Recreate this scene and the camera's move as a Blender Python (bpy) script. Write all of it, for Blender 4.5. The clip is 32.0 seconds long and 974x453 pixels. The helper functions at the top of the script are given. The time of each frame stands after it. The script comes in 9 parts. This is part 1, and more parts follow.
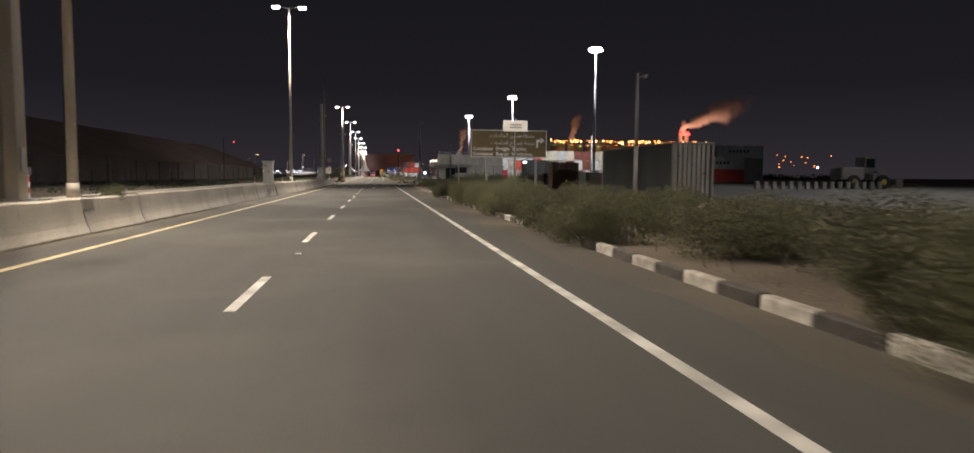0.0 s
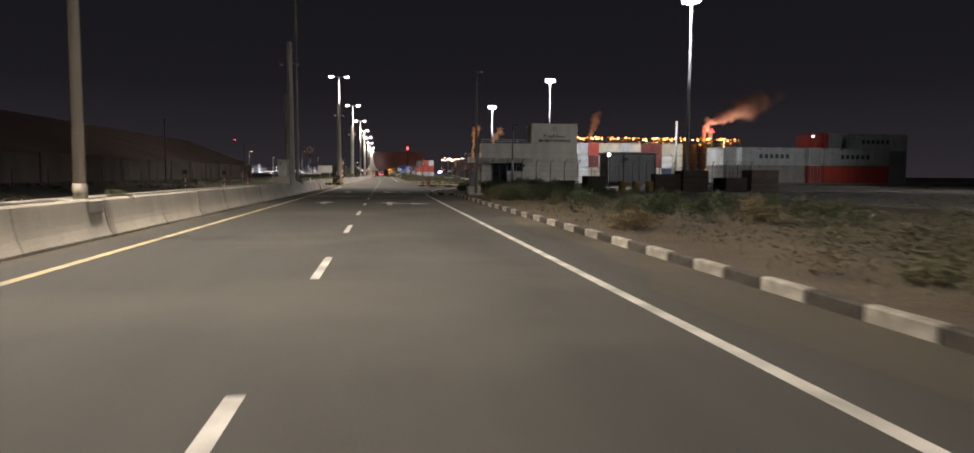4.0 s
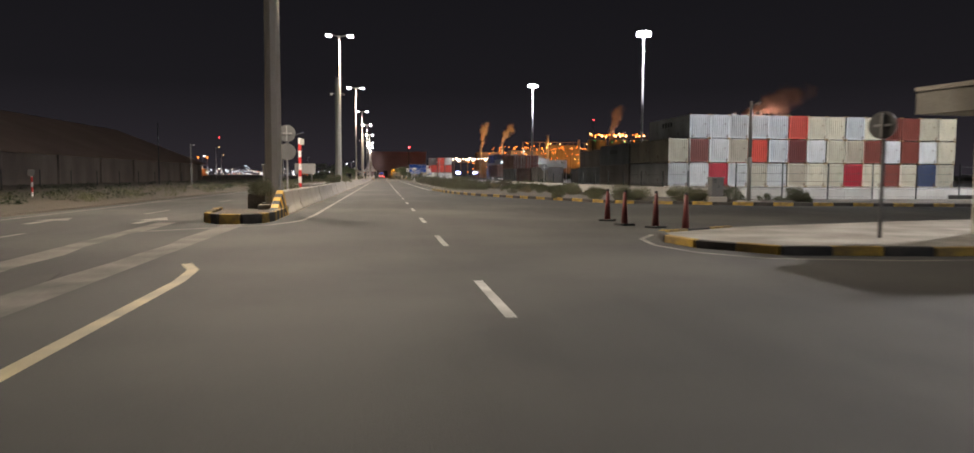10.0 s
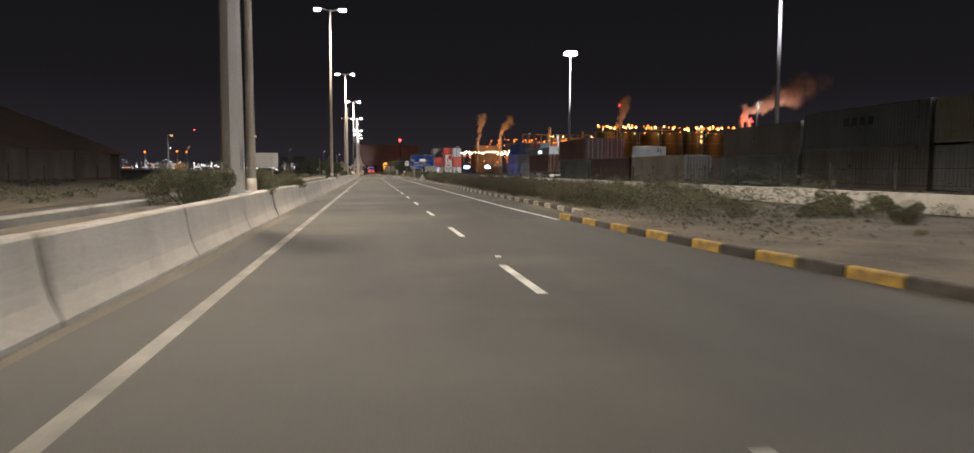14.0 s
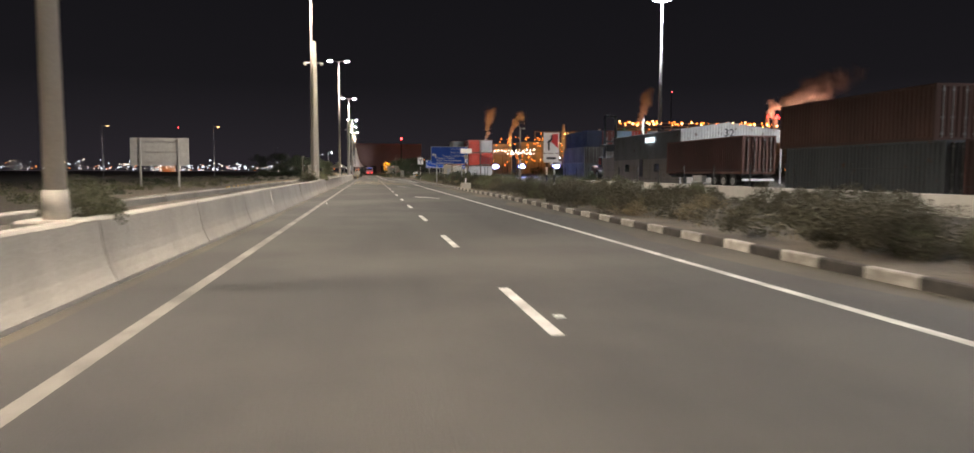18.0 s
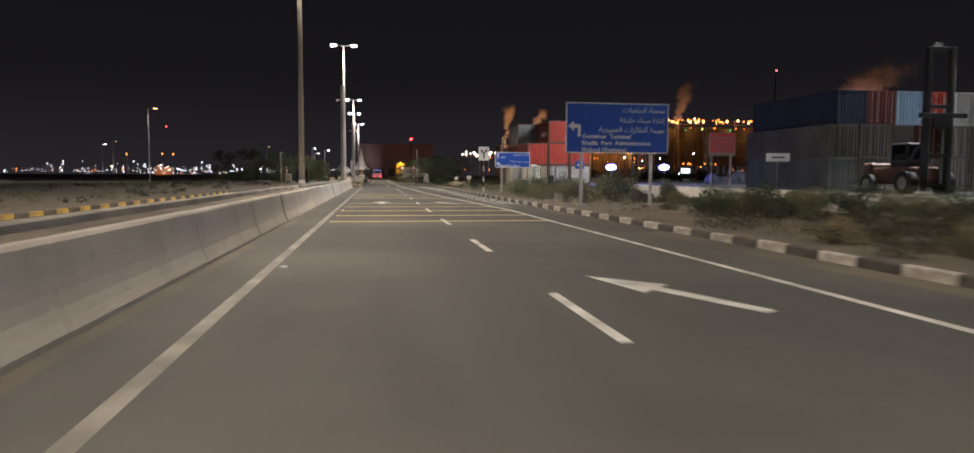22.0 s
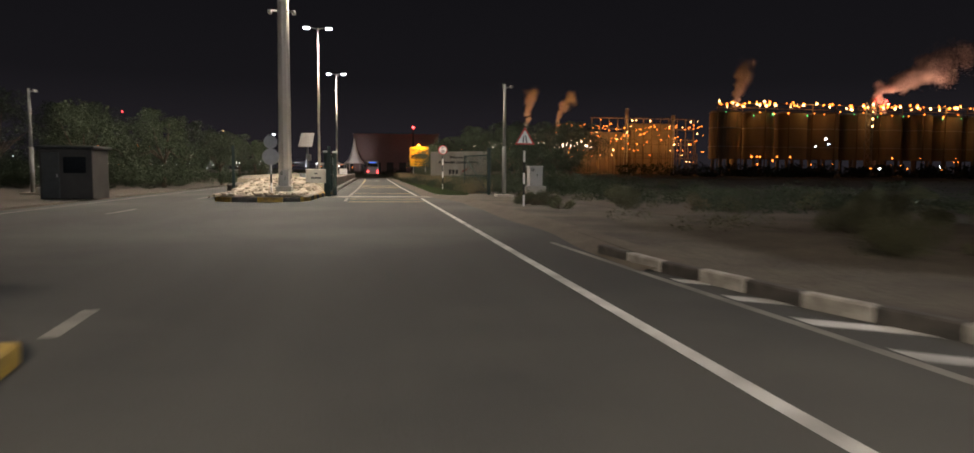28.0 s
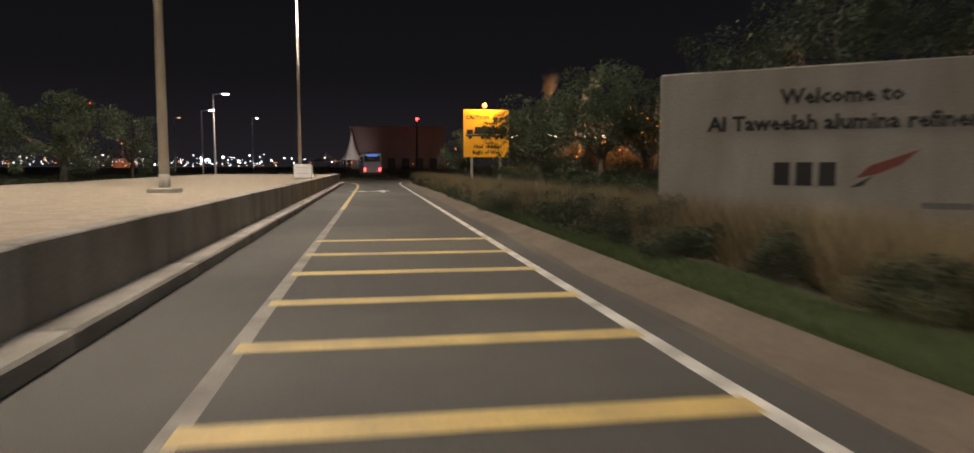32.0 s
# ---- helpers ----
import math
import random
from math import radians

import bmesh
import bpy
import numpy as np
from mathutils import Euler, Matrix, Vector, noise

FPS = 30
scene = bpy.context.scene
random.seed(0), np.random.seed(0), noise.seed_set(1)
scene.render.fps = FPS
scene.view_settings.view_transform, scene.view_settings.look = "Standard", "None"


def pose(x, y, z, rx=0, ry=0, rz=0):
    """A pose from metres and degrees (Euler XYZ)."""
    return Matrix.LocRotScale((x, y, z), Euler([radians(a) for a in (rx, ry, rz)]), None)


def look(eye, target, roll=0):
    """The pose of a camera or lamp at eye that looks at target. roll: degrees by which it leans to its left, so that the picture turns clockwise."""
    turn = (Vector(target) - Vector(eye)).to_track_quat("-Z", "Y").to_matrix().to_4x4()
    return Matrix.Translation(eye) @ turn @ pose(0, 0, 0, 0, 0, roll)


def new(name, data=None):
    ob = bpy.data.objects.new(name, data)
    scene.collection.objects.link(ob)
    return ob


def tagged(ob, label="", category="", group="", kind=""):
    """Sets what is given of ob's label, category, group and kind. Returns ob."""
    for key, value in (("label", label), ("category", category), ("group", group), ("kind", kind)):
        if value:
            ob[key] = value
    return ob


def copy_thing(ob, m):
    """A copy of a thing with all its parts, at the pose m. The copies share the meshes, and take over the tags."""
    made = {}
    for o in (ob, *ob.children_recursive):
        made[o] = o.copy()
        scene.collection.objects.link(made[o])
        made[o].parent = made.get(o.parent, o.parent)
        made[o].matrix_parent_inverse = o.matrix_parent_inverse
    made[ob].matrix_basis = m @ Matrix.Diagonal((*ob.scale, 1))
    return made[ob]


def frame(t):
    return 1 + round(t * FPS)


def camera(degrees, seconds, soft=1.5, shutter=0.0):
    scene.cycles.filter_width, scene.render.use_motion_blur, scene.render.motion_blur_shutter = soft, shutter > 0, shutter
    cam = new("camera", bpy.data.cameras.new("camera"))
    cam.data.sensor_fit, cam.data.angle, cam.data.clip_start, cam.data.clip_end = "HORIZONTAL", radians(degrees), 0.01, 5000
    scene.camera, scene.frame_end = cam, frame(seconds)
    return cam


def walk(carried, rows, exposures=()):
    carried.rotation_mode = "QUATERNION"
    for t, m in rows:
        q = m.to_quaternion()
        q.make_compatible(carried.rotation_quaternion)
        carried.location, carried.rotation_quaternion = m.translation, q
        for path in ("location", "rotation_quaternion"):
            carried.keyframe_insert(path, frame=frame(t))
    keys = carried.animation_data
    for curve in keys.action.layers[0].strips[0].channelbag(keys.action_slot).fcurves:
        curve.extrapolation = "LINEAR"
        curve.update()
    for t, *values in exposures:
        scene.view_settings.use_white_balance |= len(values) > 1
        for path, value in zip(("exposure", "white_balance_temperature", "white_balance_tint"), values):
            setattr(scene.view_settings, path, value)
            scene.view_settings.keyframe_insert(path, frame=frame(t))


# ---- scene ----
cam = camera(69.3, 32.0, 1.6, 0.3)
PATH = [
    (0, (1.561, 5.762, 1.463), (1.868, 7.734, 1.319), 0.4),
    (0.5, (1.525, 10.996, 1.46), (1.836, 12.966, 1.315), 0.4),
    (1, (1.501, 16.242, 1.463), (1.815, 18.211, 1.318), 0.5),
    (1.5, (1.466, 21.56, 1.46), (1.78, 23.53, 1.314), 0.5),
    (2, (1.425, 26.987, 1.461), (1.736, 28.958, 1.316), 0.6),
    (2.5, (1.426, 32.536, 1.46), (1.729, 34.508, 1.313), 0.5),
    (3, (1.281, 38.47, 1.458), (1.58, 40.442, 1.309), 0.5),
    (3.5, (1.115, 44.474, 1.46), (1.408, 46.447, 1.313), 0.4),
    (5.5, (0.438, 68.945, 1.46), (0.701, 70.922, 1.314), 0.4),
    (6, (0.181, 74.955, 1.455), (0.439, 76.933, 1.308), 0.4),
    (6.5, (0.0, 80.804, 1.458), (0.257, 82.782, 1.313), 0.4),
    (7, (-0.31, 86.909, 1.454), (-0.049, 88.887, 1.308), 0.4),
    (7.5, (-0.529, 93.404, 1.458), (-0.264, 95.381, 1.314), 0.4),
    (8, (-0.786, 99.796, 1.458), (-0.512, 101.772, 1.316), 0.4),
    (8.5, (-1.012, 105.976, 1.459), (-0.731, 107.951, 1.316), 0.3),
    (9, (-1.097, 112.001, 1.459), (-0.81, 113.975, 1.317), 0.3),
    (9.5, (-1.33, 118.155, 1.46), (-1.035, 120.128, 1.319), 0.3),
    (10, (-1.321, 124.303, 1.46), (-1.027, 126.276, 1.318), 0.3),
    (10.5, (-1.344, 130.464, 1.461), (-1.053, 132.438, 1.318), 0.3),
    (11, (-1.545, 136.703, 1.46), (-1.253, 138.676, 1.318), 0.4),
    (11.5, (-1.695, 142.855, 1.46), (-1.403, 144.828, 1.314), 0.4),
    (12, (-1.761, 149.371, 1.457), (-1.472, 151.345, 1.306), 0.5),
    (12.5, (-1.853, 155.905, 1.459), (-1.557, 157.877, 1.308), 0.4),
    (13, (-1.957, 162.458, 1.455), (-1.653, 164.429, 1.3), 0.3),
    (13.5, (-1.991, 168.845, 1.459), (-1.677, 170.814, 1.305), 0.2),
    (14, (-2.017, 175.242, 1.456), (-1.692, 177.209, 1.3), 0.3),
    (14.5, (-1.998, 181.693, 1.46), (-1.66, 183.658, 1.303), 0.3),
    (16.5, (-1.613, 209.184, 1.46), (-1.272, 211.148, 1.304), 0.3),
    (17, (-1.693, 215.918, 1.452), (-1.355, 217.883, 1.296), 0.1),
    (17.5, (-1.588, 222.57, 1.459), (-1.256, 224.536, 1.305), 0.2),
    (18, (-1.639, 229.235, 1.45), (-1.312, 231.202, 1.296), 0.2),
    (18.5, (-1.727, 236.016, 1.459), (-1.403, 237.984, 1.312), 0.2),
    (19, (-1.726, 243.232, 1.45), (-1.409, 245.201, 1.302), 0.2),
    (19.5, (-1.802, 250.559, 1.459), (-1.489, 252.529, 1.316), 0.3),
    (20, (-1.875, 257.835, 1.452), (-1.565, 259.805, 1.308), 0.3),
    (20.5, (-1.908, 264.916, 1.459), (-1.6, 266.887, 1.317), 0.3),
    (21, (-2.009, 272.306, 1.451), (-1.702, 274.277, 1.308), 0.2),
    (21.5, (-2.085, 280.465, 1.459), (-1.772, 282.435, 1.32), 0.3),
    (22, (-2.149, 288.712, 1.449), (-1.838, 290.682, 1.305), 0.3),
    (22.5, (-2.176, 296.458, 1.458), (-1.862, 298.428, 1.314), 0.3),
    (23, (-2.27, 304.263, 1.452), (-1.95, 306.232, 1.307), 0.3),
    (23.5, (-2.371, 312.535, 1.46), (-2.047, 314.504, 1.322), 0.3),
    (24, (-2.36, 320.784, 1.456), (-2.026, 322.75, 1.307), 0.4),
    (24.5, (-2.332, 328.919, 1.459), (-1.997, 330.885, 1.315), 0.4),
    (25, (-2.328, 336.783, 1.455), (-1.989, 338.749, 1.305), 0.5),
    (25.5, (-2.415, 344.23, 1.46), (-2.067, 346.194, 1.313), 0.6),
    (27.5, (-1.637, 372.882, 1.46), (-1.318, 374.85, 1.296), 0.4),
    (28, (-1.668, 380.029, 1.459), (-1.347, 381.997, 1.301), 0.4),
    (28.5, (-1.709, 387.229, 1.46), (-1.396, 389.197, 1.288), 0.4),
    (29, (-1.737, 394.265, 1.461), (-1.414, 396.232, 1.302), 0.5),
    (29.5, (-1.798, 400.922, 1.461), (-1.467, 402.888, 1.3), 0.6),
    (30, (-1.752, 407.147, 1.462), (-1.42, 409.112, 1.297), 0.6),
    (30.5, (-1.765, 413.688, 1.46), (-1.443, 415.653, 1.282), 0.4),
    (31, (-1.709, 420.311, 1.455), (-1.384, 422.277, 1.282), 0.4),
    (32, (-1.647, 433.257, 1.462), (-1.326, 435.224, 1.293), 0.0),
]
EXPOSURES = [(t, stops, 6500, 12) for t, stops in (
    (0, 1.15), (3, 1.05), (6, 1.22), (7, 1.35), (8, 1.28), (9, 1.08), (10, 1.04), (11, 0.98), (13, 0.86), (14, 0.86), (19, 0.84),
    (22, 0.74), (25, 0.62), (27.5, 0.62), (28.5, 0.58), (30, 0.46), (31, 0.36), (32, 0.36))]
walk(cam, [(t, look(eye, target, roll)) for t, eye, target, roll in PATH], EXPOSURES)

# ---- light of the night: a dull sky glow, street lamps and flood masts further down ----
world = bpy.data.worlds.new("night")
world.use_nodes = True
scene.world = world


def night_sky():
    nt = world.node_tree
    bg = nt.nodes["Background"]
    co = nt.nodes.new("ShaderNodeTexCoord")
    sep = nt.nodes.new("ShaderNodeSeparateXYZ")
    ramp = nt.nodes.new("ShaderNodeValToRGB")
    nt.links.new(co.outputs["Generated"], sep.inputs[0])
    nt.links.new(sep.outputs["Z"], ramp.inputs[0])
    e = ramp.color_ramp.elements
    e[0].position, e[0].color = 0.0, (0.0190, 0.0165, 0.0200, 1)
    e[1].position, e[1].color = 0.45, (0.0032, 0.0033, 0.0043, 1)
    m = e.new(0.12)
    m.color = (0.0082, 0.0076, 0.0092, 1)
    nt.links.new(ramp.outputs[0], bg.inputs[0])
    bg.inputs[1].default_value = 0.66


night_sky()


def lamp_spot(x, y, z, watts, color, cone=150, blend=0.6, radius=0.25, target=None):
    d = bpy.data.lights.new("lamp_light", "SPOT")
    d.energy, d.color, d.spot_size, d.spot_blend, d.shadow_soft_size = watts, color, radians(cone), blend, radius
    ob = new("lamp_light", d)
    ob.matrix_world = look((x, y, z), target or (x, y + 0.001, 0))
    return ob


def lamp_point(x, y, z, watts, color, radius=0.2):
    d = bpy.data.lights.new("lamp_light", "POINT")
    d.energy, d.color, d.shadow_soft_size = watts, color, radius
    ob = new("lamp_light", d)
    ob.location = (x, y, z)
    return ob


# ---- materials ----
MATS = {}


def material(name, color, rough=0.8, metal=0.0, var=0.25, scale=6.0, fine=60.0, bump=0.3, second=None, streak=0.0,
             spec=0.5, rust=None, rand=0.0, emit=0.0, emit_color=None, bump_dist=0.02):
    """A procedural surface: colour with two scales of variation, optional stain colour, rust, bump and per-object shift."""
    if name in MATS:
        return MATS[name]
    m = bpy.data.materials.new(name)
    m.use_nodes = True
    nt = m.node_tree
    n, l = nt.nodes, nt.links
    b = n["Principled BSDF"]
    b.inputs["Roughness"].default_value, b.inputs["Metallic"].default_value = rough, metal
    b.inputs["Specular IOR Level"].default_value = spec
    co = n.new("ShaderNodeTexCoord")
    big = n.new("ShaderNodeTexNoise")
    big.inputs["Scale"].default_value, big.inputs["Detail"].default_value = scale, 4
    small = n.new("ShaderNodeTexNoise")
    small.inputs["Scale"].default_value, small.inputs["Detail"].default_value = fine, 3
    src = co.outputs["Object"]
    if streak:
        mp = n.new("ShaderNodeMapping")
        mp.inputs["Scale"].default_value = (1, 1, streak)
        l.new(src, mp.inputs[0])
        l.new(mp.outputs[0], big.inputs["Vector"])
    else:
        l.new(src, big.inputs["Vector"])
    l.new(src, small.inputs["Vector"])
    dark = tuple(c * (1 - var) for c in color) if second is None else second
    r1 = n.new("ShaderNodeValToRGB")
    r1.color_ramp.elements[0].position, r1.color_ramp.elements[1].position = 0.35, 0.68
    r1.color_ramp.elements[0].color, r1.color_ramp.elements[1].color = (*dark, 1), (*color, 1)
    l.new(big.outputs["Fac"], r1.inputs[0])
    mix = n.new("ShaderNodeMixRGB")
    mix.blend_type, mix.inputs[0].default_value = "OVERLAY", min(0.6, var * 1.2)
    l.new(r1.outputs[0], mix.inputs[1])
    l.new(small.outputs["Fac"], mix.inputs[2])
    out = mix.outputs[0]
    if rust:
        rn = n.new("ShaderNodeTexNoise")
        rn.inputs["Scale"].default_value, rn.inputs["Detail"].default_value = 1.7, 8
        rr = n.new("ShaderNodeValToRGB")
        rr.color_ramp.elements[0].position, rr.color_ramp.elements[1].position = rust[3], rust[3] + 0.12
        l.new(src, rn.inputs["Vector"])
        l.new(rn.outputs["Fac"], rr.inputs[0])
        rm = n.new("ShaderNodeMixRGB")
        l.new(rr.outputs[0], rm.inputs[0])
        l.new(out, rm.inputs[1])
        rm.inputs[2].default_value = (*rust[:3], 1)
        out = rm.outputs[0]
    if rand:
        oi = n.new("ShaderNodeObjectInfo")
        hs = n.new("ShaderNodeHueSaturation")
        mr = n.new("ShaderNodeMapRange")
        mr.inputs[3].default_value, mr.inputs[4].default_value = 1 - rand, 1 + rand
        l.new(oi.outputs["Random"], mr.inputs[0])
        l.new(mr.outputs[0], hs.inputs["Value"])
        l.new(out, hs.inputs["Color"])
        out = hs.outputs[0]
    l.new(out, b.inputs["Base Color"])
    if bump:
        bp = n.new("ShaderNodeBump")
        bp.inputs["Strength"].default_value, bp.inputs["Distance"].default_value = bump, bump_dist
        l.new(small.outputs["Fac"], bp.inputs["Height"])
        l.new(bp.outputs[0], b.inputs["Normal"])
    if emit:
        b.inputs["Emission Color"].default_value = (*(emit_color or color), 1)
        b.inputs["Emission Strength"].default_value = emit
    MATS[name] = m
    return m


def leaf_material(name, color, rand=0.25):
    m = bpy.data.materials.new(name)
    m.use_nodes = True
    n, l = m.node_tree.nodes, m.node_tree.links
    b = n["Principled BSDF"]
    b.inputs["Roughness"].default_value = 0.65
    g = n.new("ShaderNodeNewGeometry")
    oi = n.new("ShaderNodeObjectInfo")
    r = n.new("ShaderNodeValToRGB")
    e = r.color_ramp.elements
    e[0].color, e[1].color = (*(c * 0.66 for c in color), 1), (*(min(1, c * 1.3) for c in color), 1)
    mid = e.new(0.5)
    mid.color = (*color, 1)
    l.new(g.outputs["Random Per Island"], r.inputs[0])
    hs = n.new("ShaderNodeHueSaturation")
    mr = n.new("ShaderNodeMapRange")
    mr.inputs[3].default_value, mr.inputs[4].default_value = 1 - rand, 1 + rand
    l.new(oi.outputs["Random"], mr.inputs[0])
    l.new(mr.outputs[0], hs.inputs["Value"])
    l.new(r.outputs[0], hs.inputs["Color"])
    l.new(hs.outputs[0], b.inputs["Base Color"])
    MATS[name] = m
    return m


def road_material(name, base, worn, track):
    """Asphalt: fine aggregate, large worn patches, darker wheel bands along y, cracks of repair."""
    m = bpy.data.materials.new(name)
    m.use_nodes = True
    n, l = m.node_tree.nodes, m.node_tree.links
    b = n["Principled BSDF"]
    b.inputs["Roughness"].default_value = 0.82
    b.inputs["Specular IOR Level"].default_value = 0.35
    co = n.new("ShaderNodeTexCoord")
    mp = n.new("ShaderNodeMapping")
    mp.inputs["Scale"].default_value = (1.0, 0.07, 1.0)
    l.new(co.outputs["Object"], mp.inputs[0])
    streaks = n.new("ShaderNodeTexNoise")
    streaks.inputs["Scale"].default_value, streaks.inputs["Detail"].default_value = 0.9, 5
    l.new(mp.outputs[0], streaks.inputs["Vector"])
    patch = n.new("ShaderNodeTexNoise")
    patch.inputs["Scale"].default_value, patch.inputs["Detail"].default_value = 0.16, 6
    l.new(co.outputs["Object"], patch.inputs["Vector"])
    grain = n.new("ShaderNodeTexNoise")
    grain.inputs["Scale"].default_value, grain.inputs["Detail"].default_value = 70, 3
    l.new(co.outputs["Object"], grain.inputs["Vector"])
    r = n.new("ShaderNodeValToRGB")
    r.color_ramp.elements[0].position, r.color_ramp.elements[1].position = 0.3, 0.7
    r.color_ramp.elements[0].color, r.color_ramp.elements[1].color = (*track, 1), (*base, 1)
    l.new(streaks.outputs["Fac"], r.inputs[0])
    r2 = n.new("ShaderNodeValToRGB")
    r2.color_ramp.elements[0].position, r2.color_ramp.elements[1].position = 0.48, 0.66
    l.new(patch.outputs["Fac"], r2.inputs[0])
    mx = n.new("ShaderNodeMixRGB")
    l.new(r2.outputs[0], mx.inputs[0])
    l.new(r.outputs[0], mx.inputs[1])
    mx.inputs[2].default_value = (*worn, 1)
    ov = n.new("ShaderNodeMixRGB")
    ov.blend_type, ov.inputs[0].default_value = "OVERLAY", 0.55
    l.new(mx.outputs[0], ov.inputs[1])
    l.new(grain.outputs["Fac"], ov.inputs[2])
    l.new(ov.outputs[0], b.inputs["Base Color"])
    bp = n.new("ShaderNodeBump")
    bp.inputs["Strength"].default_value, bp.inputs["Distance"].default_value = 0.5, 0.01
    l.new(grain.outputs["Fac"], bp.inputs["Height"])
    l.new(bp.outputs[0], b.inputs["Normal"])
    MATS[name] = m
    return m




def jointed(name, src, n=0.22):
    """The same concrete with dark run-off stains at the joint of each cast unit."""
    m = src.copy()
    m.name = name
    nt = m.node_tree
    b = nt.nodes["Principled BSDF"]
    old = b.inputs["Base Color"].links[0].from_socket
    co, sep, nz, ad, rp, mx = (nt.nodes.new(k) for k in ("ShaderNodeTexCoord", "ShaderNodeSeparateXYZ", "ShaderNodeTexNoise", "ShaderNodeMath", "ShaderNodeValToRGB", "ShaderNodeMixRGB"))
    oi, sc, of = nt.nodes.new("ShaderNodeObjectInfo"), nt.nodes.new("ShaderNodeMapping"), nt.nodes.new("ShaderNodeVectorMath")
    nt.links.new(co.outputs["Object"], sep.inputs[0])
    of.operation = "ADD"
    nt.links.new(co.outputs["Object"], of.inputs[0])
    nt.links.new(oi.outputs["Location"], of.inputs[1])
    sc.inputs["Scale"].default_value = (1.0, 1.0, 0.35)
    nt.links.new(of.outputs[0], sc.inputs[0])
    nz.inputs["Scale"].default_value, nz.inputs["Detail"].default_value = 2.2, 5
    nt.links.new(sc.outputs[0], nz.inputs["Vector"])
    ad.operation = "MULTIPLY_ADD"
    nt.links.new(nz.outputs["Fac"], ad.inputs[0])
    ad.inputs[1].default_value = -1.1
    nt.links.new(sep.outputs["Y"], ad.inputs[2])
    rp.color_ramp.elements[0].position, rp.color_ramp.elements[0].color = 0.0, (0.6, 0.6, 0.6, 1)
    rp.color_ramp.elements[1].position, rp.color_ramp.elements[1].color = n, (0, 0, 0, 1)
    sh = nt.nodes.new("ShaderNodeMath")
    sh.operation = "ADD"
    sh.inputs[1].default_value = 0.52
    nt.links.new(ad.outputs[0], sh.inputs[0])
    nt.links.new(sh.outputs[0], rp.inputs[0])
    some, gain = nt.nodes.new("ShaderNodeMapRange"), nt.nodes.new("ShaderNodeMath")
    some.inputs[1].default_value, some.inputs[2].default_value = 0.55, 0.95
    nt.links.new(oi.outputs["Random"], some.inputs[0])
    gain.operation = "MULTIPLY"
    nt.links.new(rp.outputs[0], gain.inputs[0])
    nt.links.new(some.outputs[0], gain.inputs[1])
    nt.links.new(gain.outputs[0], mx.inputs[0])
    nt.links.new(old, mx.inputs[1])
    mx.inputs[2].default_value = (0.10, 0.088, 0.072, 1)
    nt.links.new(mx.outputs[0], b.inputs["Base Color"])
    return m


ASPHALT = road_material("asphalt", (0.072, 0.072, 0.068), (0.10, 0.097, 0.088), (0.055, 0.055, 0.053))
ASPHALT_OLD = road_material("asphalt_dusty", (0.085, 0.082, 0.075), (0.13, 0.122, 0.105), (0.06, 0.06, 0.057))
WHITE_LINE = material("road_white", (0.72, 0.71, 0.68), 0.6, var=0.22, scale=1.6, fine=45, bump=0.3, second=(0.36, 0.35, 0.33))
SHOULDER = material("shoulder_sand", (0.145, 0.12, 0.093), 0.95, var=0.3, scale=0.9, fine=14, bump=0.6, second=(0.11, 0.088, 0.068), bump_dist=0.03)
DUSTY = road_material("asphalt_under_sand", (0.088, 0.078, 0.063), (0.15, 0.127, 0.096), (0.07, 0.064, 0.055))
WORN_LINE = material("road_worn_line", (0.30, 0.285, 0.25), 0.7, var=0.3, scale=1.2, fine=40, bump=0.3, second=(0.14, 0.133, 0.12))
FADED_LINE = material("road_faded_white", (0.46, 0.45, 0.42), 0.7, var=0.3, scale=1.4, fine=40, bump=0.3, second=(0.2, 0.195, 0.18))
CREAM_LINE = material("road_cream_line", (0.62, 0.52, 0.29), 0.65, var=0.25, scale=1.3, fine=40, bump=0.3, second=(0.34, 0.3, 0.2))
YELLOW_LINE = material("road_yellow", (0.62, 0.46, 0.15), 0.6, var=0.25, scale=1.5, fine=45, bump=0.3, second=(0.40, 0.31, 0.13))
CONCRETE = material("concrete", (0.43, 0.40, 0.345), 0.85, var=0.22, scale=0.7, fine=25, bump=0.4, second=(0.33, 0.305, 0.26), streak=0.6, rand=0.08, rust=(0.26, 0.24, 0.205, 0.68))
CONCRETE_OLD = material("concrete_stained", (0.36, 0.34, 0.30), 0.9, var=0.3, scale=0.7, fine=30, bump=0.4, second=(0.20, 0.185, 0.16), streak=0.4, rand=0.1)
BARRIER = jointed("barrier_concrete", CONCRETE)
STATION_PAINT = material("dusty_cream_wall", (0.46, 0.43, 0.37), 0.8, var=0.18, scale=0.8, fine=25, bump=0.2, second=(0.36, 0.33, 0.27), streak=0.3)
PAINT_WHITE = material("painted_white_wall", (0.66, 0.64, 0.57), 0.7, var=0.14, scale=0.8, fine=25, bump=0.15, second=(0.5, 0.48, 0.42), streak=0.25)
WALL_WHITE = material("low_wall_white", (0.80, 0.79, 0.75), 0.7, var=0.14, scale=0.8, fine=25, bump=0.15, second=(0.62, 0.6, 0.55), streak=0.25)
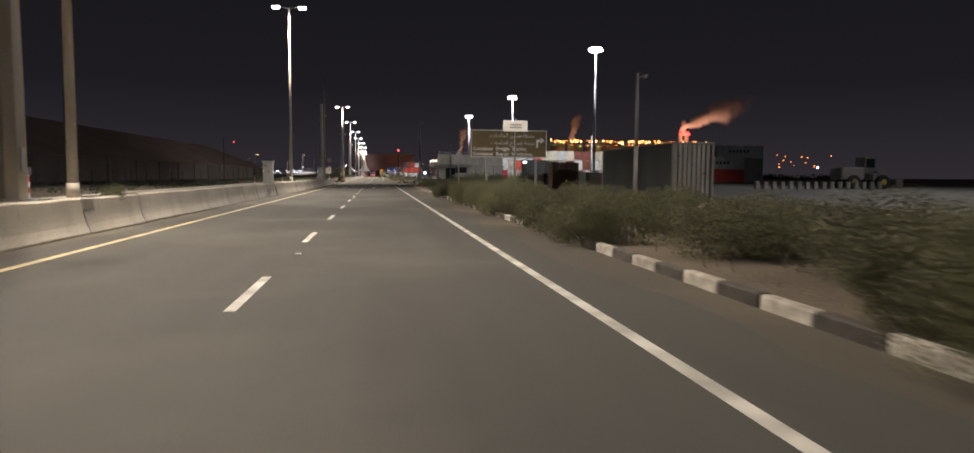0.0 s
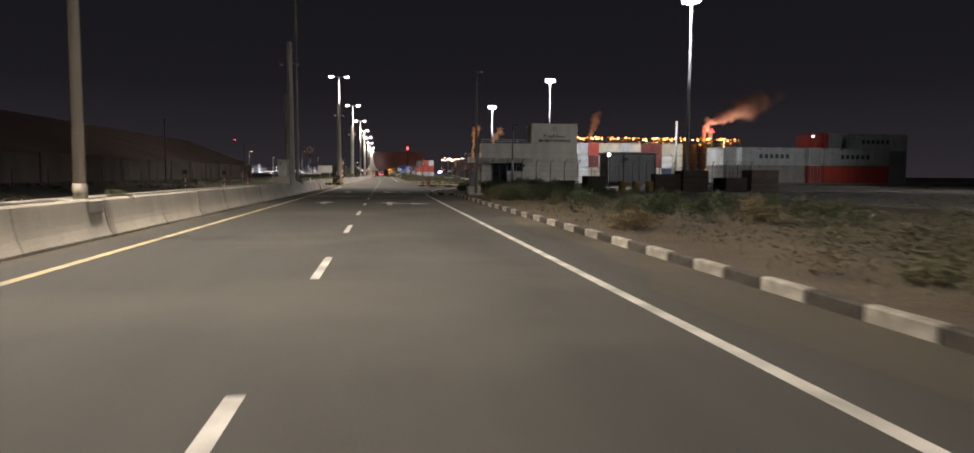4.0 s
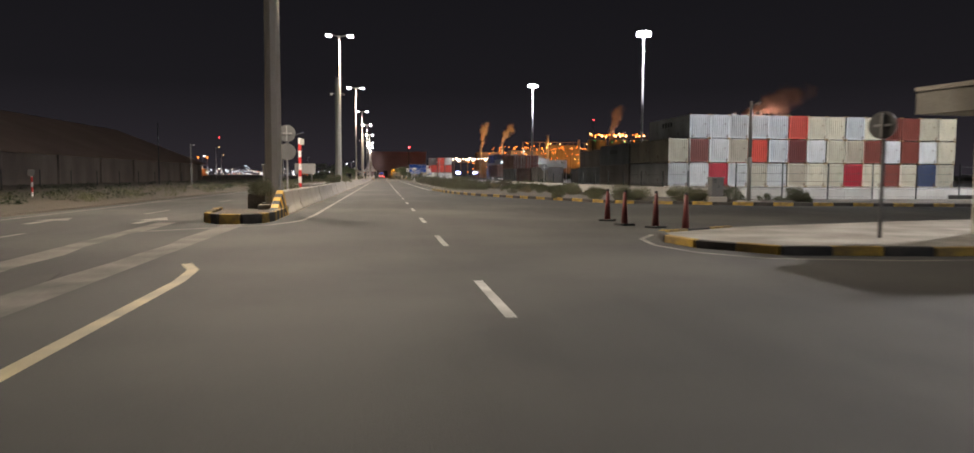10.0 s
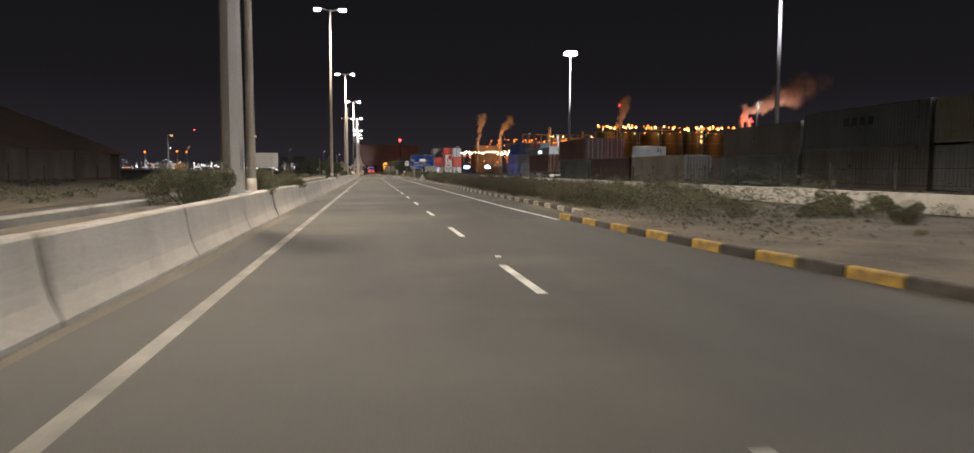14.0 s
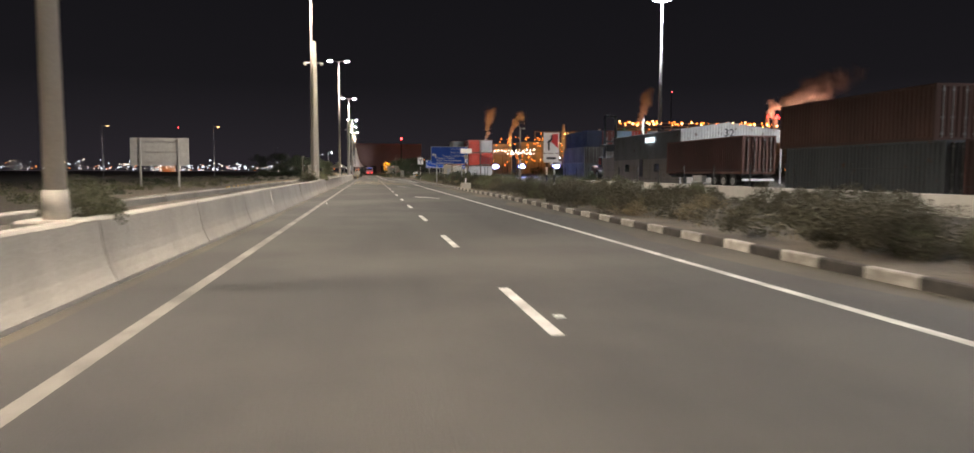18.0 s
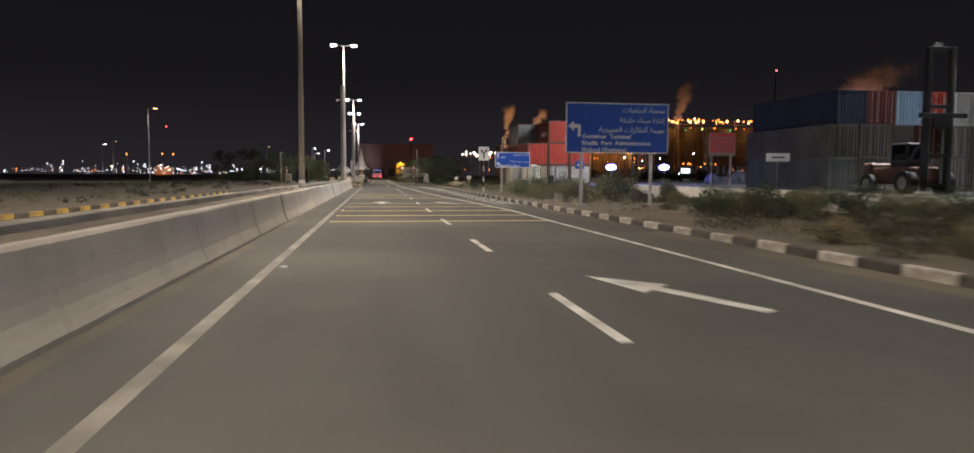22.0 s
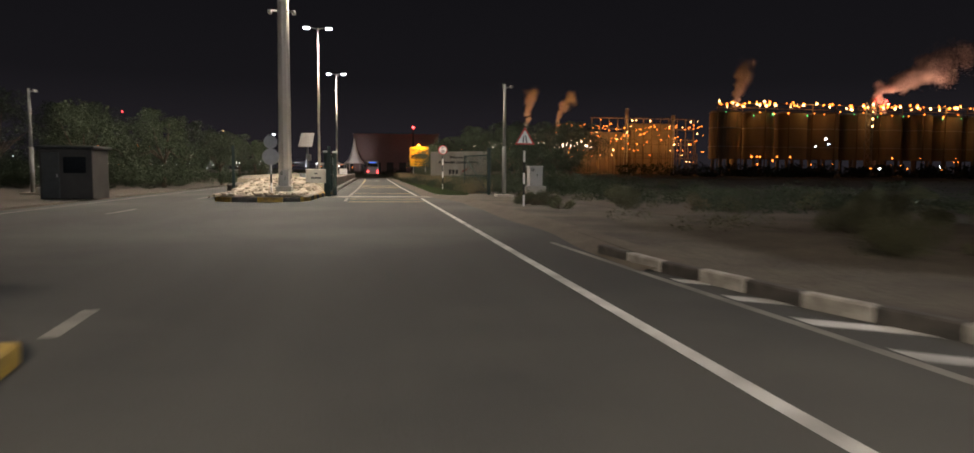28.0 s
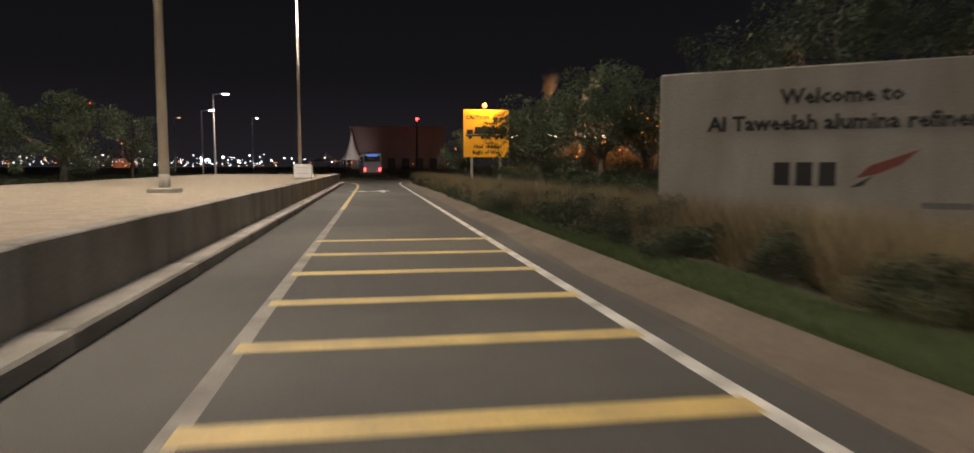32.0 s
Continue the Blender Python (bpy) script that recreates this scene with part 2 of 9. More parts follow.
KERB_WHITE = material("kerb_white", (0.52, 0.50, 0.45), 0.8, var=0.3, scale=3, fine=40, bump=0.5, second=(0.27, 0.25, 0.22), rand=0.2)
KERB_BLACK = material("kerb_black", (0.03, 0.029, 0.028), 0.8, var=0.3, scale=3, fine=40, bump=0.5, second=(0.075, 0.068, 0.06), rand=0.25)
KERB_YELLOW = material("kerb_yellow", (0.54, 0.34, 0.045), 0.75, var=0.3, scale=3, fine=40, bump=0.5, second=(0.22, 0.15, 0.06), rand=0.2, rust=(0.06, 0.05, 0.04, 0.62))
SAND = material("sand", (0.145, 0.124, 0.096), 0.95, var=0.4, scale=0.5, fine=11, bump=0.9, second=(0.075, 0.064, 0.05), bump_dist=0.06)
SOIL = material("dark_soil", (0.125, 0.10, 0.075), 0.95, var=0.4, scale=0.4, fine=9, bump=0.9, second=(0.07, 0.058, 0.045), bump_dist=0.06)
DIRT = material("dirt", (0.12, 0.10, 0.078), 0.95, var=0.35, scale=0.12, fine=6, bump=0.8, second=(0.10, 0.088, 0.07), bump_dist=0.1)
GRAVEL = material("pale_gravel", (0.42, 0.365, 0.285), 0.95, var=0.35, scale=2.5, fine=18, bump=1.0, second=(0.34, 0.29, 0.22), bump_dist=0.08, rand=0.2)
STONE = material("pale_broken_stone", (0.42, 0.365, 0.285), 0.95, var=0.2, scale=1.2, fine=6, bump=0.1, second=(0.34, 0.29, 0.22), rand=0.18)
STEEL = material("galvanised_steel", (0.45, 0.45, 0.44), 0.5, 0.55, var=0.2, scale=2, fine=30, bump=0.1, streak=0.2)
POLE_PAINT = material("pole_paint_beige", (0.46, 0.42, 0.36), 0.5, 0.0, var=0.16, scale=1.2, fine=30, bump=0.1, streak=0.15)
POLE_GREY = material("weathered_pole_grey", (0.24, 0.235, 0.22), 0.6, 0.0, var=0.2, scale=2, fine=30, bump=0.1, streak=0.2)
MAST_STEEL = material("weathered_mast_steel", (0.15, 0.15, 0.15), 0.75, 0.0, var=0.2, scale=2, fine=30, bump=0.1, streak=0.2, spec=0.2)
DARK_STEEL = material("dark_steel", (0.05, 0.055, 0.055), 0.5, 0.3, var=0.2, scale=4, fine=30, bump=0.1)
GREEN_STEEL = material("green_painted_steel", (0.02, 0.042, 0.035), 0.5, 0.1, var=0.2, scale=3, fine=30, bump=0.1)
CABINET_PAINT = material("cabinet_paint", (0.47, 0.46, 0.42), 0.55, 0.0, var=0.12, scale=2, fine=30, bump=0.08, streak=0.3)
# two tones of one sign back: the darker for signs seen against the light
SIGN_PALE = material("pale_sign_back", (0.44, 0.44, 0.43), 0.5, 0.2, var=0.16, scale=3, fine=30, bump=0.05)
SIGN_BACK = material("sign_back_aluminium", (0.16, 0.16, 0.157), 0.55, 0.3, var=0.16, scale=3, fine=30, bump=0.05)
SIGN_BROWN = material("sign_brown", (0.20, 0.155, 0.075), 0.45, var=0.12, scale=2, fine=30, bump=0.05)
SIGN_BLUE = material("sign_blue", (0.008, 0.085, 0.50), 0.6, var=0.1, scale=2, fine=30, bump=0.04)
SIGN_WHITE = material("sign_white", (0.78, 0.78, 0.76), 0.45, var=0.06, scale=2, fine=30, bump=0.04)
SIGN_RED = material("sign_red", (0.55, 0.03, 0.03), 0.45, var=0.08, scale=2, fine=30, bump=0.04)
SIGN_YELLOW = material("sign_yellow", (0.80, 0.42, 0.015), 0.45, var=0.08, scale=2, fine=30, bump=0.04)
SIGN_BLACK = material("sign_black", (0.02, 0.02, 0.02), 0.5, var=0.1, scale=2, fine=30, bump=0.04)
RED_PLASTIC = material("cone_red_plastic", (0.20, 0.035, 0.032), 0.55, var=0.15, scale=4, fine=40, bump=0.1)
RUBBER = material("black_rubber", (0.03, 0.03, 0.03), 0.8, var=0.2, scale=6, fine=50, bump=0.3)
GLASS_DARK = material("dark_window_glass", (0.01, 0.012, 0.014), 0.08, var=0.05, scale=2, fine=10, bump=0.0)
SOLAR = material("solar_cells", (0.03, 0.035, 0.06), 0.25, 0.1, var=0.2, scale=8, fine=30, bump=0.05)
BARK = material("bark", (0.13, 0.10, 0.075), 0.95, var=0.35, scale=5, fine=25, bump=0.8, streak=0.3)
LEAF_SCRUB = leaf_material("scrub_leaves", (0.098, 0.100, 0.050))
LEAF_BROWN = leaf_material("dusty_brown_leaves", (0.062, 0.057, 0.033))
LEAF_DARK = leaf_material("tree_leaves", (0.040, 0.056, 0.026))
LEAF_GRASS = leaf_material("lawn_blades", (0.075, 0.108, 0.038))
LEAF_STRAW = leaf_material("dry_grass_blades", (0.175, 0.138, 0.075))
LED = material("led_white_glow", (1, 1, 1), 0.5, var=0.0, bump=0, emit=28.0, emit_color=(0.93, 0.97, 1.0))
FLOOD = material("flood_white_glow", (1, 1, 1), 0.5, var=0.0, bump=0, emit=60.0, emit_color=(0.93, 0.96, 1.0))
WARM = material("warm_lamp_glow", (1, 0.7, 0.3), 0.5, var=0.0, bump=0, emit=6.0, emit_color=(1.0, 0.55, 0.2))
SODIUM = material("sodium_lamp_glow", (1, 0.5, 0.1), 0.5, var=0.0, bump=0, emit=2.8, emit_color=(1.0, 0.23, 0.03))
BLUE_LAMP = material("blue_flood_glow", (0.4, 0.5, 1), 0.5, var=0.0, bump=0, emit=14.0, emit_color=(0.42, 0.5, 1.0))
WHITE_LAMP = material("white_lamp_glow", (1, 0.9, 0.8), 0.5, var=0.0, bump=0, emit=7.0, emit_color=(1.0, 0.82, 0.62))
RED_LAMP = material("red_beacon_glow", (1, 0.05, 0.03), 0.5, var=0.0, bump=0, emit=12.0, emit_color=(1.0, 0.03, 0.03))
GREEN_LAMP = material("green_lamp_glow", (0.1, 1, 0.2), 0.5, var=0.0, bump=0, emit=1.4, emit_color=(0.15, 1.0, 0.3))
PORT_LAMP = material("port_lamp_glow", (0.8, 0.9, 1), 0.5, var=0.0, bump=0, emit=5.0, emit_color=(0.80, 0.90, 1.0))
COOL_LAMP = material("cool_lamp_glow", (0.8, 0.9, 1), 0.5, var=0.0, bump=0, emit=14.0, emit_color=(0.85, 0.93, 1.0))


# ---- mesh helpers ----
def box(bm, cx, cy, cz, sx, sy, sz, bevel=0.0, rz=0.0, m=None):
    mat = Matrix.Translation((cx, cy, cz)) @ Matrix.Rotation(rz, 4, "Z") @ Matrix.Diagonal((sx, sy, sz, 1))
    if m is not None:
        mat = m @ mat
    geo = bmesh.ops.create_cube(bm, size=1, matrix=mat)
    if bevel:
        edges = list({e for v in geo["verts"] for e in v.link_edges})
        bmesh.ops.bevel(bm, geom=edges, offset=bevel, segments=1, affect="EDGES", profile=0.5)
    return bm


def rod(bm, a, b, r0, r1=None, seg=10):
    a, b = Vector(a), Vector(b)
    d = b - a
    r1 = r0 if r1 is None else r1
    m = Matrix.Translation((a + b) / 2) @ d.to_track_quat("Z", "Y").to_matrix().to_4x4()
    bmesh.ops.create_cone(bm, cap_ends=True, segments=seg, radius1=r0, radius2=r1, depth=d.length, matrix=m)
    return bm


def disc(bm, x, y, z, r, depth, seg=28):
    """A round plate that faces along y."""
    m = Matrix.Translation((x, y, z)) @ Matrix.Rotation(radians(90), 4, "X")
    bmesh.ops.create_cone(bm, cap_ends=True, segments=seg, radius1=r, radius2=r, depth=depth, matrix=m)
    return bm


def poly(bm, pts, z0, z1):
    """A flat outline (x, y) made into a slab from z0 up to z1."""
    low = [bm.verts.new((x, y, z0)) for x, y in pts]
    top = [bm.verts.new((x, y, z1)) for x, y in pts]
    k = len(pts)
    f = [bm.faces.new(top), bm.faces.new(low[::-1])]
    for i in range(k):
        f.append(bm.faces.new((low[i], low[(i + 1) % k], top[(i + 1) % k], top[i])))
    bmesh.ops.recalc_face_normals(bm, faces=f)
    return bm


def plate(bm, pts, y0, y1):
    """A flat outline (x, z) made into a plate from y0 to y1."""
    a = [bm.verts.new((x, y0, z)) for x, z in pts]
    b = [bm.verts.new((x, y1, z)) for x, z in pts]
    k = len(pts)
    f = [bm.faces.new(a), bm.faces.new(b[::-1])]
    for i in range(k):
        f.append(bm.faces.new((a[i], b[i], b[(i + 1) % k], a[(i + 1) % k])))
    bmesh.ops.recalc_face_normals(bm, faces=f)
    return bm


def mesh_of(name, bm, mat, smooth=False):
    me = bpy.data.meshes.new(name)
    bm.to_mesh(me)
    bm.free()
    me.materials.append(mat)
    if smooth:
        me.shade_smooth()
    return me


def thing(name, label, category, bm=None, mat=None, group="", kind="", at=None, smooth=False):
    ob = new(name, mesh_of(name, bm, mat, smooth) if bm is not None else None)
    if at is not None:
        ob.matrix_world = at
    return tagged(ob, label, category, group, kind)


def part(name, bm, mat, parent, label="", smooth=False, at=None):
    """One mesh under a thing or part; its mesh is in the thing's own space."""
    ob = new(name, bm if isinstance(bm, bpy.types.Mesh) else mesh_of(name, bm, mat, smooth))
    ob.parent = parent
    if at is not None:
        ob.matrix_basis = at
    if label:
        ob["label"] = label
    return ob


def B():
    return bmesh.new()


GLYPHS = {}


def words(text, size, x, y, z, mat, parent, align="LEFT", depth=0.006, name="lettering", face="-y", bold=0.0):
    """Lettering in the built-in font, one part for each word, standing upright and read from -y (or towards -x)."""
    if " " in text.strip():
        edge = lambda t: max(v.co.x for v in glyphs(t, size, "LEFT", depth, bold).vertices)
        start = {"LEFT": 0.0, "CENTER": -edge(text) / 2, "RIGHT": -edge(text)}[align]
        done = ""
        for word in text.split(" "):
            done += word
            if word:
                dx = start + edge(done) - edge(word)
                words(word, size, x + (dx if face == "-y" else 0), y - (0 if face == "-y" else dx), z, mat, parent, "LEFT", depth, name, face, bold)
            done += " "
        return None
    me = glyphs(text, size, align, depth, bold).copy()
    me.materials.clear()
    me.materials.append(mat)
    turn = pose(x, y, z, 90) if face == "-y" else pose(x, y, z, 90, 0, -90)
    return part(name, me, mat, parent, at=turn)


def glyphs(text, size, align, depth, bold):
    key = (text, size, align, bold)
    if key not in GLYPHS:
        c = bpy.data.curves.new("text", "FONT")
        c.body, c.size, c.align_x, c.extrude, c.resolution_u, c.offset = text, size, align, depth / 2, 1, bold
        o = bpy.data.objects.new("text", c)
        scene.collection.objects.link(o)
        me = bpy.data.meshes.new_from_object(o)
        bpy.data.objects.remove(o)
        bpy.data.curves.remove(c)
        GLYPHS[key] = me
    return GLYPHS[key]


# ---- ground, carriageways and markings ----
def slab(name, label, category, pts, z0, z1, mat, kind="structure"):
    bm = B()
    poly(bm, pts, z0, z1)
    return thing(name, label, category, bm, mat, kind=kind)


bm = B()
xs = [-2600, -900, -300, -120, -60, -30, -14, 0, 8, 16, 30, 60, 120, 300, 900, 2600]
ys = [-900, -250, -60] + [k * 30 for k in range(0, 22)] + [700, 900, 1400, 2800, 4300]
grid = [[bm.verts.new((x, y, -0.06)) for x in xs] for y in ys]
for j in range(len(ys) - 1):
    for i in range(len(xs) - 1):
        bm.faces.new((grid[j][i], grid[j][i + 1], grid[j + 1][i + 1], grid[j + 1][i]))
thing("ground", "dark sandy open ground reaching the horizon", "ground", bm, DIRT, kind="structure")

# the carriageway driven on, with its shoulders, junction mouths and the opposite carriageway beside it
slab("road", "grey asphalt two lane road with worn wheel tracks", "road",
     [(-14.2, -160), (6.2, -160), (6.2, 108), (60, 108), (60, 157), (18, 158.2), (6.2, 176), (6.2, 360), (6.2, 384), (4.4, 396), (3.4, 412), (1.75, 419.8),
      (1.75, 496), (3.5, 501), (60, 503), (60, 513), (-14.2, 513)], -0.05, 0.0, ASPHALT)


def verge(name, label, pts, top, mat):
    return slab(name, label, "verge", pts, -0.05, top, mat)


verge("verge_east_1", "sandy verge with low scrub behind the kerb", [(5.9, -160), (120, -160), (120, 117), (13, 117), (9.05, 115.75), (7.05, 113.5), (5.76, 111.2), (5.15, 109.3), (4.86, 107.5), (4.55, 105), (4.5, 102.6), (5.25, 101.3), (5.9, 99.4)], 0.12, SOIL)
verge("security_island", "pale paved island in front of the security building", [(5.2, 138.3), (6.2, 136.7), (9, 136.3), (40, 136.3), (40, 148), (16, 144.6), (8, 142.2), (5.4, 140.6)], 0.12, CONCRETE_OLD)
verge("verge_east_2", "sandy verge with dry bushes along the road", [(120, 157.0), (29.2, 157.0), (18.0, 159.0), (11.6, 162.2), (8.0, 171.0), (5.8, 177.2), (4.9, 182.2), (4.4, 187.2), (4.0, 196.4), (5.3, 199.5), (5.3, 240), (5.8, 268), (5.7, 302), (5.5, 321), (5.32, 332), (5.3, 350), (5.4, 370), (5.1, 376), (4.5, 381), (3.8, 384.5), (3.1, 387), (2.6, 389.7), (2.7, 392), (2.85, 396), (2.85, 402), (2.75, 412), (2.1, 418), (1.7, 419.6), (1.7, 496), (3.3, 501), (60, 503), (120, 503)], 0.12, SAND)
verge("verge_end", "dark overgrown ground beyond the junction at the end of the lane", [(-60, 513), (120, 513), (120, 640), (-60, 640)], 0.12, SOIL)
verge("verge_west", "dark sandy verge with scrub beyond the opposite carriageway", [(-14.0, -160), (-14.0, 640), (-220, 640), (-220, -160)], 0.08, DIRT)


def stripe(bm, x0, y0, x1, y1, w, z=0.004):
    """A painted line from one point to another."""
    d = Vector((x1 - x0, y1 - y0)).normalized() * (w / 2)
    p = [(x0 + d.y, y0 - d.x), (x1 + d.y, y1 - d.x), (x1 - d.y, y1 + d.x), (x0 - d.y, y0 + d.x)]
    bm.faces.new([bm.verts.new((x, y, z)) for x, y in p][::1])


def markings(name, label, mat, runs, w):
    bm = B()
    for run in runs:
        for (a, b), (c, d) in zip(run, run[1:]):
            stripe(bm, a, b, c, d, w)
    bmesh.ops.recalc_face_normals(bm, faces=bm.faces)
    return thing(name, label, "road marking", bm, mat, kind="structure")


markings("edge_line_right_1", "continuous white edge line on asphalt", WHITE_LINE, [[(3.87, -120), (3.87, 100.5), (4.0, 103.0)]], 0.15)
markings("edge_line_left_1", "continuous cream edge line beside the barrier", CREAM_LINE, [[(-3.95, -120), (-3.98, 60), (-4.0, 118), (-4.08, 134.4), (-4.2, 135.6), (-4.5, 136.4)], [(-5.6, 139), (-5.6, 144.6)]], 0.17)
markings("edge_line_left_2", "worn pale edge line beside the barrier", WORN_LINE, [[(-7.5, 143.4), (-5.9, 144.6), (-4.6, 145.6), (-3.9, 147.6), (-3.78, 151), (-3.78, 360), (-3.5, 372)]], 0.16)
markings("edge_line_right_2", "continuous white edge line with a merging taper", WHITE_LINE, [[(3.6, 196), (3.42, 204), (3.42, 318), (2.1, 342), (1.72, 352), (0.95, 378), (0.85, 384), (0.84, 416.4)], [(0.82, 420.4), (0.78, 428), (0.68, 438), (0.68, 494), (1.1, 500)]], 0.15)
markings("edge_line_left_3", "worn white edge line of the narrow exit lane", WORN_LINE, [[(-2.95, 376), (-3.2, 380), (-3.4, 382.6)], [(-4.42, 386.5), (-4.53, 387.75)], [(-2.92, 413.5), (-2.92, 417)], [(-2.92, 420.5), (-2.76, 433), (-2.66, 458)]], 0.16)
markings("edge_line_left_4", "yellow edge line of the narrow exit lane", YELLOW_LINE, [[(-2.66, 458), (-2.62, 484), (-2.8, 492), (-3.3, 498), (-4.6, 502.5), (-9, 504.5)]], 0.16)
markings("hatch_border", "white border line of the hatched area", WORN_LINE, [[(3.9, 320), (3.75, 342), (3.6, 352), (3.5, 358), (3.3, 366), (2.9, 376), (2.4, 386), (2.1, 391), (1.95, 394)]], 0.13)
markings("opposite_lines", "white lines of the opposite carriageway", WORN_LINE, [[(-13.2, -120), (-13.2, 640)], [(-6.8, -120), (-6.8, 122)], [(-6.8, 152), (-6.8, 368)]], 0.13)


def dust_strip(name, label, x_line, side, width, y0, y1, seed, z=0.003):
    """Sand drifted along a kerb or a barrier foot: a thin strip with a ragged edge towards the lanes."""
    q = random.Random(seed)
    bm = B()
    n = int((y1 - y0) / 1.5)
    a, b = [], []
    for i in range(n + 1):
        y = y0 + (y1 - y0) * i / n
        w = width * (0.65 + 0.5 * noise.noise(Vector((seed, y * 0.13, 0))) + 0.25 * noise.noise(Vector((seed, y * 0.6, 3))))
        a.append(bm.verts.new((x_line(y), y, z)))
        b.append(bm.verts.new((x_line(y) + side * max(0.08, w), y, z)))
    for i in range(n):
        f = bm.faces.new((a[i], b[i], b[i + 1], a[i + 1]))
        if f.normal.z < 0:
            f.normal_flip()
    bm.normal_update()
    bmesh.ops.recalc_face_normals(bm, faces=bm.faces)
    if bm.faces[:][0].normal.z < 0:
        bmesh.ops.reverse_faces(bm, faces=bm.faces)
    return thing(name, label, "sand", bm, DUSTY, kind="stuff")


dust_strip("sand_drift", "brown sand drifted onto the road along the kerb", lambda y: 5.85, -1, 1.5, -30, 100, 1)
dust_strip("sand_drift", "brown sand drifted onto the road along the kerb", lambda y: 5.2 + 0.4 * max(0, min(1, (y - 240) / 28)), -1, 1.3, 200, 318, 2)
dust_strip("sand_drift", "dust gathered along the foot of the median barrier", lambda y: -5.16, 1, 0.5, -30, 120, 3)
FOOTPRINT = material("pale_barrier_footprint", (0.24, 0.225, 0.20), 0.9, var=0.35, scale=0.9, fine=22, bump=0.3, second=(0.11, 0.105, 0.095))
for line, side, width, y0, y1, seed in ((lambda y: -5.0 - 0.012 * (y - 121), -1, 0.8, 122.5, 149, 6), (lambda y: -6.9 - 0.05 * (y - 124), 1, 0.8, 121, 147, 7)):
    o = dust_strip("barrier_footprint", "pale worn strip where a median barrier once stood", line, side, width, y0, y1, seed, 0.012)
    o.data.materials[0] = FOOTPRINT
dust_strip("sand_drift", "dust gathered along the foot of the median barrier", lambda y: -4.81, 1, 0.35, 152, 371, 4)
dust_strip("sand_drift", "brown dusty shoulder beside the exit lane", lambda y: 1.3, -1, 0.3, 419, 494, 5)
markings("edge_line_island", "white edge line round the security island", WORN_LINE, [[(5.5, 141.4), (4.75, 140.2), (4.47, 138.7), (4.75, 137.2), (5.6, 136.1), (8, 135.5), (16, 135.3)]], 0.13)


def countable_marks(name, label, mat, shapes, group, z=0.005):
    for pts in shapes:
        bm = B()
        bm.faces.new([bm.verts.new((x, y, z)) for x, y in pts])
        bmesh.ops.recalc_face_normals(bm, faces=bm.faces)
        for f in bm.faces:
            if f.normal.z < 0:
                f.normal_flip()
        thing(name, label, "road marking", bm, mat, group, "structure")


def dash(y, x=0.0, n=2.6, w=0.13):
    return [(x - w / 2, y), (x + w / 2, y), (x + w / 2, y + n), (x - w / 2, y + n)]


countable_marks("lane_dash", "white lane dash on grey asphalt", WHITE_LINE,
                [dash(13.5 + 7.83 * i) for i in range(-3, 15) if not 94 < 13.5 + 7.83 * i < 98] + [dash(138.9 + 7.41 * i) for i in range(6, 31)] + [dash(131.4)], "lane dashes")
countable_marks("lane_dash", "worn white lane dash, faded on grey asphalt", FADED_LINE, [dash(138.9 + 7.41 * i) for i in range(0, 6)], "lane dashes")
countable_marks("opposite_dash", "worn white lane dash", WORN_LINE, [dash(-40 + 12 * i, -10, 3) for i in range(0, 50)], "lane dashes of the opposite carriageway")
countable_marks("hump_bar", "yellow transverse warning bar painted across the lanes", YELLOW_LINE,
                [[(-3.7, y), (3.65, y), (3.65, y + 0.32), (-3.7, y + 0.32)] for y in (95.1, 96.3, 97.5, 98.7, 99.9)] +
                [[(-3.55, y), (3.3, y), (3.3, y + 0.34), (-3.55, y + 0.34)] for y in (310.7, 313.9, 317.3, 320.9, 324.4)] +
                [[(-3.55, y), (x, y), (x, y + 0.34), (-3.55, y + 0.34)] for y, x in ((332.6, 2.55), (334.9, 2.4), (337.2, 2.3), (339.5, 2.15), (341.8, 2.05))] +
                [[(-2.74, y), (0.66, y), (0.66, y + 0.32), (-2.74, y + 0.32)] for y in (412.4, 415.4, 424.0, 437.0, 438.9, 440.8, 442.9, 445.0, 447.2)], "warning bars", 0.010)


def straight_arrow(x, y, n=3.0):
    return [(x - 0.13, y), (x + 0.13, y), (x + 0.13, y + n * 0.5), (x + 0.5, y + n * 0.5), (x, y + n), (x - 0.5, y + n * 0.5), (x - 0.13, y + n * 0.5)]


def turn_head(x, y, side):
    """The branch of an arrow that bends to one side and ends in a head."""
    return ([(x, y + 0.75), (x + side * 0.6, y + 1.25), (x + side * 1.0, y + 1.35), (x + side * 1.0, y + 1.62), (x + side * 0.5, y + 1.55), (x, y + 1.15)],
            [(x + side * 1.0, y + 0.75), (x + side * 2.0, y + 1.5), (x + side * 1.0, y + 2.25)])


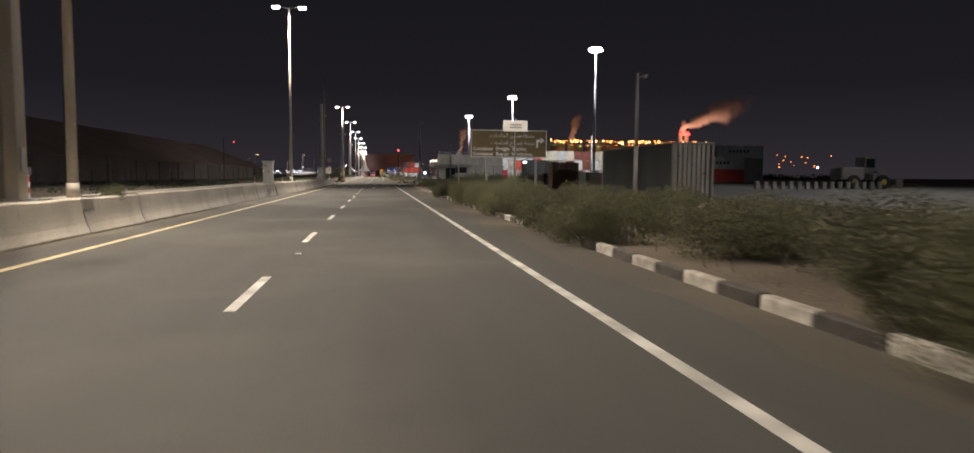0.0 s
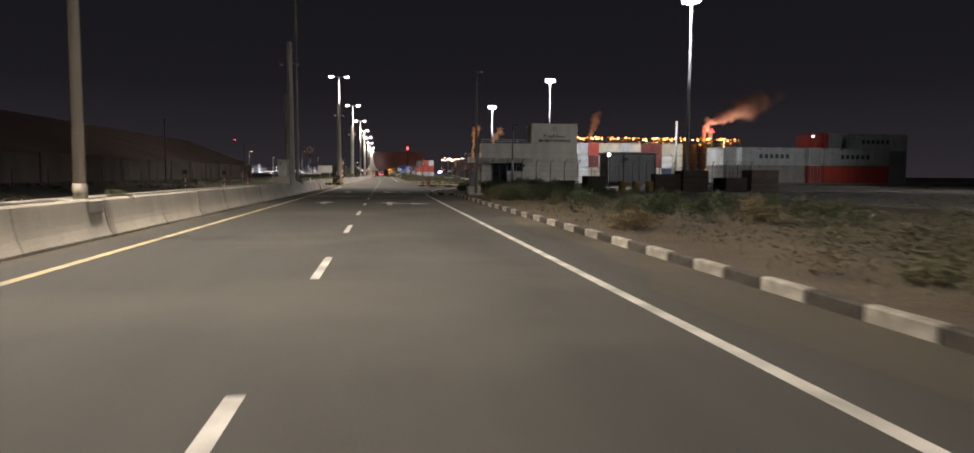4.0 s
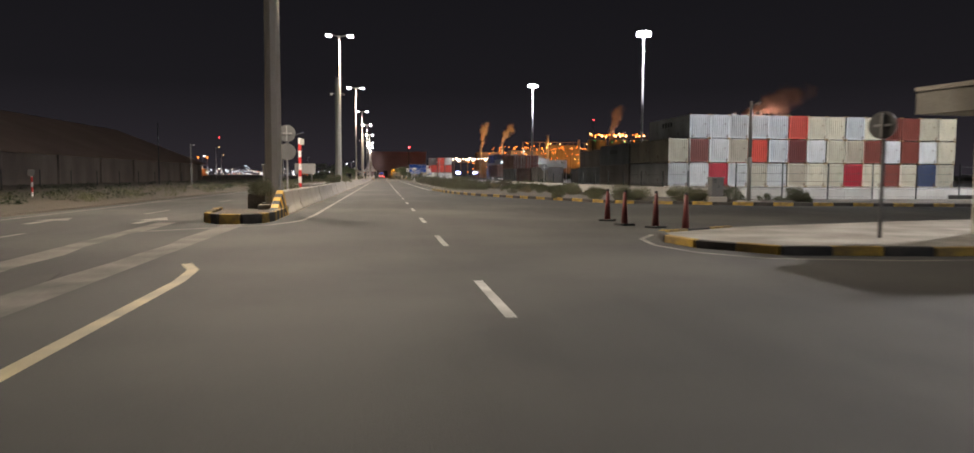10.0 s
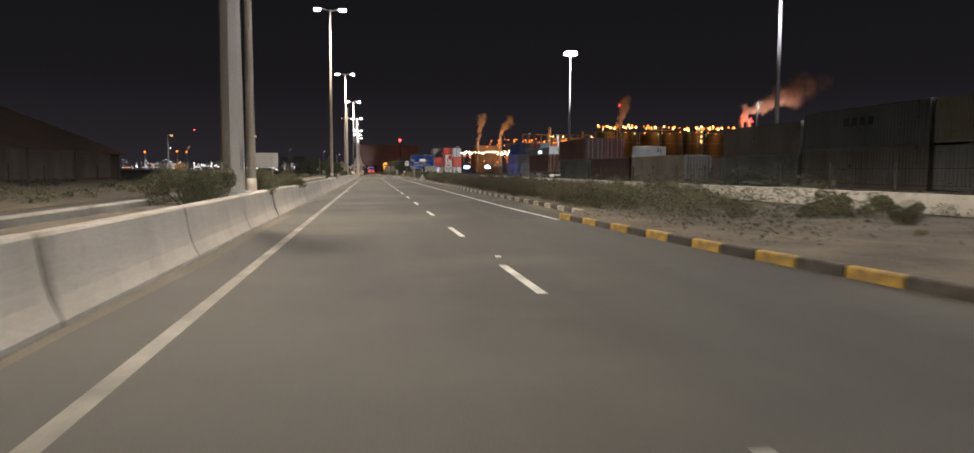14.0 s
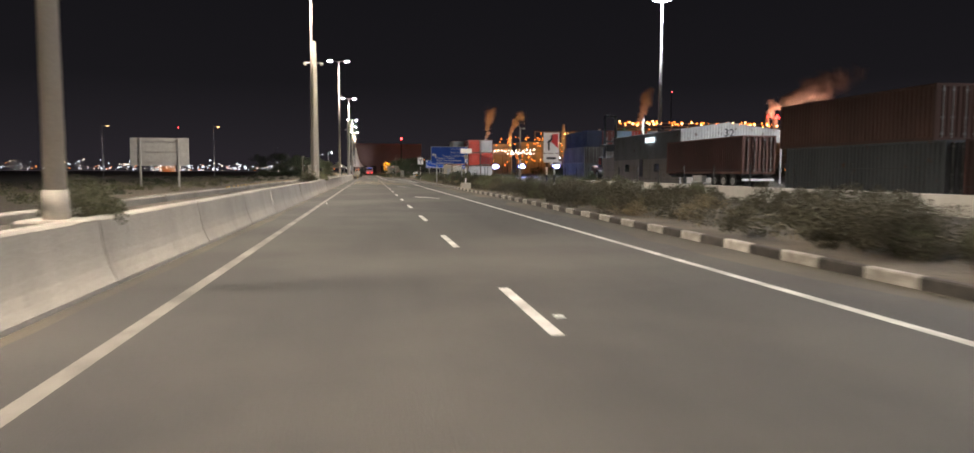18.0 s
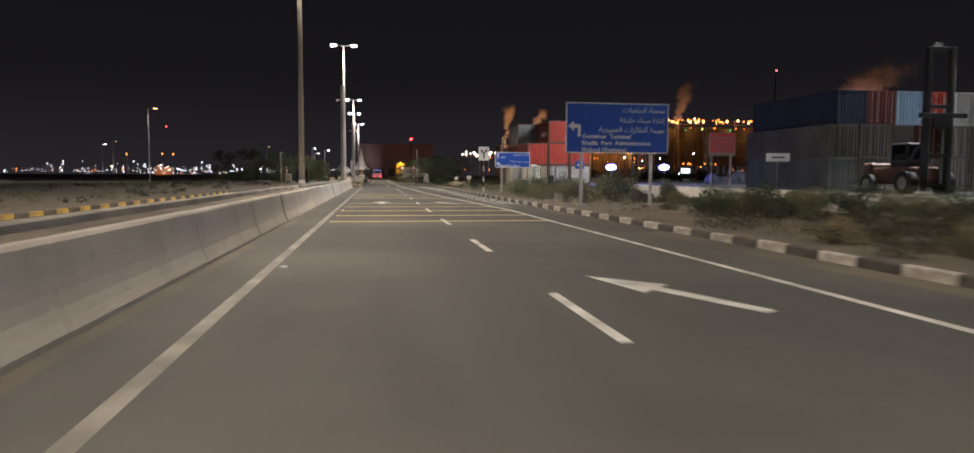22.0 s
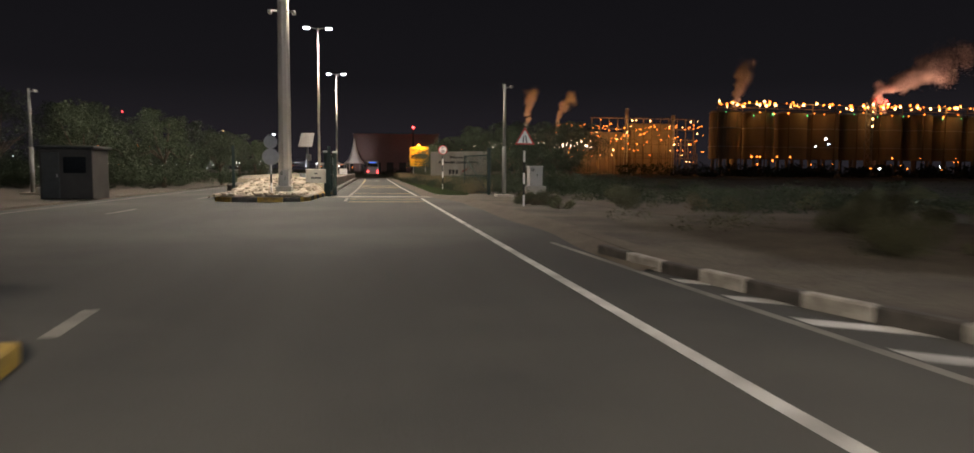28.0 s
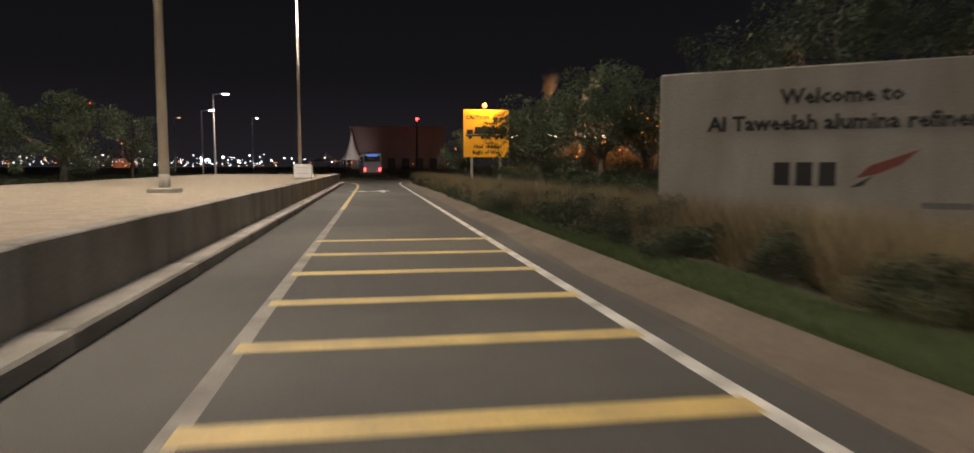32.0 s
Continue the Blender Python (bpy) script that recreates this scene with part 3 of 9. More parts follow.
arrows = [straight_arrow(-2.05, 85.7), straight_arrow(1.2, 84.6, 3.6), straight_arrow(-2.0, 107.6, 3.1), straight_arrow(1.15, 106.6, 3.9),
          straight_arrow(-1.86, 324.5, 3.3), straight_arrow(-0.55, 379.3, 3.6), straight_arrow(-1.0, 474.2, 3.6)]
for y in (267.6, 295.6, 324.2):
    arrows += [[(1.95, y), (2.15, y + 0.1), (1.5, y + 1.9), (1.3, y + 1.7)], [(0.85, y + 2.9), (1.15, y + 1.4), (1.72, y + 2.0)]]
branches = [p for x, y, s in ((1.3, 84.4, 1), (1.25, 106.4, 1), (-0.65, 379.2, -1), (-1.05, 474.0, -1)) for p in turn_head(x, y, s)]
countable_marks("lane_arrow_branch", "white bent branch of a lane arrow", WHITE_LINE, branches, "lane arrows", 0.010)
countable_marks("lane_arrow", "white direction arrow painted on the lane", WHITE_LINE, arrows, "lane arrows")
BORDER = [(320, 3.9), (342, 3.75), (352, 3.6), (366, 3.3), (376, 2.9), (386, 2.4), (394, 1.95)]
KERB_X = [(320, 5.4), (332, 5.12), (350, 5.1), (370, 5.2), (376, 4.9), (381, 4.3), (384.5, 3.6), (387, 2.9), (389.7, 2.45), (394, 2.2)]


def along(table, y):
    """The x of a bent line at a given y."""
    for (ya, xa), (yb, xb) in zip(table, table[1:]):
        if y <= yb:
            return xa + (xb - xa) * max(0, y - ya) / (yb - ya)
    return table[-1][1]


arrows = []
for k in range(52):
    ya = 325.0 + 1.3 * k
    xa = along(BORDER, ya) + 0.1
    xb = along(KERB_X, ya - 1.1) - 0.12
    if xb - xa > 0.25:
        arrows.append([(xa, ya), (xb, ya - 0.75 * (xb - xa)), (xb, ya - 0.75 * (xb - xa) + 0.36), (xa, ya + 0.36)])
countable_marks("hatch_bar", "white hatch bar beside the merging lane", WHITE_LINE, arrows, "hatch bars")
countable_marks("opposite_arrow", "white turn arrow on the opposite carriageway", WORN_LINE, [straight_arrow(-8.6, 146.5, 3.2), straight_arrow(-11.6, 146.5, 3.2)], "lane arrows")
for x, y in [(0.0, 19), (0, 50.5), (3.75, 20.0), (-3.75, 225), (-3.7, 300), (-3.6, 318), (0, 187), (-3.7, 262), (0.1, 236)]:
    bm = B()
    box(bm, 0, 0, 0.01, 0.1, 0.1, 0.02, 0.006)
    thing("road_stud", "small square reflective road stud", "road stud", bm, SIGN_WHITE, "road studs", at=pose(x + 0.12, y, 0.0))
slab("traffic_island_painted", "pale concrete apron between the carriageways", "pavement", [(-5.0, 124.5), (-5.1, 131), (-6.0, 135.4), (-8.5, 133.5), (-7.5, 124.5)], -0.02, 0.006, ASPHALT_OLD)

# ---- kerbs: painted blocks ----
def kerb(name, label, pts, mats, n=1.0, w=0.16, h=0.17, shift=0):
    root = thing(name, label, "kerb", kind="structure")
    meshes = {}
    k = shift
    for (x0, y0), (x1, y1) in zip(pts, pts[1:]):
        d = Vector((x1 - x0, y1 - y0))
        count = max(1, round(d.length / n))
        step = d.length / count
        a = math.atan2(d.y, d.x)
        for i in range(count):
            key = (round(step, 2), k % 2)
            if key not in meshes:
                bm = B()
                box(bm, 0, 0, h / 2 - 0.02, round(step, 2) - 0.015, w, h + 0.04, 0.022)
                meshes[key] = mesh_of("kerb_block", bm, mats[k % 2])
            p = Vector((x0, y0)) + d * ((i + 0.5) / count)
            part("kerb_block", meshes[key], None, root, at=pose(p.x, p.y, random.uniform(-0.008, 0.008), 0, 0, math.degrees(a) + random.uniform(-0.5, 0.5)))
            k += 1
    return root


BW, YB = (KERB_WHITE, KERB_BLACK), (KERB_YELLOW, KERB_BLACK)
kerb("kerb_1", "black and white painted concrete kerb, chipped and dusty", [(5.85, -40), (5.85, 60), (5.8, 99.4), (5.2, 101.2), (4.45, 102.5)], BW)
NOSE = [(4.42, 102.6), (4.5, 105.2), (4.8, 107.6), (5.1, 109.4), (5.7, 111.3), (7.0, 113.6), (9.0, 115.8), (13, 117.0)]
nose_kerb = kerb("kerb_2", "rounded dark and yellow kerb corner with a white top line", NOSE, (KERB_BLACK, KERB_YELLOW), 0.8)
for (x0, y0), (x1, y1) in zip([(5.75, 100.4), (5.26, 101.25)] + NOSE, [(5.26, 101.25)] + NOSE):
    bm = B()
    box(bm, 0, 0, 0, math.hypot(x1 - x0, y1 - y0) + 0.03, 0.11, 0.02, 0.004)
    part("top_line", bm, WHITE_LINE, nose_kerb, "white painted line along the kerb top", at=pose((x0 + x1) / 2 + 0.02, (y0 + y1) / 2, 0.186, 0, 0, math.degrees(math.atan2(y1 - y0, x1 - x0))))
kerb("kerb_3", "yellow and black painted kerb round the security island", [(8, 142.2), (5.4, 140.6), (5.05, 139.4), (5.2, 138.2), (6.2, 136.7), (9, 136.2), (40, 136.1)], YB)
kerb("kerb_4", "yellow and black painted kerb curving into the road", [(44, 156.9), (29.2, 156.9), (18.0, 158.9), (11.5, 162.0), (7.9, 170.9), (5.7, 177.1), (4.8, 182.1), (4.3, 187.1), (3.85, 196.5)], YB)
kerb("kerb_5", "black and white painted concrete kerb beside dry scrub", [(5.15, 198.6), (5.2, 240), (5.7, 268), (5.6, 302), (5.4, 321), (5.22, 332), (5.2, 350), (5.3, 370), (5.0, 376), (4.4, 381), (3.7, 384.5), (3.0, 387), (2.55, 389.7), (2.35, 392)], BW)
kerb("kerb_6", "yellow and black kerb round the nose of the median", [(-4.9, 151.2), (-4.85, 149.6), (-4.8, 147.6), (-5.0, 146.6), (-5.5, 146.1), (-6.1, 146.2), (-6.7, 147.2), (-7.1, 150.2), (-7.2, 151.2)], YB, 0.55, 0.2, 0.3)
kerb("kerb_7", "dusty yellow and black kerb round the median end", [(-4.1, 374), (-4.05, 380), (-4.08, 384), (-4.35, 385.7), (-5.0, 386.7), (-6.2, 387.1), (-7.2, 386.5), (-7.8, 383), (-7.8, 374)], YB, 0.9)
kerb("kerb_8", "yellow and black kerb in front of a rubble filled island", [(-4.15, 423), (-4.3, 420.6), (-4.6, 414.2), (-4.9, 412.9), (-5.6, 412.5), (-7.8, 412.6), (-8.6, 413.4), (-9.0, 416), (-9.0, 424)], YB, 1.0, 0.18, 0.2)
slab("median_nose_1", "rough cracked fill of the median nose", "pavement", [(-4.95, 151), (-4.95, 147.8), (-5.5, 146.3), (-6.0, 146.3), (-6.6, 147.4), (-7.0, 151)], 0, 0.24, SAND)
slab("median_nose_2", "dusty fill of the median end", "pavement", [(-4.15, 374), (-4.15, 384), (-4.4, 385.6), (-5.1, 386.6), (-6.2, 387.0), (-7.1, 386.4), (-7.7, 383), (-7.7, 374)], 0, 0.15, SAND)
kerb("kerb_9", "black and yellow kerb beyond the opposite carriageway", [(-13.6, 292), (-13.4, 345)], YB, 1.0)

# ---- concrete barriers of the median ----
def jersey(length, top=0.87):
    """One cast unit along +y; its traffic face looks towards +x, its back holds the sand of the median."""
    prof = [(0.0, 0.0), (0.0, 0.06), (-0.05, 0.16), (-0.095, 0.27), (-0.13, 0.40), (-0.16, 0.56), (-0.20, top - 0.04), (-0.23, top), (-0.36, top), (-0.385, top - 0.03), (-0.40, 0.0)]
    bm = B()
    a = [bm.verts.new((x, 0.012, z)) for x, z in prof]
    b = [bm.verts.new((x, length - 0.012, z)) for x, z in prof]
    k = len(prof)
    for i in range(k):
        bm.faces.new((a[i], a[(i + 1) % k], b[(i + 1) % k], b[i]))
    bm.faces.new(a[::-1])
    bm.faces.new(b)
    bmesh.ops.recalc_face_normals(bm, faces=bm.faces)
    return bm


def barrier(name, label, x, y0, y1, n, mat, turn=0, lean=0.0):
    root = thing(name, label, "barrier", kind="structure")
    count = round((y1 - y0) / n)
    step = (y1 - y0) / count
    me = mesh_of("barrier_unit", jersey(step), mat)
    for i in range(count):
        y = y0 + i * step + (step if turn else 0)
        part("barrier_unit", me, None, root, at=pose(x + random.uniform(-0.012, 0.012) + lean * i, y, random.uniform(-0.01, 0.01), 0, 0, turn + random.uniform(-0.12, 0.12)))
    return root


barrier("barrier_1", "cast concrete median barrier with stained joints", -5.15, -80, 115.4, 4.0, BARRIER)
barrier("barrier_2", "cast concrete barrier along the far side of the median", -6.75, -80, 114, 6.0, CONCRETE_OLD, 180)
barrier("barrier_3", "cast concrete median barrier, pale and dusty", -4.80, 151.3, 372.5, 5.2, BARRIER)
barrier("barrier_4", "cast concrete barrier along the far side of the median", -6.85, 158, 372, 6.0, CONCRETE_OLD, 180)


BARRIER_PAINT = (material("barrier_yellow_paint", (0.72, 0.40, 0.025), 0.6, var=0.2, scale=2, fine=30, bump=0.2, second=(0.5, 0.3, 0.05)), material("barrier_black_paint", (0.03, 0.03, 0.03), 0.6, var=0.25, scale=2, fine=30, bump=0.2))


def barrier_end(y, side):
    """A sloping yellow and black end block of a barrier."""
    root = thing("barrier_end", "sloping barrier end painted in yellow and black stripes", "barrier end")
    n, h0, fall = (0.62, 0.66, 0.135) if side > 0 else (0.3, 0.9, 0.38)
    for i in range(6):
        bm = B()
        a, b = i * n, (i + 1) * n
        za, zb = h0 - fall * a, h0 - fall * b
        p = [(-0.31, a, 0), (0.31, a, 0), (0.12, a, za), (-0.12, a, za), (-0.31, b, 0), (0.31, b, 0), (0.12, b, zb), (-0.12, b, zb)]
        v = [bm.verts.new(q) for q in p]
        for f in ((0, 1, 2, 3), (7, 6, 5, 4), (0, 4, 5, 1), (1, 5, 6, 2), (2, 6, 7, 3), (3, 7, 4, 0)):
            bm.faces.new([v[j] for j in f])
        bmesh.ops.recalc_face_normals(bm, faces=bm.faces)
        part("painted_band", bm, BARRIER_PAINT[i % 2], root)
    root.matrix_world = pose(-5.42 if side > 0 else -5.05, y, 0, 0, 0, 0 if side > 0 else 180)
    return root


bm = B()
prof = ((115.42, 0.87), (119.4, 0.66))
v = [bm.verts.new((x, y, z)) for y, h in prof for x, z in ((-5.15, 0.0), (-5.26, 0.3), (-5.36, h), (-5.50, h), (-5.56, 0.3), (-5.66, 0.0))]
for i in range(6):
    bm.faces.new((v[i], v[(i + 1) % 6], v[6 + (i + 1) % 6], v[6 + i]))
bm.faces.new(v[:6])
bm.faces.new(v[6:])
bmesh.ops.recalc_face_normals(bm, faces=bm.faces)
thing("barrier_ramp", "sloping concrete unit near the barrier end", "barrier end", bm, CONCRETE, kind="structure")
barrier_end(119.42, 1)
barrier_end(151.2, -1)
slab("median_fill_1", "dusty sand between the median barriers", "median", [(-5.53, -80), (-5.53, 115), (-6.3, 115), (-6.3, -80)], 0, 0.72, SAND)
slab("median_fill_2", "dusty sand between the median barriers", "median", [(-5.19, 152), (-5.19, 372), (-6.35, 372), (-6.35, 152)], 0, 0.74, SAND)

# ---- street lighting ----
COOL = (0.96, 0.97, 1.0)
STREET = (1.0, 0.86, 0.69)


def street_lamp_twin():
    root = thing("street_lamp", "tall beige steel street lamp with two lit heads on the median", "street lamp", group="street lamps of the median")
    bm = B()
    rod(bm, (0, 0, 0), (0, 0, 0.05), 0.27, 0.27, 12)
    box(bm, 0, 0, 0.0, 0.7, 0.7, 0.3, 0.03)
    part("footing", bm, CONCRETE, root)
    bm = B()
    rod(bm, (0, 0, 0.1), (0, 0, 14.5), 0.125, 0.065, 14)
    rod(bm, (0, 0, 0.12), (0, 0, 0.5), 0.15, 0.14, 14)
    part("pole", bm, POLE_PAINT, root, smooth=True)
    for s in (-1, 1):
        bm = B()
        rod(bm, (0, 0, 14.4), (s * 0.75, 0, 14.56), 0.05, 0.04, 8)
        part("arm", bm, POLE_PAINT, root)
        bm = B()
        box(bm, s * 1.05, 0, 14.6, 0.7, 0.32, 0.11, 0.03)
        head = part("lamp_head", bm, STEEL, root)
        bm = B()
        box(bm, s * 1.07, 0, 14.47, 0.58, 0.3, 0.17, 0.06)
        part("lamp_lens", bm, LED, head, "bright white lit lens")
    return root


LAMPS = [(-5.65, 24.0), (-5.6, 67.0), (-5.45, 153.9), (-5.4, 196.4), (-5.35, 238.4), (-5.5, 279.6), (-5.35, 320.6), (-5.45, 366.6), (-6.05, 419.2), (-6.85, 452.3), (-6.75, 486.0)]
lamp = street_lamp_twin()
lamp.matrix_world = pose(LAMPS[0][0], LAMPS[0][1], 0.72)
for x, y in LAMPS[1:]:
    copy_thing(lamp, pose(x, y, 0.72 if y < 400 else 0.45 if y < 430 else 0.78))
for x, y in LAMPS + [(-5.6, -19)]:
    for s in (-1, 1):
        lamp_spot(x + s * 1.07, y, 14.95 if y < 400 else 14.55 if y < 430 else 14.95, 5600, STREET, 147 if y < 100 else 146 if y > 400 else 155 if 230 < y < 330 else 151, 0.45, 0.2)


def plain_light_pole(x, y, h=13.9):
    root = thing("unlit_light_pole", "tall beige light pole whose lamps are off", "light pole", at=pose(x, y, 0.72))
    bm = B()
    box(bm, 0, 0, 0.0, 0.7, 0.7, 0.3, 0.03)
    part("footing", bm, CONCRETE, root)
    bm = B()
    rod(bm, (0, 0, 0.1), (0, 0, h), 0.12, 0.05, 12)
    part("pole", bm, POLE_PAINT, root, smooth=True)
    return root


plain_light_pole(-5.62, 106.0)


def camera_mast(x, y, z, h, cams=True):
    """The thick round mast with a ring of cameras that stands beside some of the lamps."""
    root = thing("camera_mast", "thick pale round mast with surveillance cameras near its top", "camera mast", group="camera masts", at=pose(x, y, z))
    bm = B()
    box(bm, 0, 0, 0.02, 1.0, 1.0, 0.24, 0.03)
    part("footing", bm, CONCRETE, root)
    bm = B()
    rod(bm, (0, 0, 0.1), (0, 0, h), 0.30, 0.21, 8)
    part("mast", bm, POLE_PAINT, root)
    bm = B()
    rod(bm, (0, 0, 0.1), (0, 0, 0.2), 0.43, 0.43, 16)
    part("base_flange", bm, STEEL, root)
    bm = B()
    box(bm, 0.27, -0.1, 1.0, 0.03, 0.2, 0.5, 0.008)
    part("service_hatch", bm, STEEL, root)
    if cams:
        for s in (-1, 1):
            bm = B()
            rod(bm, (0, 0, h - 1.5), (s * 0.5, 0, h - 1.5), 0.035, 0.035, 8)
            arm = part("bracket", bm, STEEL, root)
            bm = B()
            box(bm, s * 0.58, -0.08, h - 1.58, 0.16, 0.42, 0.16, 0.02)
            rod(bm, (s * 0.58, -0.28, h - 1.58), (s * 0.58, -0.33, h - 1.58), 0.06, 0.06, 10)
            part("camera_housing", bm, CABINET_PAINT, arm)
    return root


for x, y, z, h in [(-5.95, 21.8, 0.72, 10.2), (-5.85, 103.8, 0.72, 10.2), (-5.36, 151.7, 0.24, 10.9), (-5.5, 194.2, 0.72, 10.1), (-5.5, 281.3, 0.72, 9.9), (-5.5, 365.0, 0.72, 10.1), (-6.05, 417.0, 0.40, 10.4)]:
    camera_mast(x, y, z, h)


def high_mast(x, y, h, aim=None, cone=56, watts=70000):
    root = thing("flood_mast", "very tall steel flood mast with a crown of lit lamps", "flood mast", group="flood masts", at=pose(x, y, 0))
    bm = B()
    rod(bm, (0, 0, 0), (0, 0, h - 0.4), 0.34, 0.14, 16)
    part("mast", bm, MAST_STEEL, root, smooth=True)
    bm = B()
    rod(bm, (0, 0, h - 0.6), (0, 0, h - 0.35), 0.9, 0.9, 18)
    part("head_frame", bm, STEEL, root)
    for k in range(8):
        a = k * math.pi / 4
        bm = B()
        box(bm, 1.05, 0, h - 0.45, 0.5, 0.55, 0.34, 0.04)
        head = part("floodlight", bm, STEEL, root, at=pose(0, 0, 0, 0, 0, math.degrees(a)))
        bm = B()
        box(bm, 1.16, 0, h - 0.86, 0.62, 0.62, 0.62, 0.14)
        part("flood_lens", bm, FLOOD, head, "bright white lit lens")
    if aim:
        lamp_spot(x, y, h - 1.25, watts, COOL, cone, 0.6, 0.7, aim)
    else:
        lamp_spot(x, y, h - 1.25, 75000, COOL, 152, 0.6, 0.7)
    return root


high_mast(50.4, 161.6, 30.8, (42, 192, 0), 128, 54000)
lamp_spot(49.3, 160.6, 29.6, 46000, (1.0, 0.93, 0.88), 34, 0.75, 0.6, (15, 131, 0))  # the heads of that mast turned to the junction
for x, y, h in [(50.3, 260.6, 30.7)]:
    high_mast(x, y, h)
high_mast(44.25, 337.0, 29.8, (28, 360, 0), 140)
# two assumed masts, never in view, added to light the station, lot and containers
high_mast(72, 72, 30.7, (42, 150, 3), 56, 48000)
high_mast(62, 18, 30.7, (40, 42, 0), 92, 22000)

# ---- container yard: raised concrete floor and its low walls ----
slab("yard_floor", "pale raised concrete floor of the container yard", "pavement", [(21.5, 174), (50, 158.5), (130, 158.5), (130, 460), (21.5, 460)], -0.05, 0.38, ASPHALT_OLD)
slab("yard_plinth", "concrete bearing strip under the container wall", "pavement", [(29.6, 198.6), (68, 198.6), (68, 225), (29.6, 225)], 0.38, 0.44, CONCRETE)


def low_wall(name, label, pts, h, w=0.2, n=3.0):
    root = thing(name, label, "low wall", kind="structure")
    meshes = {}
    for (x0, y0), (x1, y1) in zip(pts, pts[1:]):
        d = Vector((x1 - x0, y1 - y0))
        count = max(1, round(d.length / n))
        step = d.length / count
        if step not in meshes:
            bm = B()
            box(bm, 0, 0, h / 2, step - 0.012, w, h, 0.015)
            meshes[step] = mesh_of("wall_panel", bm, WALL_WHITE)
        for i in range(count):
            p = Vector((x0, y0)) + d * ((i + 0.5) / count)
            part("wall_panel", meshes[step], None, root, at=pose(p.x, p.y, 0.1 + random.uniform(-0.01, 0.01), 0, 0, math.degrees(math.atan2(d.y, d.x))))
    return root


low_wall("low_wall_1", "low white painted wall along the yard", [(55, 166), (19.6, 166.5), (17.4, 172), (16.5, 181), (16.3, 205), (16.3, 300)], 0.70)
low_wall("low_wall_2", "low white painted wall along the yard", [(15.2, 303), (15.5, 336)], 0.78)
slab("yard_apron", "pale concrete apron behind the low wall", "pavement", [(15.35, 303), (21.5, 303), (21.5, 336), (15.65, 336)], -0.05, 0.52, CONCRETE)

# ---- containers ----
RUST = (0.10, 0.045, 0.022, 0.61)
PAINTS = {
    "white": ((0.56, 0.57, 0.56), "white"), "cream": ((0.53, 0.49, 0.37), "cream"), "grey": ((0.44, 0.45, 0.44), "grey-white"), "ice": ((0.49, 0.51, 0.52), "pale blue-white"),
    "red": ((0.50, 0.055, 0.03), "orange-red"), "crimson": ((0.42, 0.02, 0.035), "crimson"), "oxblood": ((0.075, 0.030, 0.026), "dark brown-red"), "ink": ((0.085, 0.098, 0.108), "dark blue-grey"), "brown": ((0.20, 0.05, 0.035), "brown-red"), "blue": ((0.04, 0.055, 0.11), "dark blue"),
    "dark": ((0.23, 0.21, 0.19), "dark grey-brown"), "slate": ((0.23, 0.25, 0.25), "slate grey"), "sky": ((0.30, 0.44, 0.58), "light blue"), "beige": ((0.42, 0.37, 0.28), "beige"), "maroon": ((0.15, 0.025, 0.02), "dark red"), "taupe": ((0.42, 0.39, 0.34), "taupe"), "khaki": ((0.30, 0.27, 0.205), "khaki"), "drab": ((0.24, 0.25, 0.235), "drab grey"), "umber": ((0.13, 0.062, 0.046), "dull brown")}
for key, (c, _) in PAINTS.items():
    material("container_" + key, c, 0.55, 0.0, var=0.2, scale=0.8, fine=16, bump=0.12, second=tuple(v * 0.72 for v in c), streak=0.3, rust=RUST, rand=0.22)


def corrugated(length, along, z0, z1, pitch=0.28, deep=0.045):
    """A trapezoid-ribbed sheet as a list of (along, out) points."""
    pts = []
    n = max(2, round(length / pitch))
    p = length / n
    for i in range(n):
        a = along + i * p
        pts += [(a, 0), (a + p * 0.28, 0), (a + p * 0.42, -deep), (a + p * 0.72, -deep), (a + p * 0.86, 0)]
    pts.append((along + length, 0))
    return pts


CONT = {}


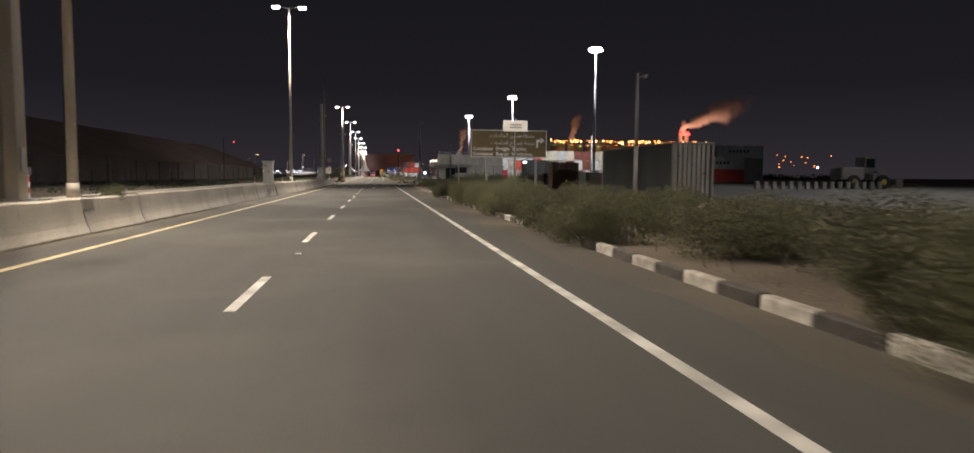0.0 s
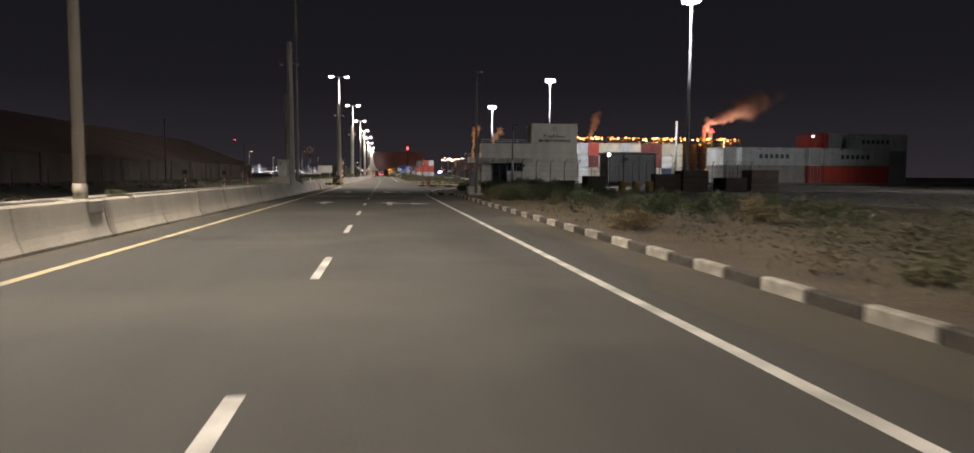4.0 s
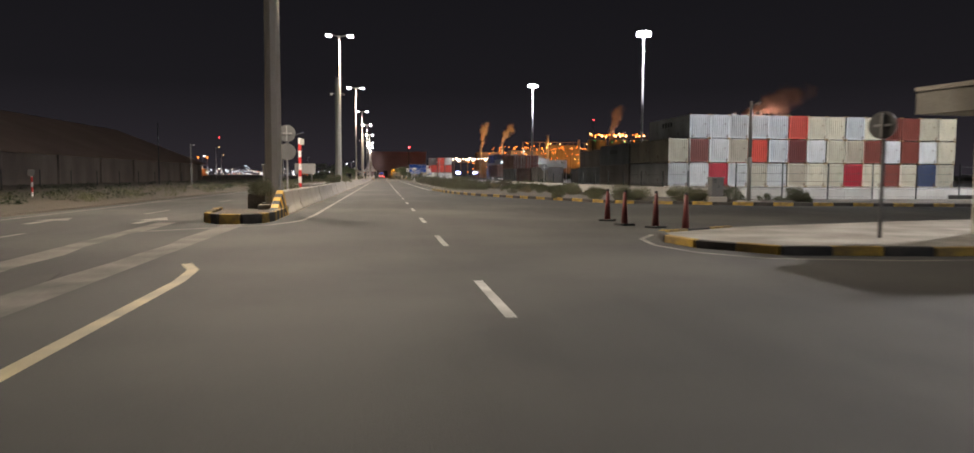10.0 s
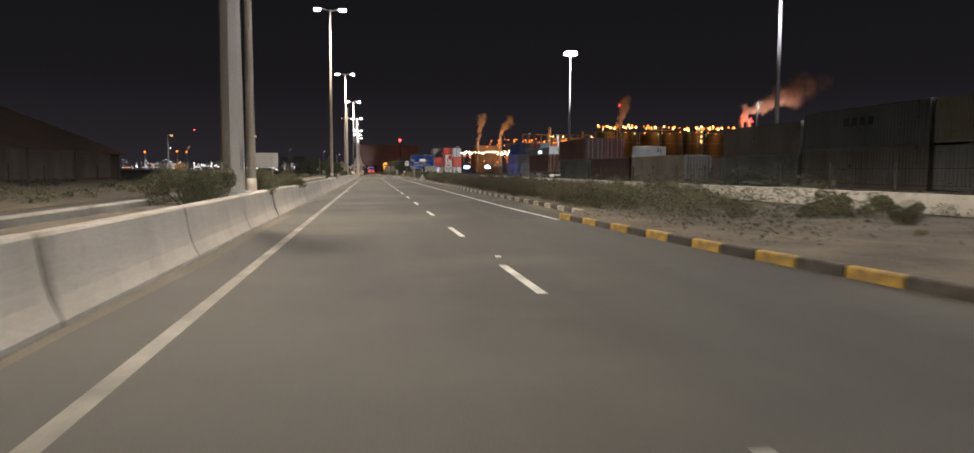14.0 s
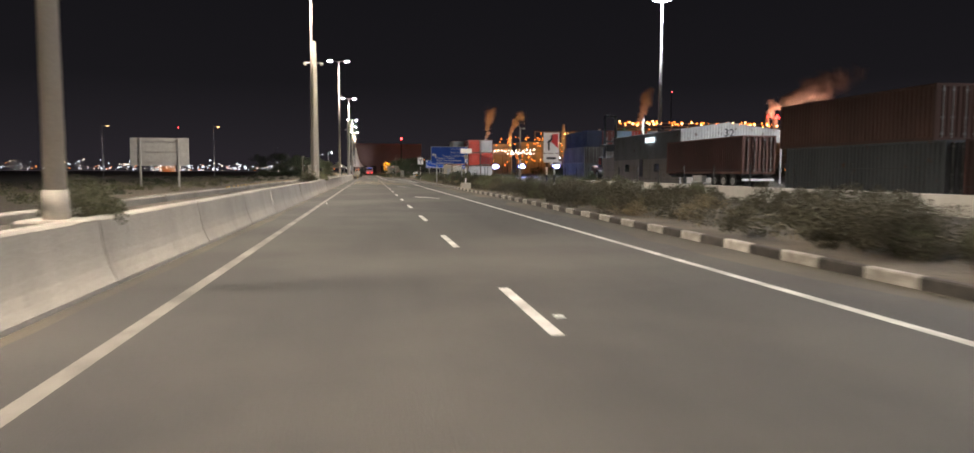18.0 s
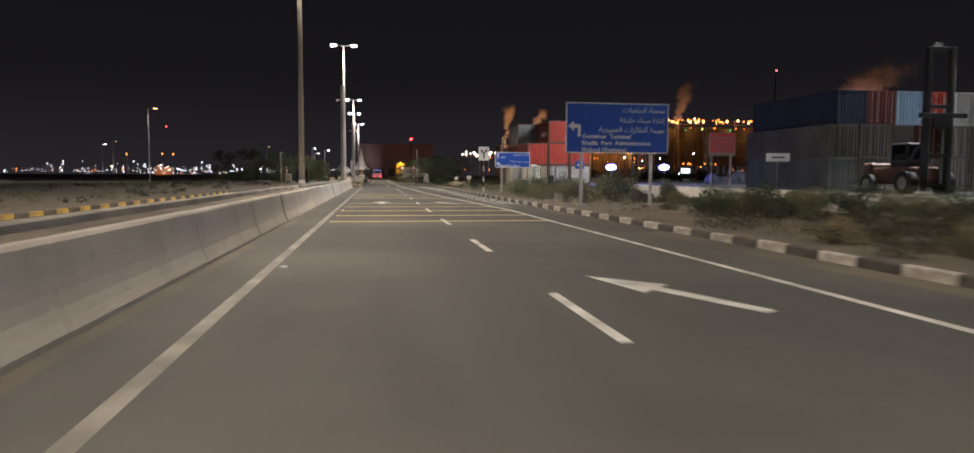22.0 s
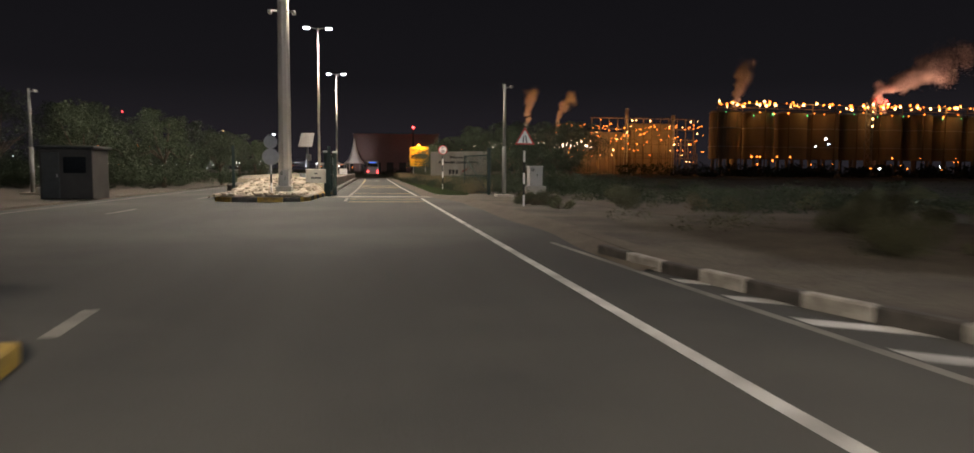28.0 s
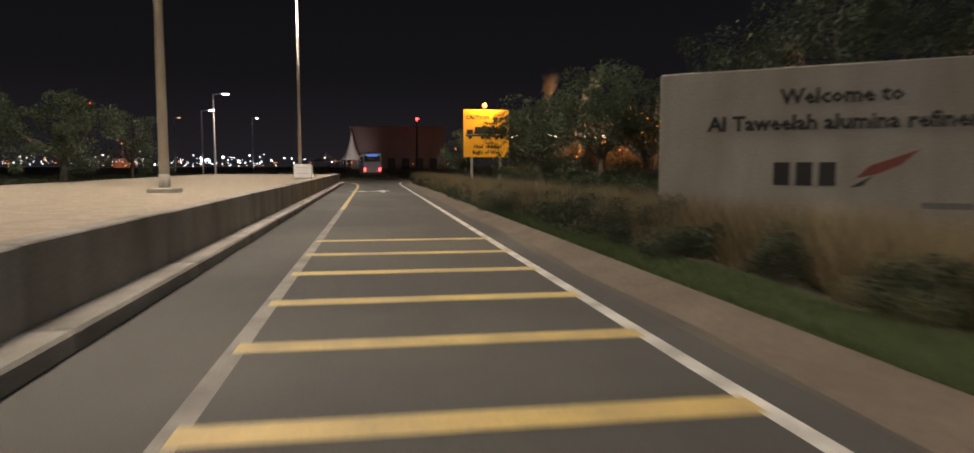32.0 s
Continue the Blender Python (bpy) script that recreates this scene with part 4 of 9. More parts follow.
def container_meshes(n, h, w=2.38):
    """Body with ribbed walls, corner frame, door leaves with locking bars: the door end looks towards -y."""
    if (n, h, w) in CONT:
        return CONT[(n, h, w)]
    bm = B()
    for side in (-1, 1):
        pts = corrugated(n - 0.3, 0.15, 0.15, h - 0.1)
        lo = [bm.verts.new((side * (w / 2 + o - 0.01), a, 0.15)) for a, o in pts]
        hi = [bm.verts.new((side * (w / 2 + o - 0.01), a, h - 0.1)) for a, o in pts]
        for i in range(len(pts) - 1):
            bm.faces.new((lo[i], lo[i + 1], hi[i + 1], hi[i]))
    end_panels = []
    for y, s in ((0.02, 1), (n - 0.02, -1)):
        ends = B()
        p = (w - 0.24) / 8
        pts = [(-w / 2 + 0.12 + (i + f) * p, o) for i in range(8) for f, o in ((0, 0), (0.56, 0), (0.66, -0.085), (0.86, -0.085), (0.96, 0))] + [(w / 2 - 0.12, 0)]
        lo = [ends.verts.new((a, y - s * o, 0.15)) for a, o in pts]
        hi = [ends.verts.new((a, y - s * o, h - 0.1)) for a, o in pts]
        for i in range(len(pts) - 1):
            ends.faces.new((lo[i], lo[i + 1], hi[i + 1], hi[i]))
        end_panels.append(mesh_of("end_panel", ends, MATS["container_white"]))
    pts = [(-w / 2, 0.05), (w / 2, 0.05), (w / 2, n - 0.05), (-w / 2, n - 0.05)]
    bm.faces.new([bm.verts.new((x, y, h - 0.03)) for x, y in pts])
    bm.faces.new([bm.verts.new((x, y, 0.12)) for x, y in pts[::-1]])
    body = mesh_of("body", bm, MATS["container_white"])
    bm = B()
    for x in (-1, 1):
        for y in (0.06, n - 0.06):
            box(bm, x * (w / 2 - 0.04), y, h / 2, 0.13, 0.13, h)
        box(bm, x * (w / 2 - 0.02), n / 2, 0.07, 0.09, n, 0.14)
        box(bm, x * (w / 2 - 0.02), n / 2, h - 0.05, 0.07, n, 0.09)
    for y in (0.06, n - 0.06):
        box(bm, 0, y, 0.07, w, 0.11, 0.14)
        box(bm, 0, y, h - 0.06, w, 0.11, 0.12)
    frame_ = mesh_of("corner_frame", bm, MATS["container_white"])
    bm = B()
    for x in (-0.85, -0.35, 0.35, 0.85):
        rod(bm, (x, -0.035, 0.12), (x, -0.035, h - 0.12), 0.022, 0.022, 6)
        for z in (0.3, h * 0.4, h - 0.3):
            box(bm, x, -0.03, z, 0.13, 0.04, 0.08)
    bars = mesh_of("locking_gear", bm, STEEL)
    CONT[(n, h, w)] = (body, end_panels, frame_, bars)
    return CONT[(n, h, w)]


CASTING = material("rusty_corner_casting", (0.30, 0.21, 0.10), 0.8, 0.1, var=0.4, scale=3, fine=40, bump=0.4, second=(0.12, 0.06, 0.03))
bm = B()
box(bm, 0, 0, 0, 0.19, 0.18, 0.13, 0.012)
rod(bm, (0, -0.092, 0), (0, -0.086, 0), 0.035, 0.035, 8)
CORNER = mesh_of("corner_casting", bm, CASTING)


def container(x, y, z, paint, n=12.19, h=2.6, doors=False, group="stacked containers", marks=None, turn=0.0, w=2.38, dark_marks=None, side=None, frame_paint=None):
    """x is its left side, y its near end."""
    body, end_panels, frame_, bars = container_meshes(n, h, w)
    end = "with barred doors" if doors else "with ribbed walls"
    root = thing("shipping_container", f"{PAINTS[paint][1]} rusty shipping container {end}" + (" on the ground" if z < 1 else " stacked up"), "shipping container", group=group, at=pose(x + 1.19, y, z, 0, 0, turn))
    # side: darker colour for the body, puts shade on the long walls into paint
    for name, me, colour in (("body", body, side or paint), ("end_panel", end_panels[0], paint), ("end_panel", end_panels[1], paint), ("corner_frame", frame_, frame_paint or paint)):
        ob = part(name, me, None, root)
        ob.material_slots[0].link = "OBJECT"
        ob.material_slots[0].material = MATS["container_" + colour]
    if doors:
        part("locking_gear", bars, None, root)
    if w != 2.38:
        for sx in (-1, 1):
            for z1 in (-0.03, h + 0.02):
                part("corner_casting", CORNER, None, root, "rusty yellow-brown corner casting", at=pose(sx * (w / 2 - 0.05), 0.06, z1))
    if marks:
        for y0, z0, sy, sz in marks:
            bm = B()
            box(bm, -1.205, y0, z0, 0.02, sy, sz)
            pale = paint in ("red", "maroon", "brown")
            part("painted_mark", bm, SIGN_WHITE if pale else DARK_STEEL, root, ("pale" if pale else "dark") + " bars in place of a company mark")
    for y0, z0, sy, sz in dark_marks or ():
        bm = B()
        box(bm, 1.205, y0, z0, 0.02, sy, sz)
        part("painted_mark", bm, DARK_STEEL, root, "dark bars in place of a company mark")
    return root


MARK = [(5.0, 1.75, 0.5, 0.55), (5.8, 1.75, 0.5, 0.55), (6.6, 1.75, 0.5, 0.55), (7.4, 1.75, 0.5, 0.55)]
rows = ["grey white crimson white cream white beige cream cream crimson cream brown cream blue cream",
        "cream brown white beige red ice maroon white cream beige brown white brown white cream",
        "- ice ice grey white ice red cream cream ice cream brown brown cream cream"]
for t, row in enumerate(rows):
    for i, paint in enumerate(row.split()):
        if paint != "-":
            container(30.27 + 2.39 * i + random.uniform(-0.025, 0.025), 199.4 + random.uniform(-0.09, 0.09), 0.53 + 2.70 * t, paint, 12.19, 2.56, False, "wall of stacked containers", MARK if i == 1 and t == 2 else None, 0.0, 2.25)
for t, paint in enumerate(("dark", "slate")):
    container(30.2, 211.9, 0.44 + 2.72 * t, paint, 12.19, 2.7, False, "wall of stacked containers", MARK if t else None)

# containers along the middle yard
for x, y, z, paint, n, doors in [
        (24.2, 231.6, 0.38, "dark", 12.19, False), (24.0, 244.1, 0.38, "oxblood", 12.19, False), (23.6, 256.9, 0.38, "ink", 12.19, True), (26.1, 257.2, 0.38, "grey", 12.19, False),
        (23.6, 257.6, 2.96, "umber", 12.19, True), (26.15, 257.9, 2.96, "brown", 12.19, True), (27.6, 244.0, 0.38, "dark", 12.19, False),
        (31.0, 226.0, 0.38, "slate", 12.19, False), (31.2, 226.0, 2.96, "dark", 12.19, False), (34, 242, 0.38, "dark", 12.19, False),
        (32.2, 338.2, 0.38, "slate", 12.19, False), (32.2, 338.3, 2.96, "dark", 12.19, True), (34.75, 338.2, 2.96, "dark", 12.19, True), (34.75, 338.2, 0.38, "dark", 12.19, True),
        (32.6, 338.0, 5.54, "blue", 12.19, False), (35.1, 338.0, 5.54, "brown", 12.19, True), (37.6, 338.0, 5.54, "sky", 12.19, False), (37.2, 338.2, 2.96, "dark", 12.19, False), (37.2, 338.2, 0.38, "dark", 12.19, False), (40.1, 338.0, 5.54, "red", 12.19, True), (39.4, 338.1, 2.96, "maroon", 12.19, True), (39.4, 338.1, 0.38, "dark", 12.19, True), (42.6, 338.0, 5.54, "white", 12.19, True), (42.0, 338.0, 2.96, "dark", 12.19, True), (42.0, 338.0, 0.38, "dark", 12.19, True), (45.1, 338.0, 5.54, "beige", 12.19, True), (44.6, 338.0, 2.96, "dark", 12.19, True), (44.6, 338.0, 0.38, "dark", 12.19, True)]:
    container(x, y, z, paint, n, 2.58, doors, "containers of the yard")

# oxblood sides: shade painted in, the container itself is all dull brown
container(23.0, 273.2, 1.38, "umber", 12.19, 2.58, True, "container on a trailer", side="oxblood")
root = thing("semi_trailer", "low flat semi-trailer carrying a brown container", "trailer", at=pose(24.2, 273.2, 0.38))
for s in (-1, 1):
    bm = B()
    box(bm, s * 0.45, 6.1, 0.85, 0.16, 12.0, 0.3, 0.02)
    part("chassis_beam", bm, DARK_STEEL, root)
    for y in (1.2, 2.5, 3.8):
        bm = B()
        rod(bm, (s * 0.85, y, 0.5), (s * 1.2, y, 0.5), 0.5, 0.5, 20)
        w = part("wheel", bm, RUBBER, root)
        bm = B()
        rod(bm, (s * 1.19, y, 0.5), (s * 1.22, y, 0.5), 0.27, 0.27, 14)
        part("rim", bm, STEEL, w)
    bm = B()
    box(bm, s * 0.7, 9.6, 0.42, 0.14, 0.14, 0.84, 0.01)
    part("landing_leg", bm, DARK_STEEL, root)
    bm = B()
    box(bm, s * 1.0, 6.6, 0.62, 0.4, 1.5, 0.5, 0.03)
    part("side_box", bm, SIGN_WHITE, root, "white side locker")
for y in (0.3, 3.0, 6.0, 9.0, 11.9):
    bm = B()
    box(bm, 0, y, 0.93, 2.3, 0.16, 0.14, 0.01)
    part("cross_member", bm, DARK_STEEL, root)
bm = B()
box(bm, 0, 0.05, 0.6, 2.3, 0.12, 0.16, 0.02)
part("bumper", bm, SIGN_WHITE, root)

# the long stack across the yard, its sides towards the road
SIDE_MARK = [(3.4 + 0.95 * k, 1.5, 0.6, 0.7) for k in range(6)]
for x, y, z, paint, turn, n in [
        (58.5, 160.2, 0.38, "dark", 0, 6.06), (61.0, 160.2, 0.38, "dark", 0, 6.06), (58.5, 160.2, 2.96, "white", 0, 6.06),
        (61.2, 162.6, 0.38, "dark", -90, 12.19), (61.2, 162.6, 2.96, "grey", -90, 12.19), (73.9, 160.4, 0.38, "red", 0, 6.06), (73.9, 160.4, 2.96, "white", 0, 6.06),
        (76.5, 163.2, 0.38, "red", -90, 12.19), (76.5, 163.2, 2.96, "grey", -90, 12.19), (80.0, 168.0, 5.54, "red", 0, 6.06), (82.5, 168.0, 5.54, "white", 0, 6.06), (80.0, 168.0, 2.96, "dark", 0, 6.06), (82.5, 168.0, 2.96, "dark", 0, 6.06), (80.0, 168.0, 0.38, "dark", 0, 6.06), (82.5, 168.0, 0.38, "dark", 0, 6.06), (85.0, 169.6, 5.54, "grey", -90, 12.19), (85.0, 169.6, 2.96, "dark", -90, 12.19), (85.0, 169.6, 0.38, "dark", -90, 12.19)]:
    container(x - 2.45, y, 0.385 + (z - 0.38) / 2.58 * 2.97, paint, n, 2.95, turn == 0, "containers across the yard", None, turn, 2.38, SIDE_MARK if turn and paint == "grey" else None)

# the red and white block beside the exit
for x, y, z, paint, doors in [
        (15.35, 369.0, 0.12, "cream", False), (17.85, 369.0, 0.12, "white", True), (20.4, 369.0, 0.12, "white", False), (15.3, 369.1, 2.7, "red", False), (17.8, 369.0, 2.7, "red", False), (20.35, 369.1, 2.7, "red", False),
        (17.75, 369.0, 5.28, "red", False), (20.3, 369.0, 5.28, "ice", False), (15.4, 375.3, 5.28, "slate", False), (15.4, 375.4, 0.12, "slate", False), (15.3, 375.4, 2.7, "maroon", False), (15.6, 381.8, 0.12, "dark", False), (15.6, 381.8, 2.7, "slate", False), (18.0, 375.4, 0.12, "dark", False), (18.0, 375.4, 2.7, "dark", False)]:
    # red ones get maroon long sides: their shaded walls are coloured darker
    container(x, y, z, paint, 6.06, 2.58, doors, "red and white container block", [(1.4, 1.1, 0.12, 0.5), (1.8, 1.1, 0.12, 0.5), (2.5, 1.1, 0.5, 0.5), (3.2, 1.1, 0.12, 0.5), (3.6, 1.1, 0.12, 0.5)] if paint in ("red", "maroon") and x < 18 and z > 1 else None, side="maroon" if paint == "red" else None, frame_paint="umber")
# pale end and ink sides are one paint, lit and unlit tones set by colour
container(17.5, 42.4, 0.12, "taupe", 12.19, 3.25, False, "lone container behind the scrub", side="ink", frame_paint="dark")


# ---- lettering in Arabic: joined letter forms, set from right to left ----
FORMS = {"ا": (0xFE8D, 2), "أ": (0xFE83, 2), "إ": (0xFE87, 2), "ب": (0xFE8F, 4), "ة": (0xFE93, 2), "ت": (0xFE95, 4), "ح": (0xFEA1, 4), "خ": (0xFEA5, 4), "د": (0xFEA9, 2), "ذ": (0xFEAB, 2),
         "ر": (0xFEAD, 2), "ش": (0xFEB5, 4), "ص": (0xFEB9, 4), "ط": (0xFEC1, 4), "ع": (0xFEC9, 4), "ف": (0xFED1, 4), "ل": (0xFEDD, 4), "م": (0xFEE1, 4), "ن": (0xFEE5, 4), "ه": (0xFEE9, 4),
         "و": (0xFEED, 2), "ي": (0xFEF1, 4), "ئ": (0xFE89, 4), "ء": (0xFE80, 1), "ٱ": (0xFEFB, 2), "ٲ": (0xFEF7, 2)}


def arabic(text):
    text = text.replace("لا", "ٱ").replace("لأ", "ٲ")
    out = []
    for i, c in enumerate(text):
        if c not in FORMS:
            out.append(c)
            continue
        base, kinds = FORMS[c]
        before = i > 0 and FORMS.get(text[i - 1], (0, 0))[1] == 4 and kinds > 1
        after = kinds == 4 and i + 1 < len(text) and FORMS.get(text[i + 1], (0, 0))[1] > 1
        out.append(chr(base + (3 if before and after else 2 if after else 1 if before else 0)))
    return "".join(out[::-1])


# ---- traffic signs ----
def post(bm, x, y, z0, z1, r=0.06):
    rod(bm, (x, y, z0), (x, y, z1), r, r, 10)


def panel_sign(name, label, x0, x1, y, z0, z1, mat, posts, ground=0.12, border=True, at_back=None, turn=0.0):
    """A sign board on posts; its face looks towards -y. Local origin at the board's left foot."""
    root = thing(name, label, "traffic sign", at=pose(x0, y, ground, 0, 0, turn))
    w, a, b = x1 - x0, z0 - ground, z1 - ground
    bm = B()
    box(bm, w / 2, 0, (a + b) / 2, w, 0.035, b - a, 0.012)
    part("board", bm, SIGN_BACK, root)
    bm = B()
    box(bm, w / 2, -0.024, (a + b) / 2, w - 0.02, 0.008, b - a - 0.02)
    face = part("face", bm, SIGN_WHITE if border else mat, root)
    if border:
        bm = B()
        box(bm, w / 2, -0.031, (a + b) / 2, w - 0.11, 0.006, b - a - 0.11)
        part("field", bm, mat, root)
    for px in posts:
        bm = B()
        box(bm, px, 0.09, b / 2, 0.12, 0.12, b, 0.008)
        part("post", bm, STEEL, root)
        bm = B()
        box(bm, px, 0.09, 0.02, 0.42, 0.42, 0.12, 0.02)
        part("footing", bm, CONCRETE_OLD, root)
    return root


def arrow_plate(root, pts, mat=None, y=-0.038):
    bm = B()
    plate(bm, pts, y - 0.004, y)
    return part("arrow", bm, mat or SIGN_WHITE, root)


s = panel_sign("direction_sign", "brown road sign with white Arabic and English lettering on two posts", 6.9, 11.4, 46.4, 2.52, 4.12, SIGN_BROWN, (0.95, 3.88))
words(arabic("محطة شحن الحاويات"), 0.31, 3.75, -0.04, 3.58, SIGN_WHITE, s, "RIGHT")
words(arabic("ورشة إصلاح الحاويات"), 0.31, 3.75, -0.04, 3.16, SIGN_WHITE, s, "RIGHT")
words("Container  Freight  Station", 0.29, 0.12, -0.04, 2.82, SIGN_WHITE, s, bold=0.008)
words("Container  Repair  Workshop", 0.29, 0.12, -0.04, 2.52, SIGN_WHITE, s, bold=0.008)
arrow_plate(s, [(3.86, 3.0), (3.98, 3.0), (3.98, 3.32), (4.12, 3.32), (4.12, 3.2), (4.36, 3.4), (4.12, 3.6), (4.12, 3.46), (3.86, 3.46)])

s = panel_sign("direction_sign", "large blue road sign with white Arabic and English lettering", 6.0, 10.7, 318.6, 2.45, 4.65, SIGN_BLUE, (0.75, 3.95))
for i, t in enumerate(("محطة الحاويات", "إدارة ميناء خليفة", "مهبط الطائرات العمودية")):
    words(arabic(t), 0.32, 4.5, -0.04, 4.12 - 0.43 * i, SIGN_WHITE, s, "RIGHT")
for i, t in enumerate(("Container  Terminal", "Khalifa  Port  Administration", "Helipad (Onshore)")):
    words(t, 0.27, 0.72, -0.04, 2.98 - 0.29 * i, SIGN_WHITE, s, bold=0.006)
arrow_plate(s, [(0.66, 3.05), (0.54, 3.05), (0.54, 3.42), (0.36, 3.42), (0.36, 3.28), (0.1, 3.5), (0.36, 3.72), (0.36, 3.58), (0.66, 3.58)])

s = panel_sign("direction_sign", "small blue road sign with two arrows on two posts", 7.5, 10.42, 345.8, 2.1, 3.38, SIGN_BLUE, (0.55, 2.3))
words(arabic("الطويلة للألمنيوم"), 0.2, 2.78, -0.04, 3.0, SIGN_WHITE, s, "RIGHT")
words("ATA", 0.19, 0.5, -0.04, 2.78, SIGN_WHITE, s, bold=0.005)
words(arabic("ميناء خليفة - بوابة ٣")[::1], 0.2, 2.78, -0.04, 2.42, SIGN_WHITE, s, "RIGHT")
words("Khalifa Port Gate-3", 0.21, 0.46, -0.04, 2.07, SIGN_WHITE, s, bold=0.005)
arrow_plate(s, [(0.2, 2.72), (0.28, 2.72), (0.28, 3.0), (0.38, 3.0), (0.24, 3.18), (0.1, 3.0), (0.2, 3.0)])
arrow_plate(s, [(0.4, 2.08), (0.33, 2.08), (0.33, 2.28), (0.24, 2.28), (0.24, 2.18), (0.08, 2.33), (0.24, 2.48), (0.24, 2.38), (0.4, 2.38)])

s = panel_sign("warning_sign", "square yellow caution sign with a black truck symbol", 3.03, 5.42, 469.5, 1.95, 4.4, SIGN_YELLOW, (0.45, 1.95), border=False)
words("CAUTION", 0.27, 0.12, -0.036, 3.78, SIGN_BLACK, s, bold=0.01)
words(arabic("تحذير"), 0.3, 2.25, -0.036, 3.78, SIGN_BLACK, s, "RIGHT", bold=0.008)
words("Haul  trucks", 0.27, 1.2, -0.036, 2.3, SIGN_BLACK, s, "CENTER", bold=0.01)
words("Right of Way", 0.27, 1.2, -0.036, 2.0, SIGN_BLACK, s, "CENTER", bold=0.01)
bm = B()
plate(bm, [(0.15, 3.0), (0.5, 3.0), (0.5, 3.25), (0.2, 3.25)], -0.04, -0.034)
plate(bm, [(0.55, 3.02), (2.25, 3.02), (2.3, 3.32), (0.62, 3.4)], -0.04, -0.034)
plate(bm, [(0.12, 2.9), (2.2, 2.9), (2.2, 2.98), (0.12, 2.98)], -0.04, -0.034)
for x in (0.35, 1.0, 1.25, 1.75, 2.0):
    disc(bm, x, -0.037, 2.86, 0.1, 0.008, 14)
part("truck_symbol", bm, SIGN_BLACK, s)
bm = B()
bmesh.ops.create_uvsphere(bm, u_segments=10, v_segments=6, radius=0.13, matrix=Matrix.Translation((1.1, -0.05, 4.46)))
part("beacon", bm, SODIUM, s, "glowing amber beacon")
lamp_point(4.1, 469.1, 4.75, 260, (1.0, 0.5, 0.12), 0.1)

MERGE = s = panel_sign("merge_sign", "upright white sign with a red and black merge symbol", 7.5, 8.36, 266, 2.46, 3.56, SIGN_WHITE, (), border=False)
arrow_plate(s, [(0.24, 2.5), (0.34, 2.5), (0.34, 2.9), (0.24, 2.9)], SIGN_BLACK)
arrow_plate(s, [(0.2, 2.9), (0.34, 2.9), (0.5, 3.05), (0.5, 3.3), (0.4, 3.3), (0.4, 3.1), (0.24, 3.0)], SIGN_BLACK)
arrow_plate(s, [(0.42, 2.95), (0.8, 2.62), (0.8, 3.38), (0.5, 3.38)], SIGN_RED)
bm = B()
box(bm, 0.43, -0.01, 2.08, 0.86, 0.03, 0.46, 0.01)
p = part("lower_plate", bm, SIGN_WHITE, s)
bm = B()
box(bm, 0.43, -0.03, 2.08, 0.5, 0.01, 0.12)
part("unreadable_line", bm, SIGN_BLACK, p)

s = panel_sign("split_sign", "square white sign with a black forked arrow on a striped post", 6.22, 7.1, 346.4, 2.7, 3.82, SIGN_WHITE, (), border=False)
arrow_plate(s, [(0.4, 2.7), (0.5, 2.7), (0.5, 3.1), (0.66, 3.3), (0.74, 3.25), (0.7, 3.5), (0.5, 3.4), (0.58, 3.36), (0.45, 3.2), (0.32, 3.36), (0.4, 3.4), (0.2, 3.5), (0.16, 3.25), (0.24, 3.3), (0.4, 3.1)], SIGN_BLACK)


def striped_post(root, x, y, h, colors, r=0.05, n=0.42):
    k = 0
    z = 0.0
    while z < h - 0.01:
        z1 = min(h, z + n)
        bm = B()
        rod(bm, (x, y, z), (x, y, z1), r, r, 12)
        part("post_band", bm, colors[k % 2], root)
        z, k = z1, k + 1


striped_post(s, 0.44, 0.09, 3.5, (SIGN_WHITE, SIGN_BLACK))
for x in (0.22, 0.64):
    striped_post(MERGE, x, 0.09, 3.3, (SIGN_BLACK, SIGN_WHITE), 0.045, 0.4)


def round_sign(name, label, x, y, zc, r, ground, facing, colors=(SIGN_WHITE, SIGN_BLACK), pr=0.04, extra=0.0):
    """A round plate on a banded post; facing -1 shows its printed face to -y, +1 shows its grey back."""
    root = thing(name, label, "traffic sign", at=pose(x, y, ground))
    striped_post(root, 0, 0.05, zc - ground + r * 0.6 + extra, colors, pr)
    bm = B()
    disc(bm, 0, -0.02, zc - ground, r, 0.03)
    board = part("plate", bm, (SIGN_PALE if y > 300 else SIGN_BACK) if facing > 0 else SIGN_RED, root)
    if facing > 0:
        bm = B()
        box(bm, 0, -0.06, zc - ground, 0.05, 0.05, r * 1.7, 0.005)
        part("clamp_rail", bm, STEEL, board)
        bm = B()
        box(bm, 0, -0.05, zc - ground, r * 1.2, 0.03, 0.05, 0.005)
        part("clamp_rail", bm, STEEL, board)
    else:
        bm = B()
        disc(bm, 0, -0.04, zc - ground, r * 0.82, 0.012)
        part("face", bm, SIGN_WHITE, board)
    return root


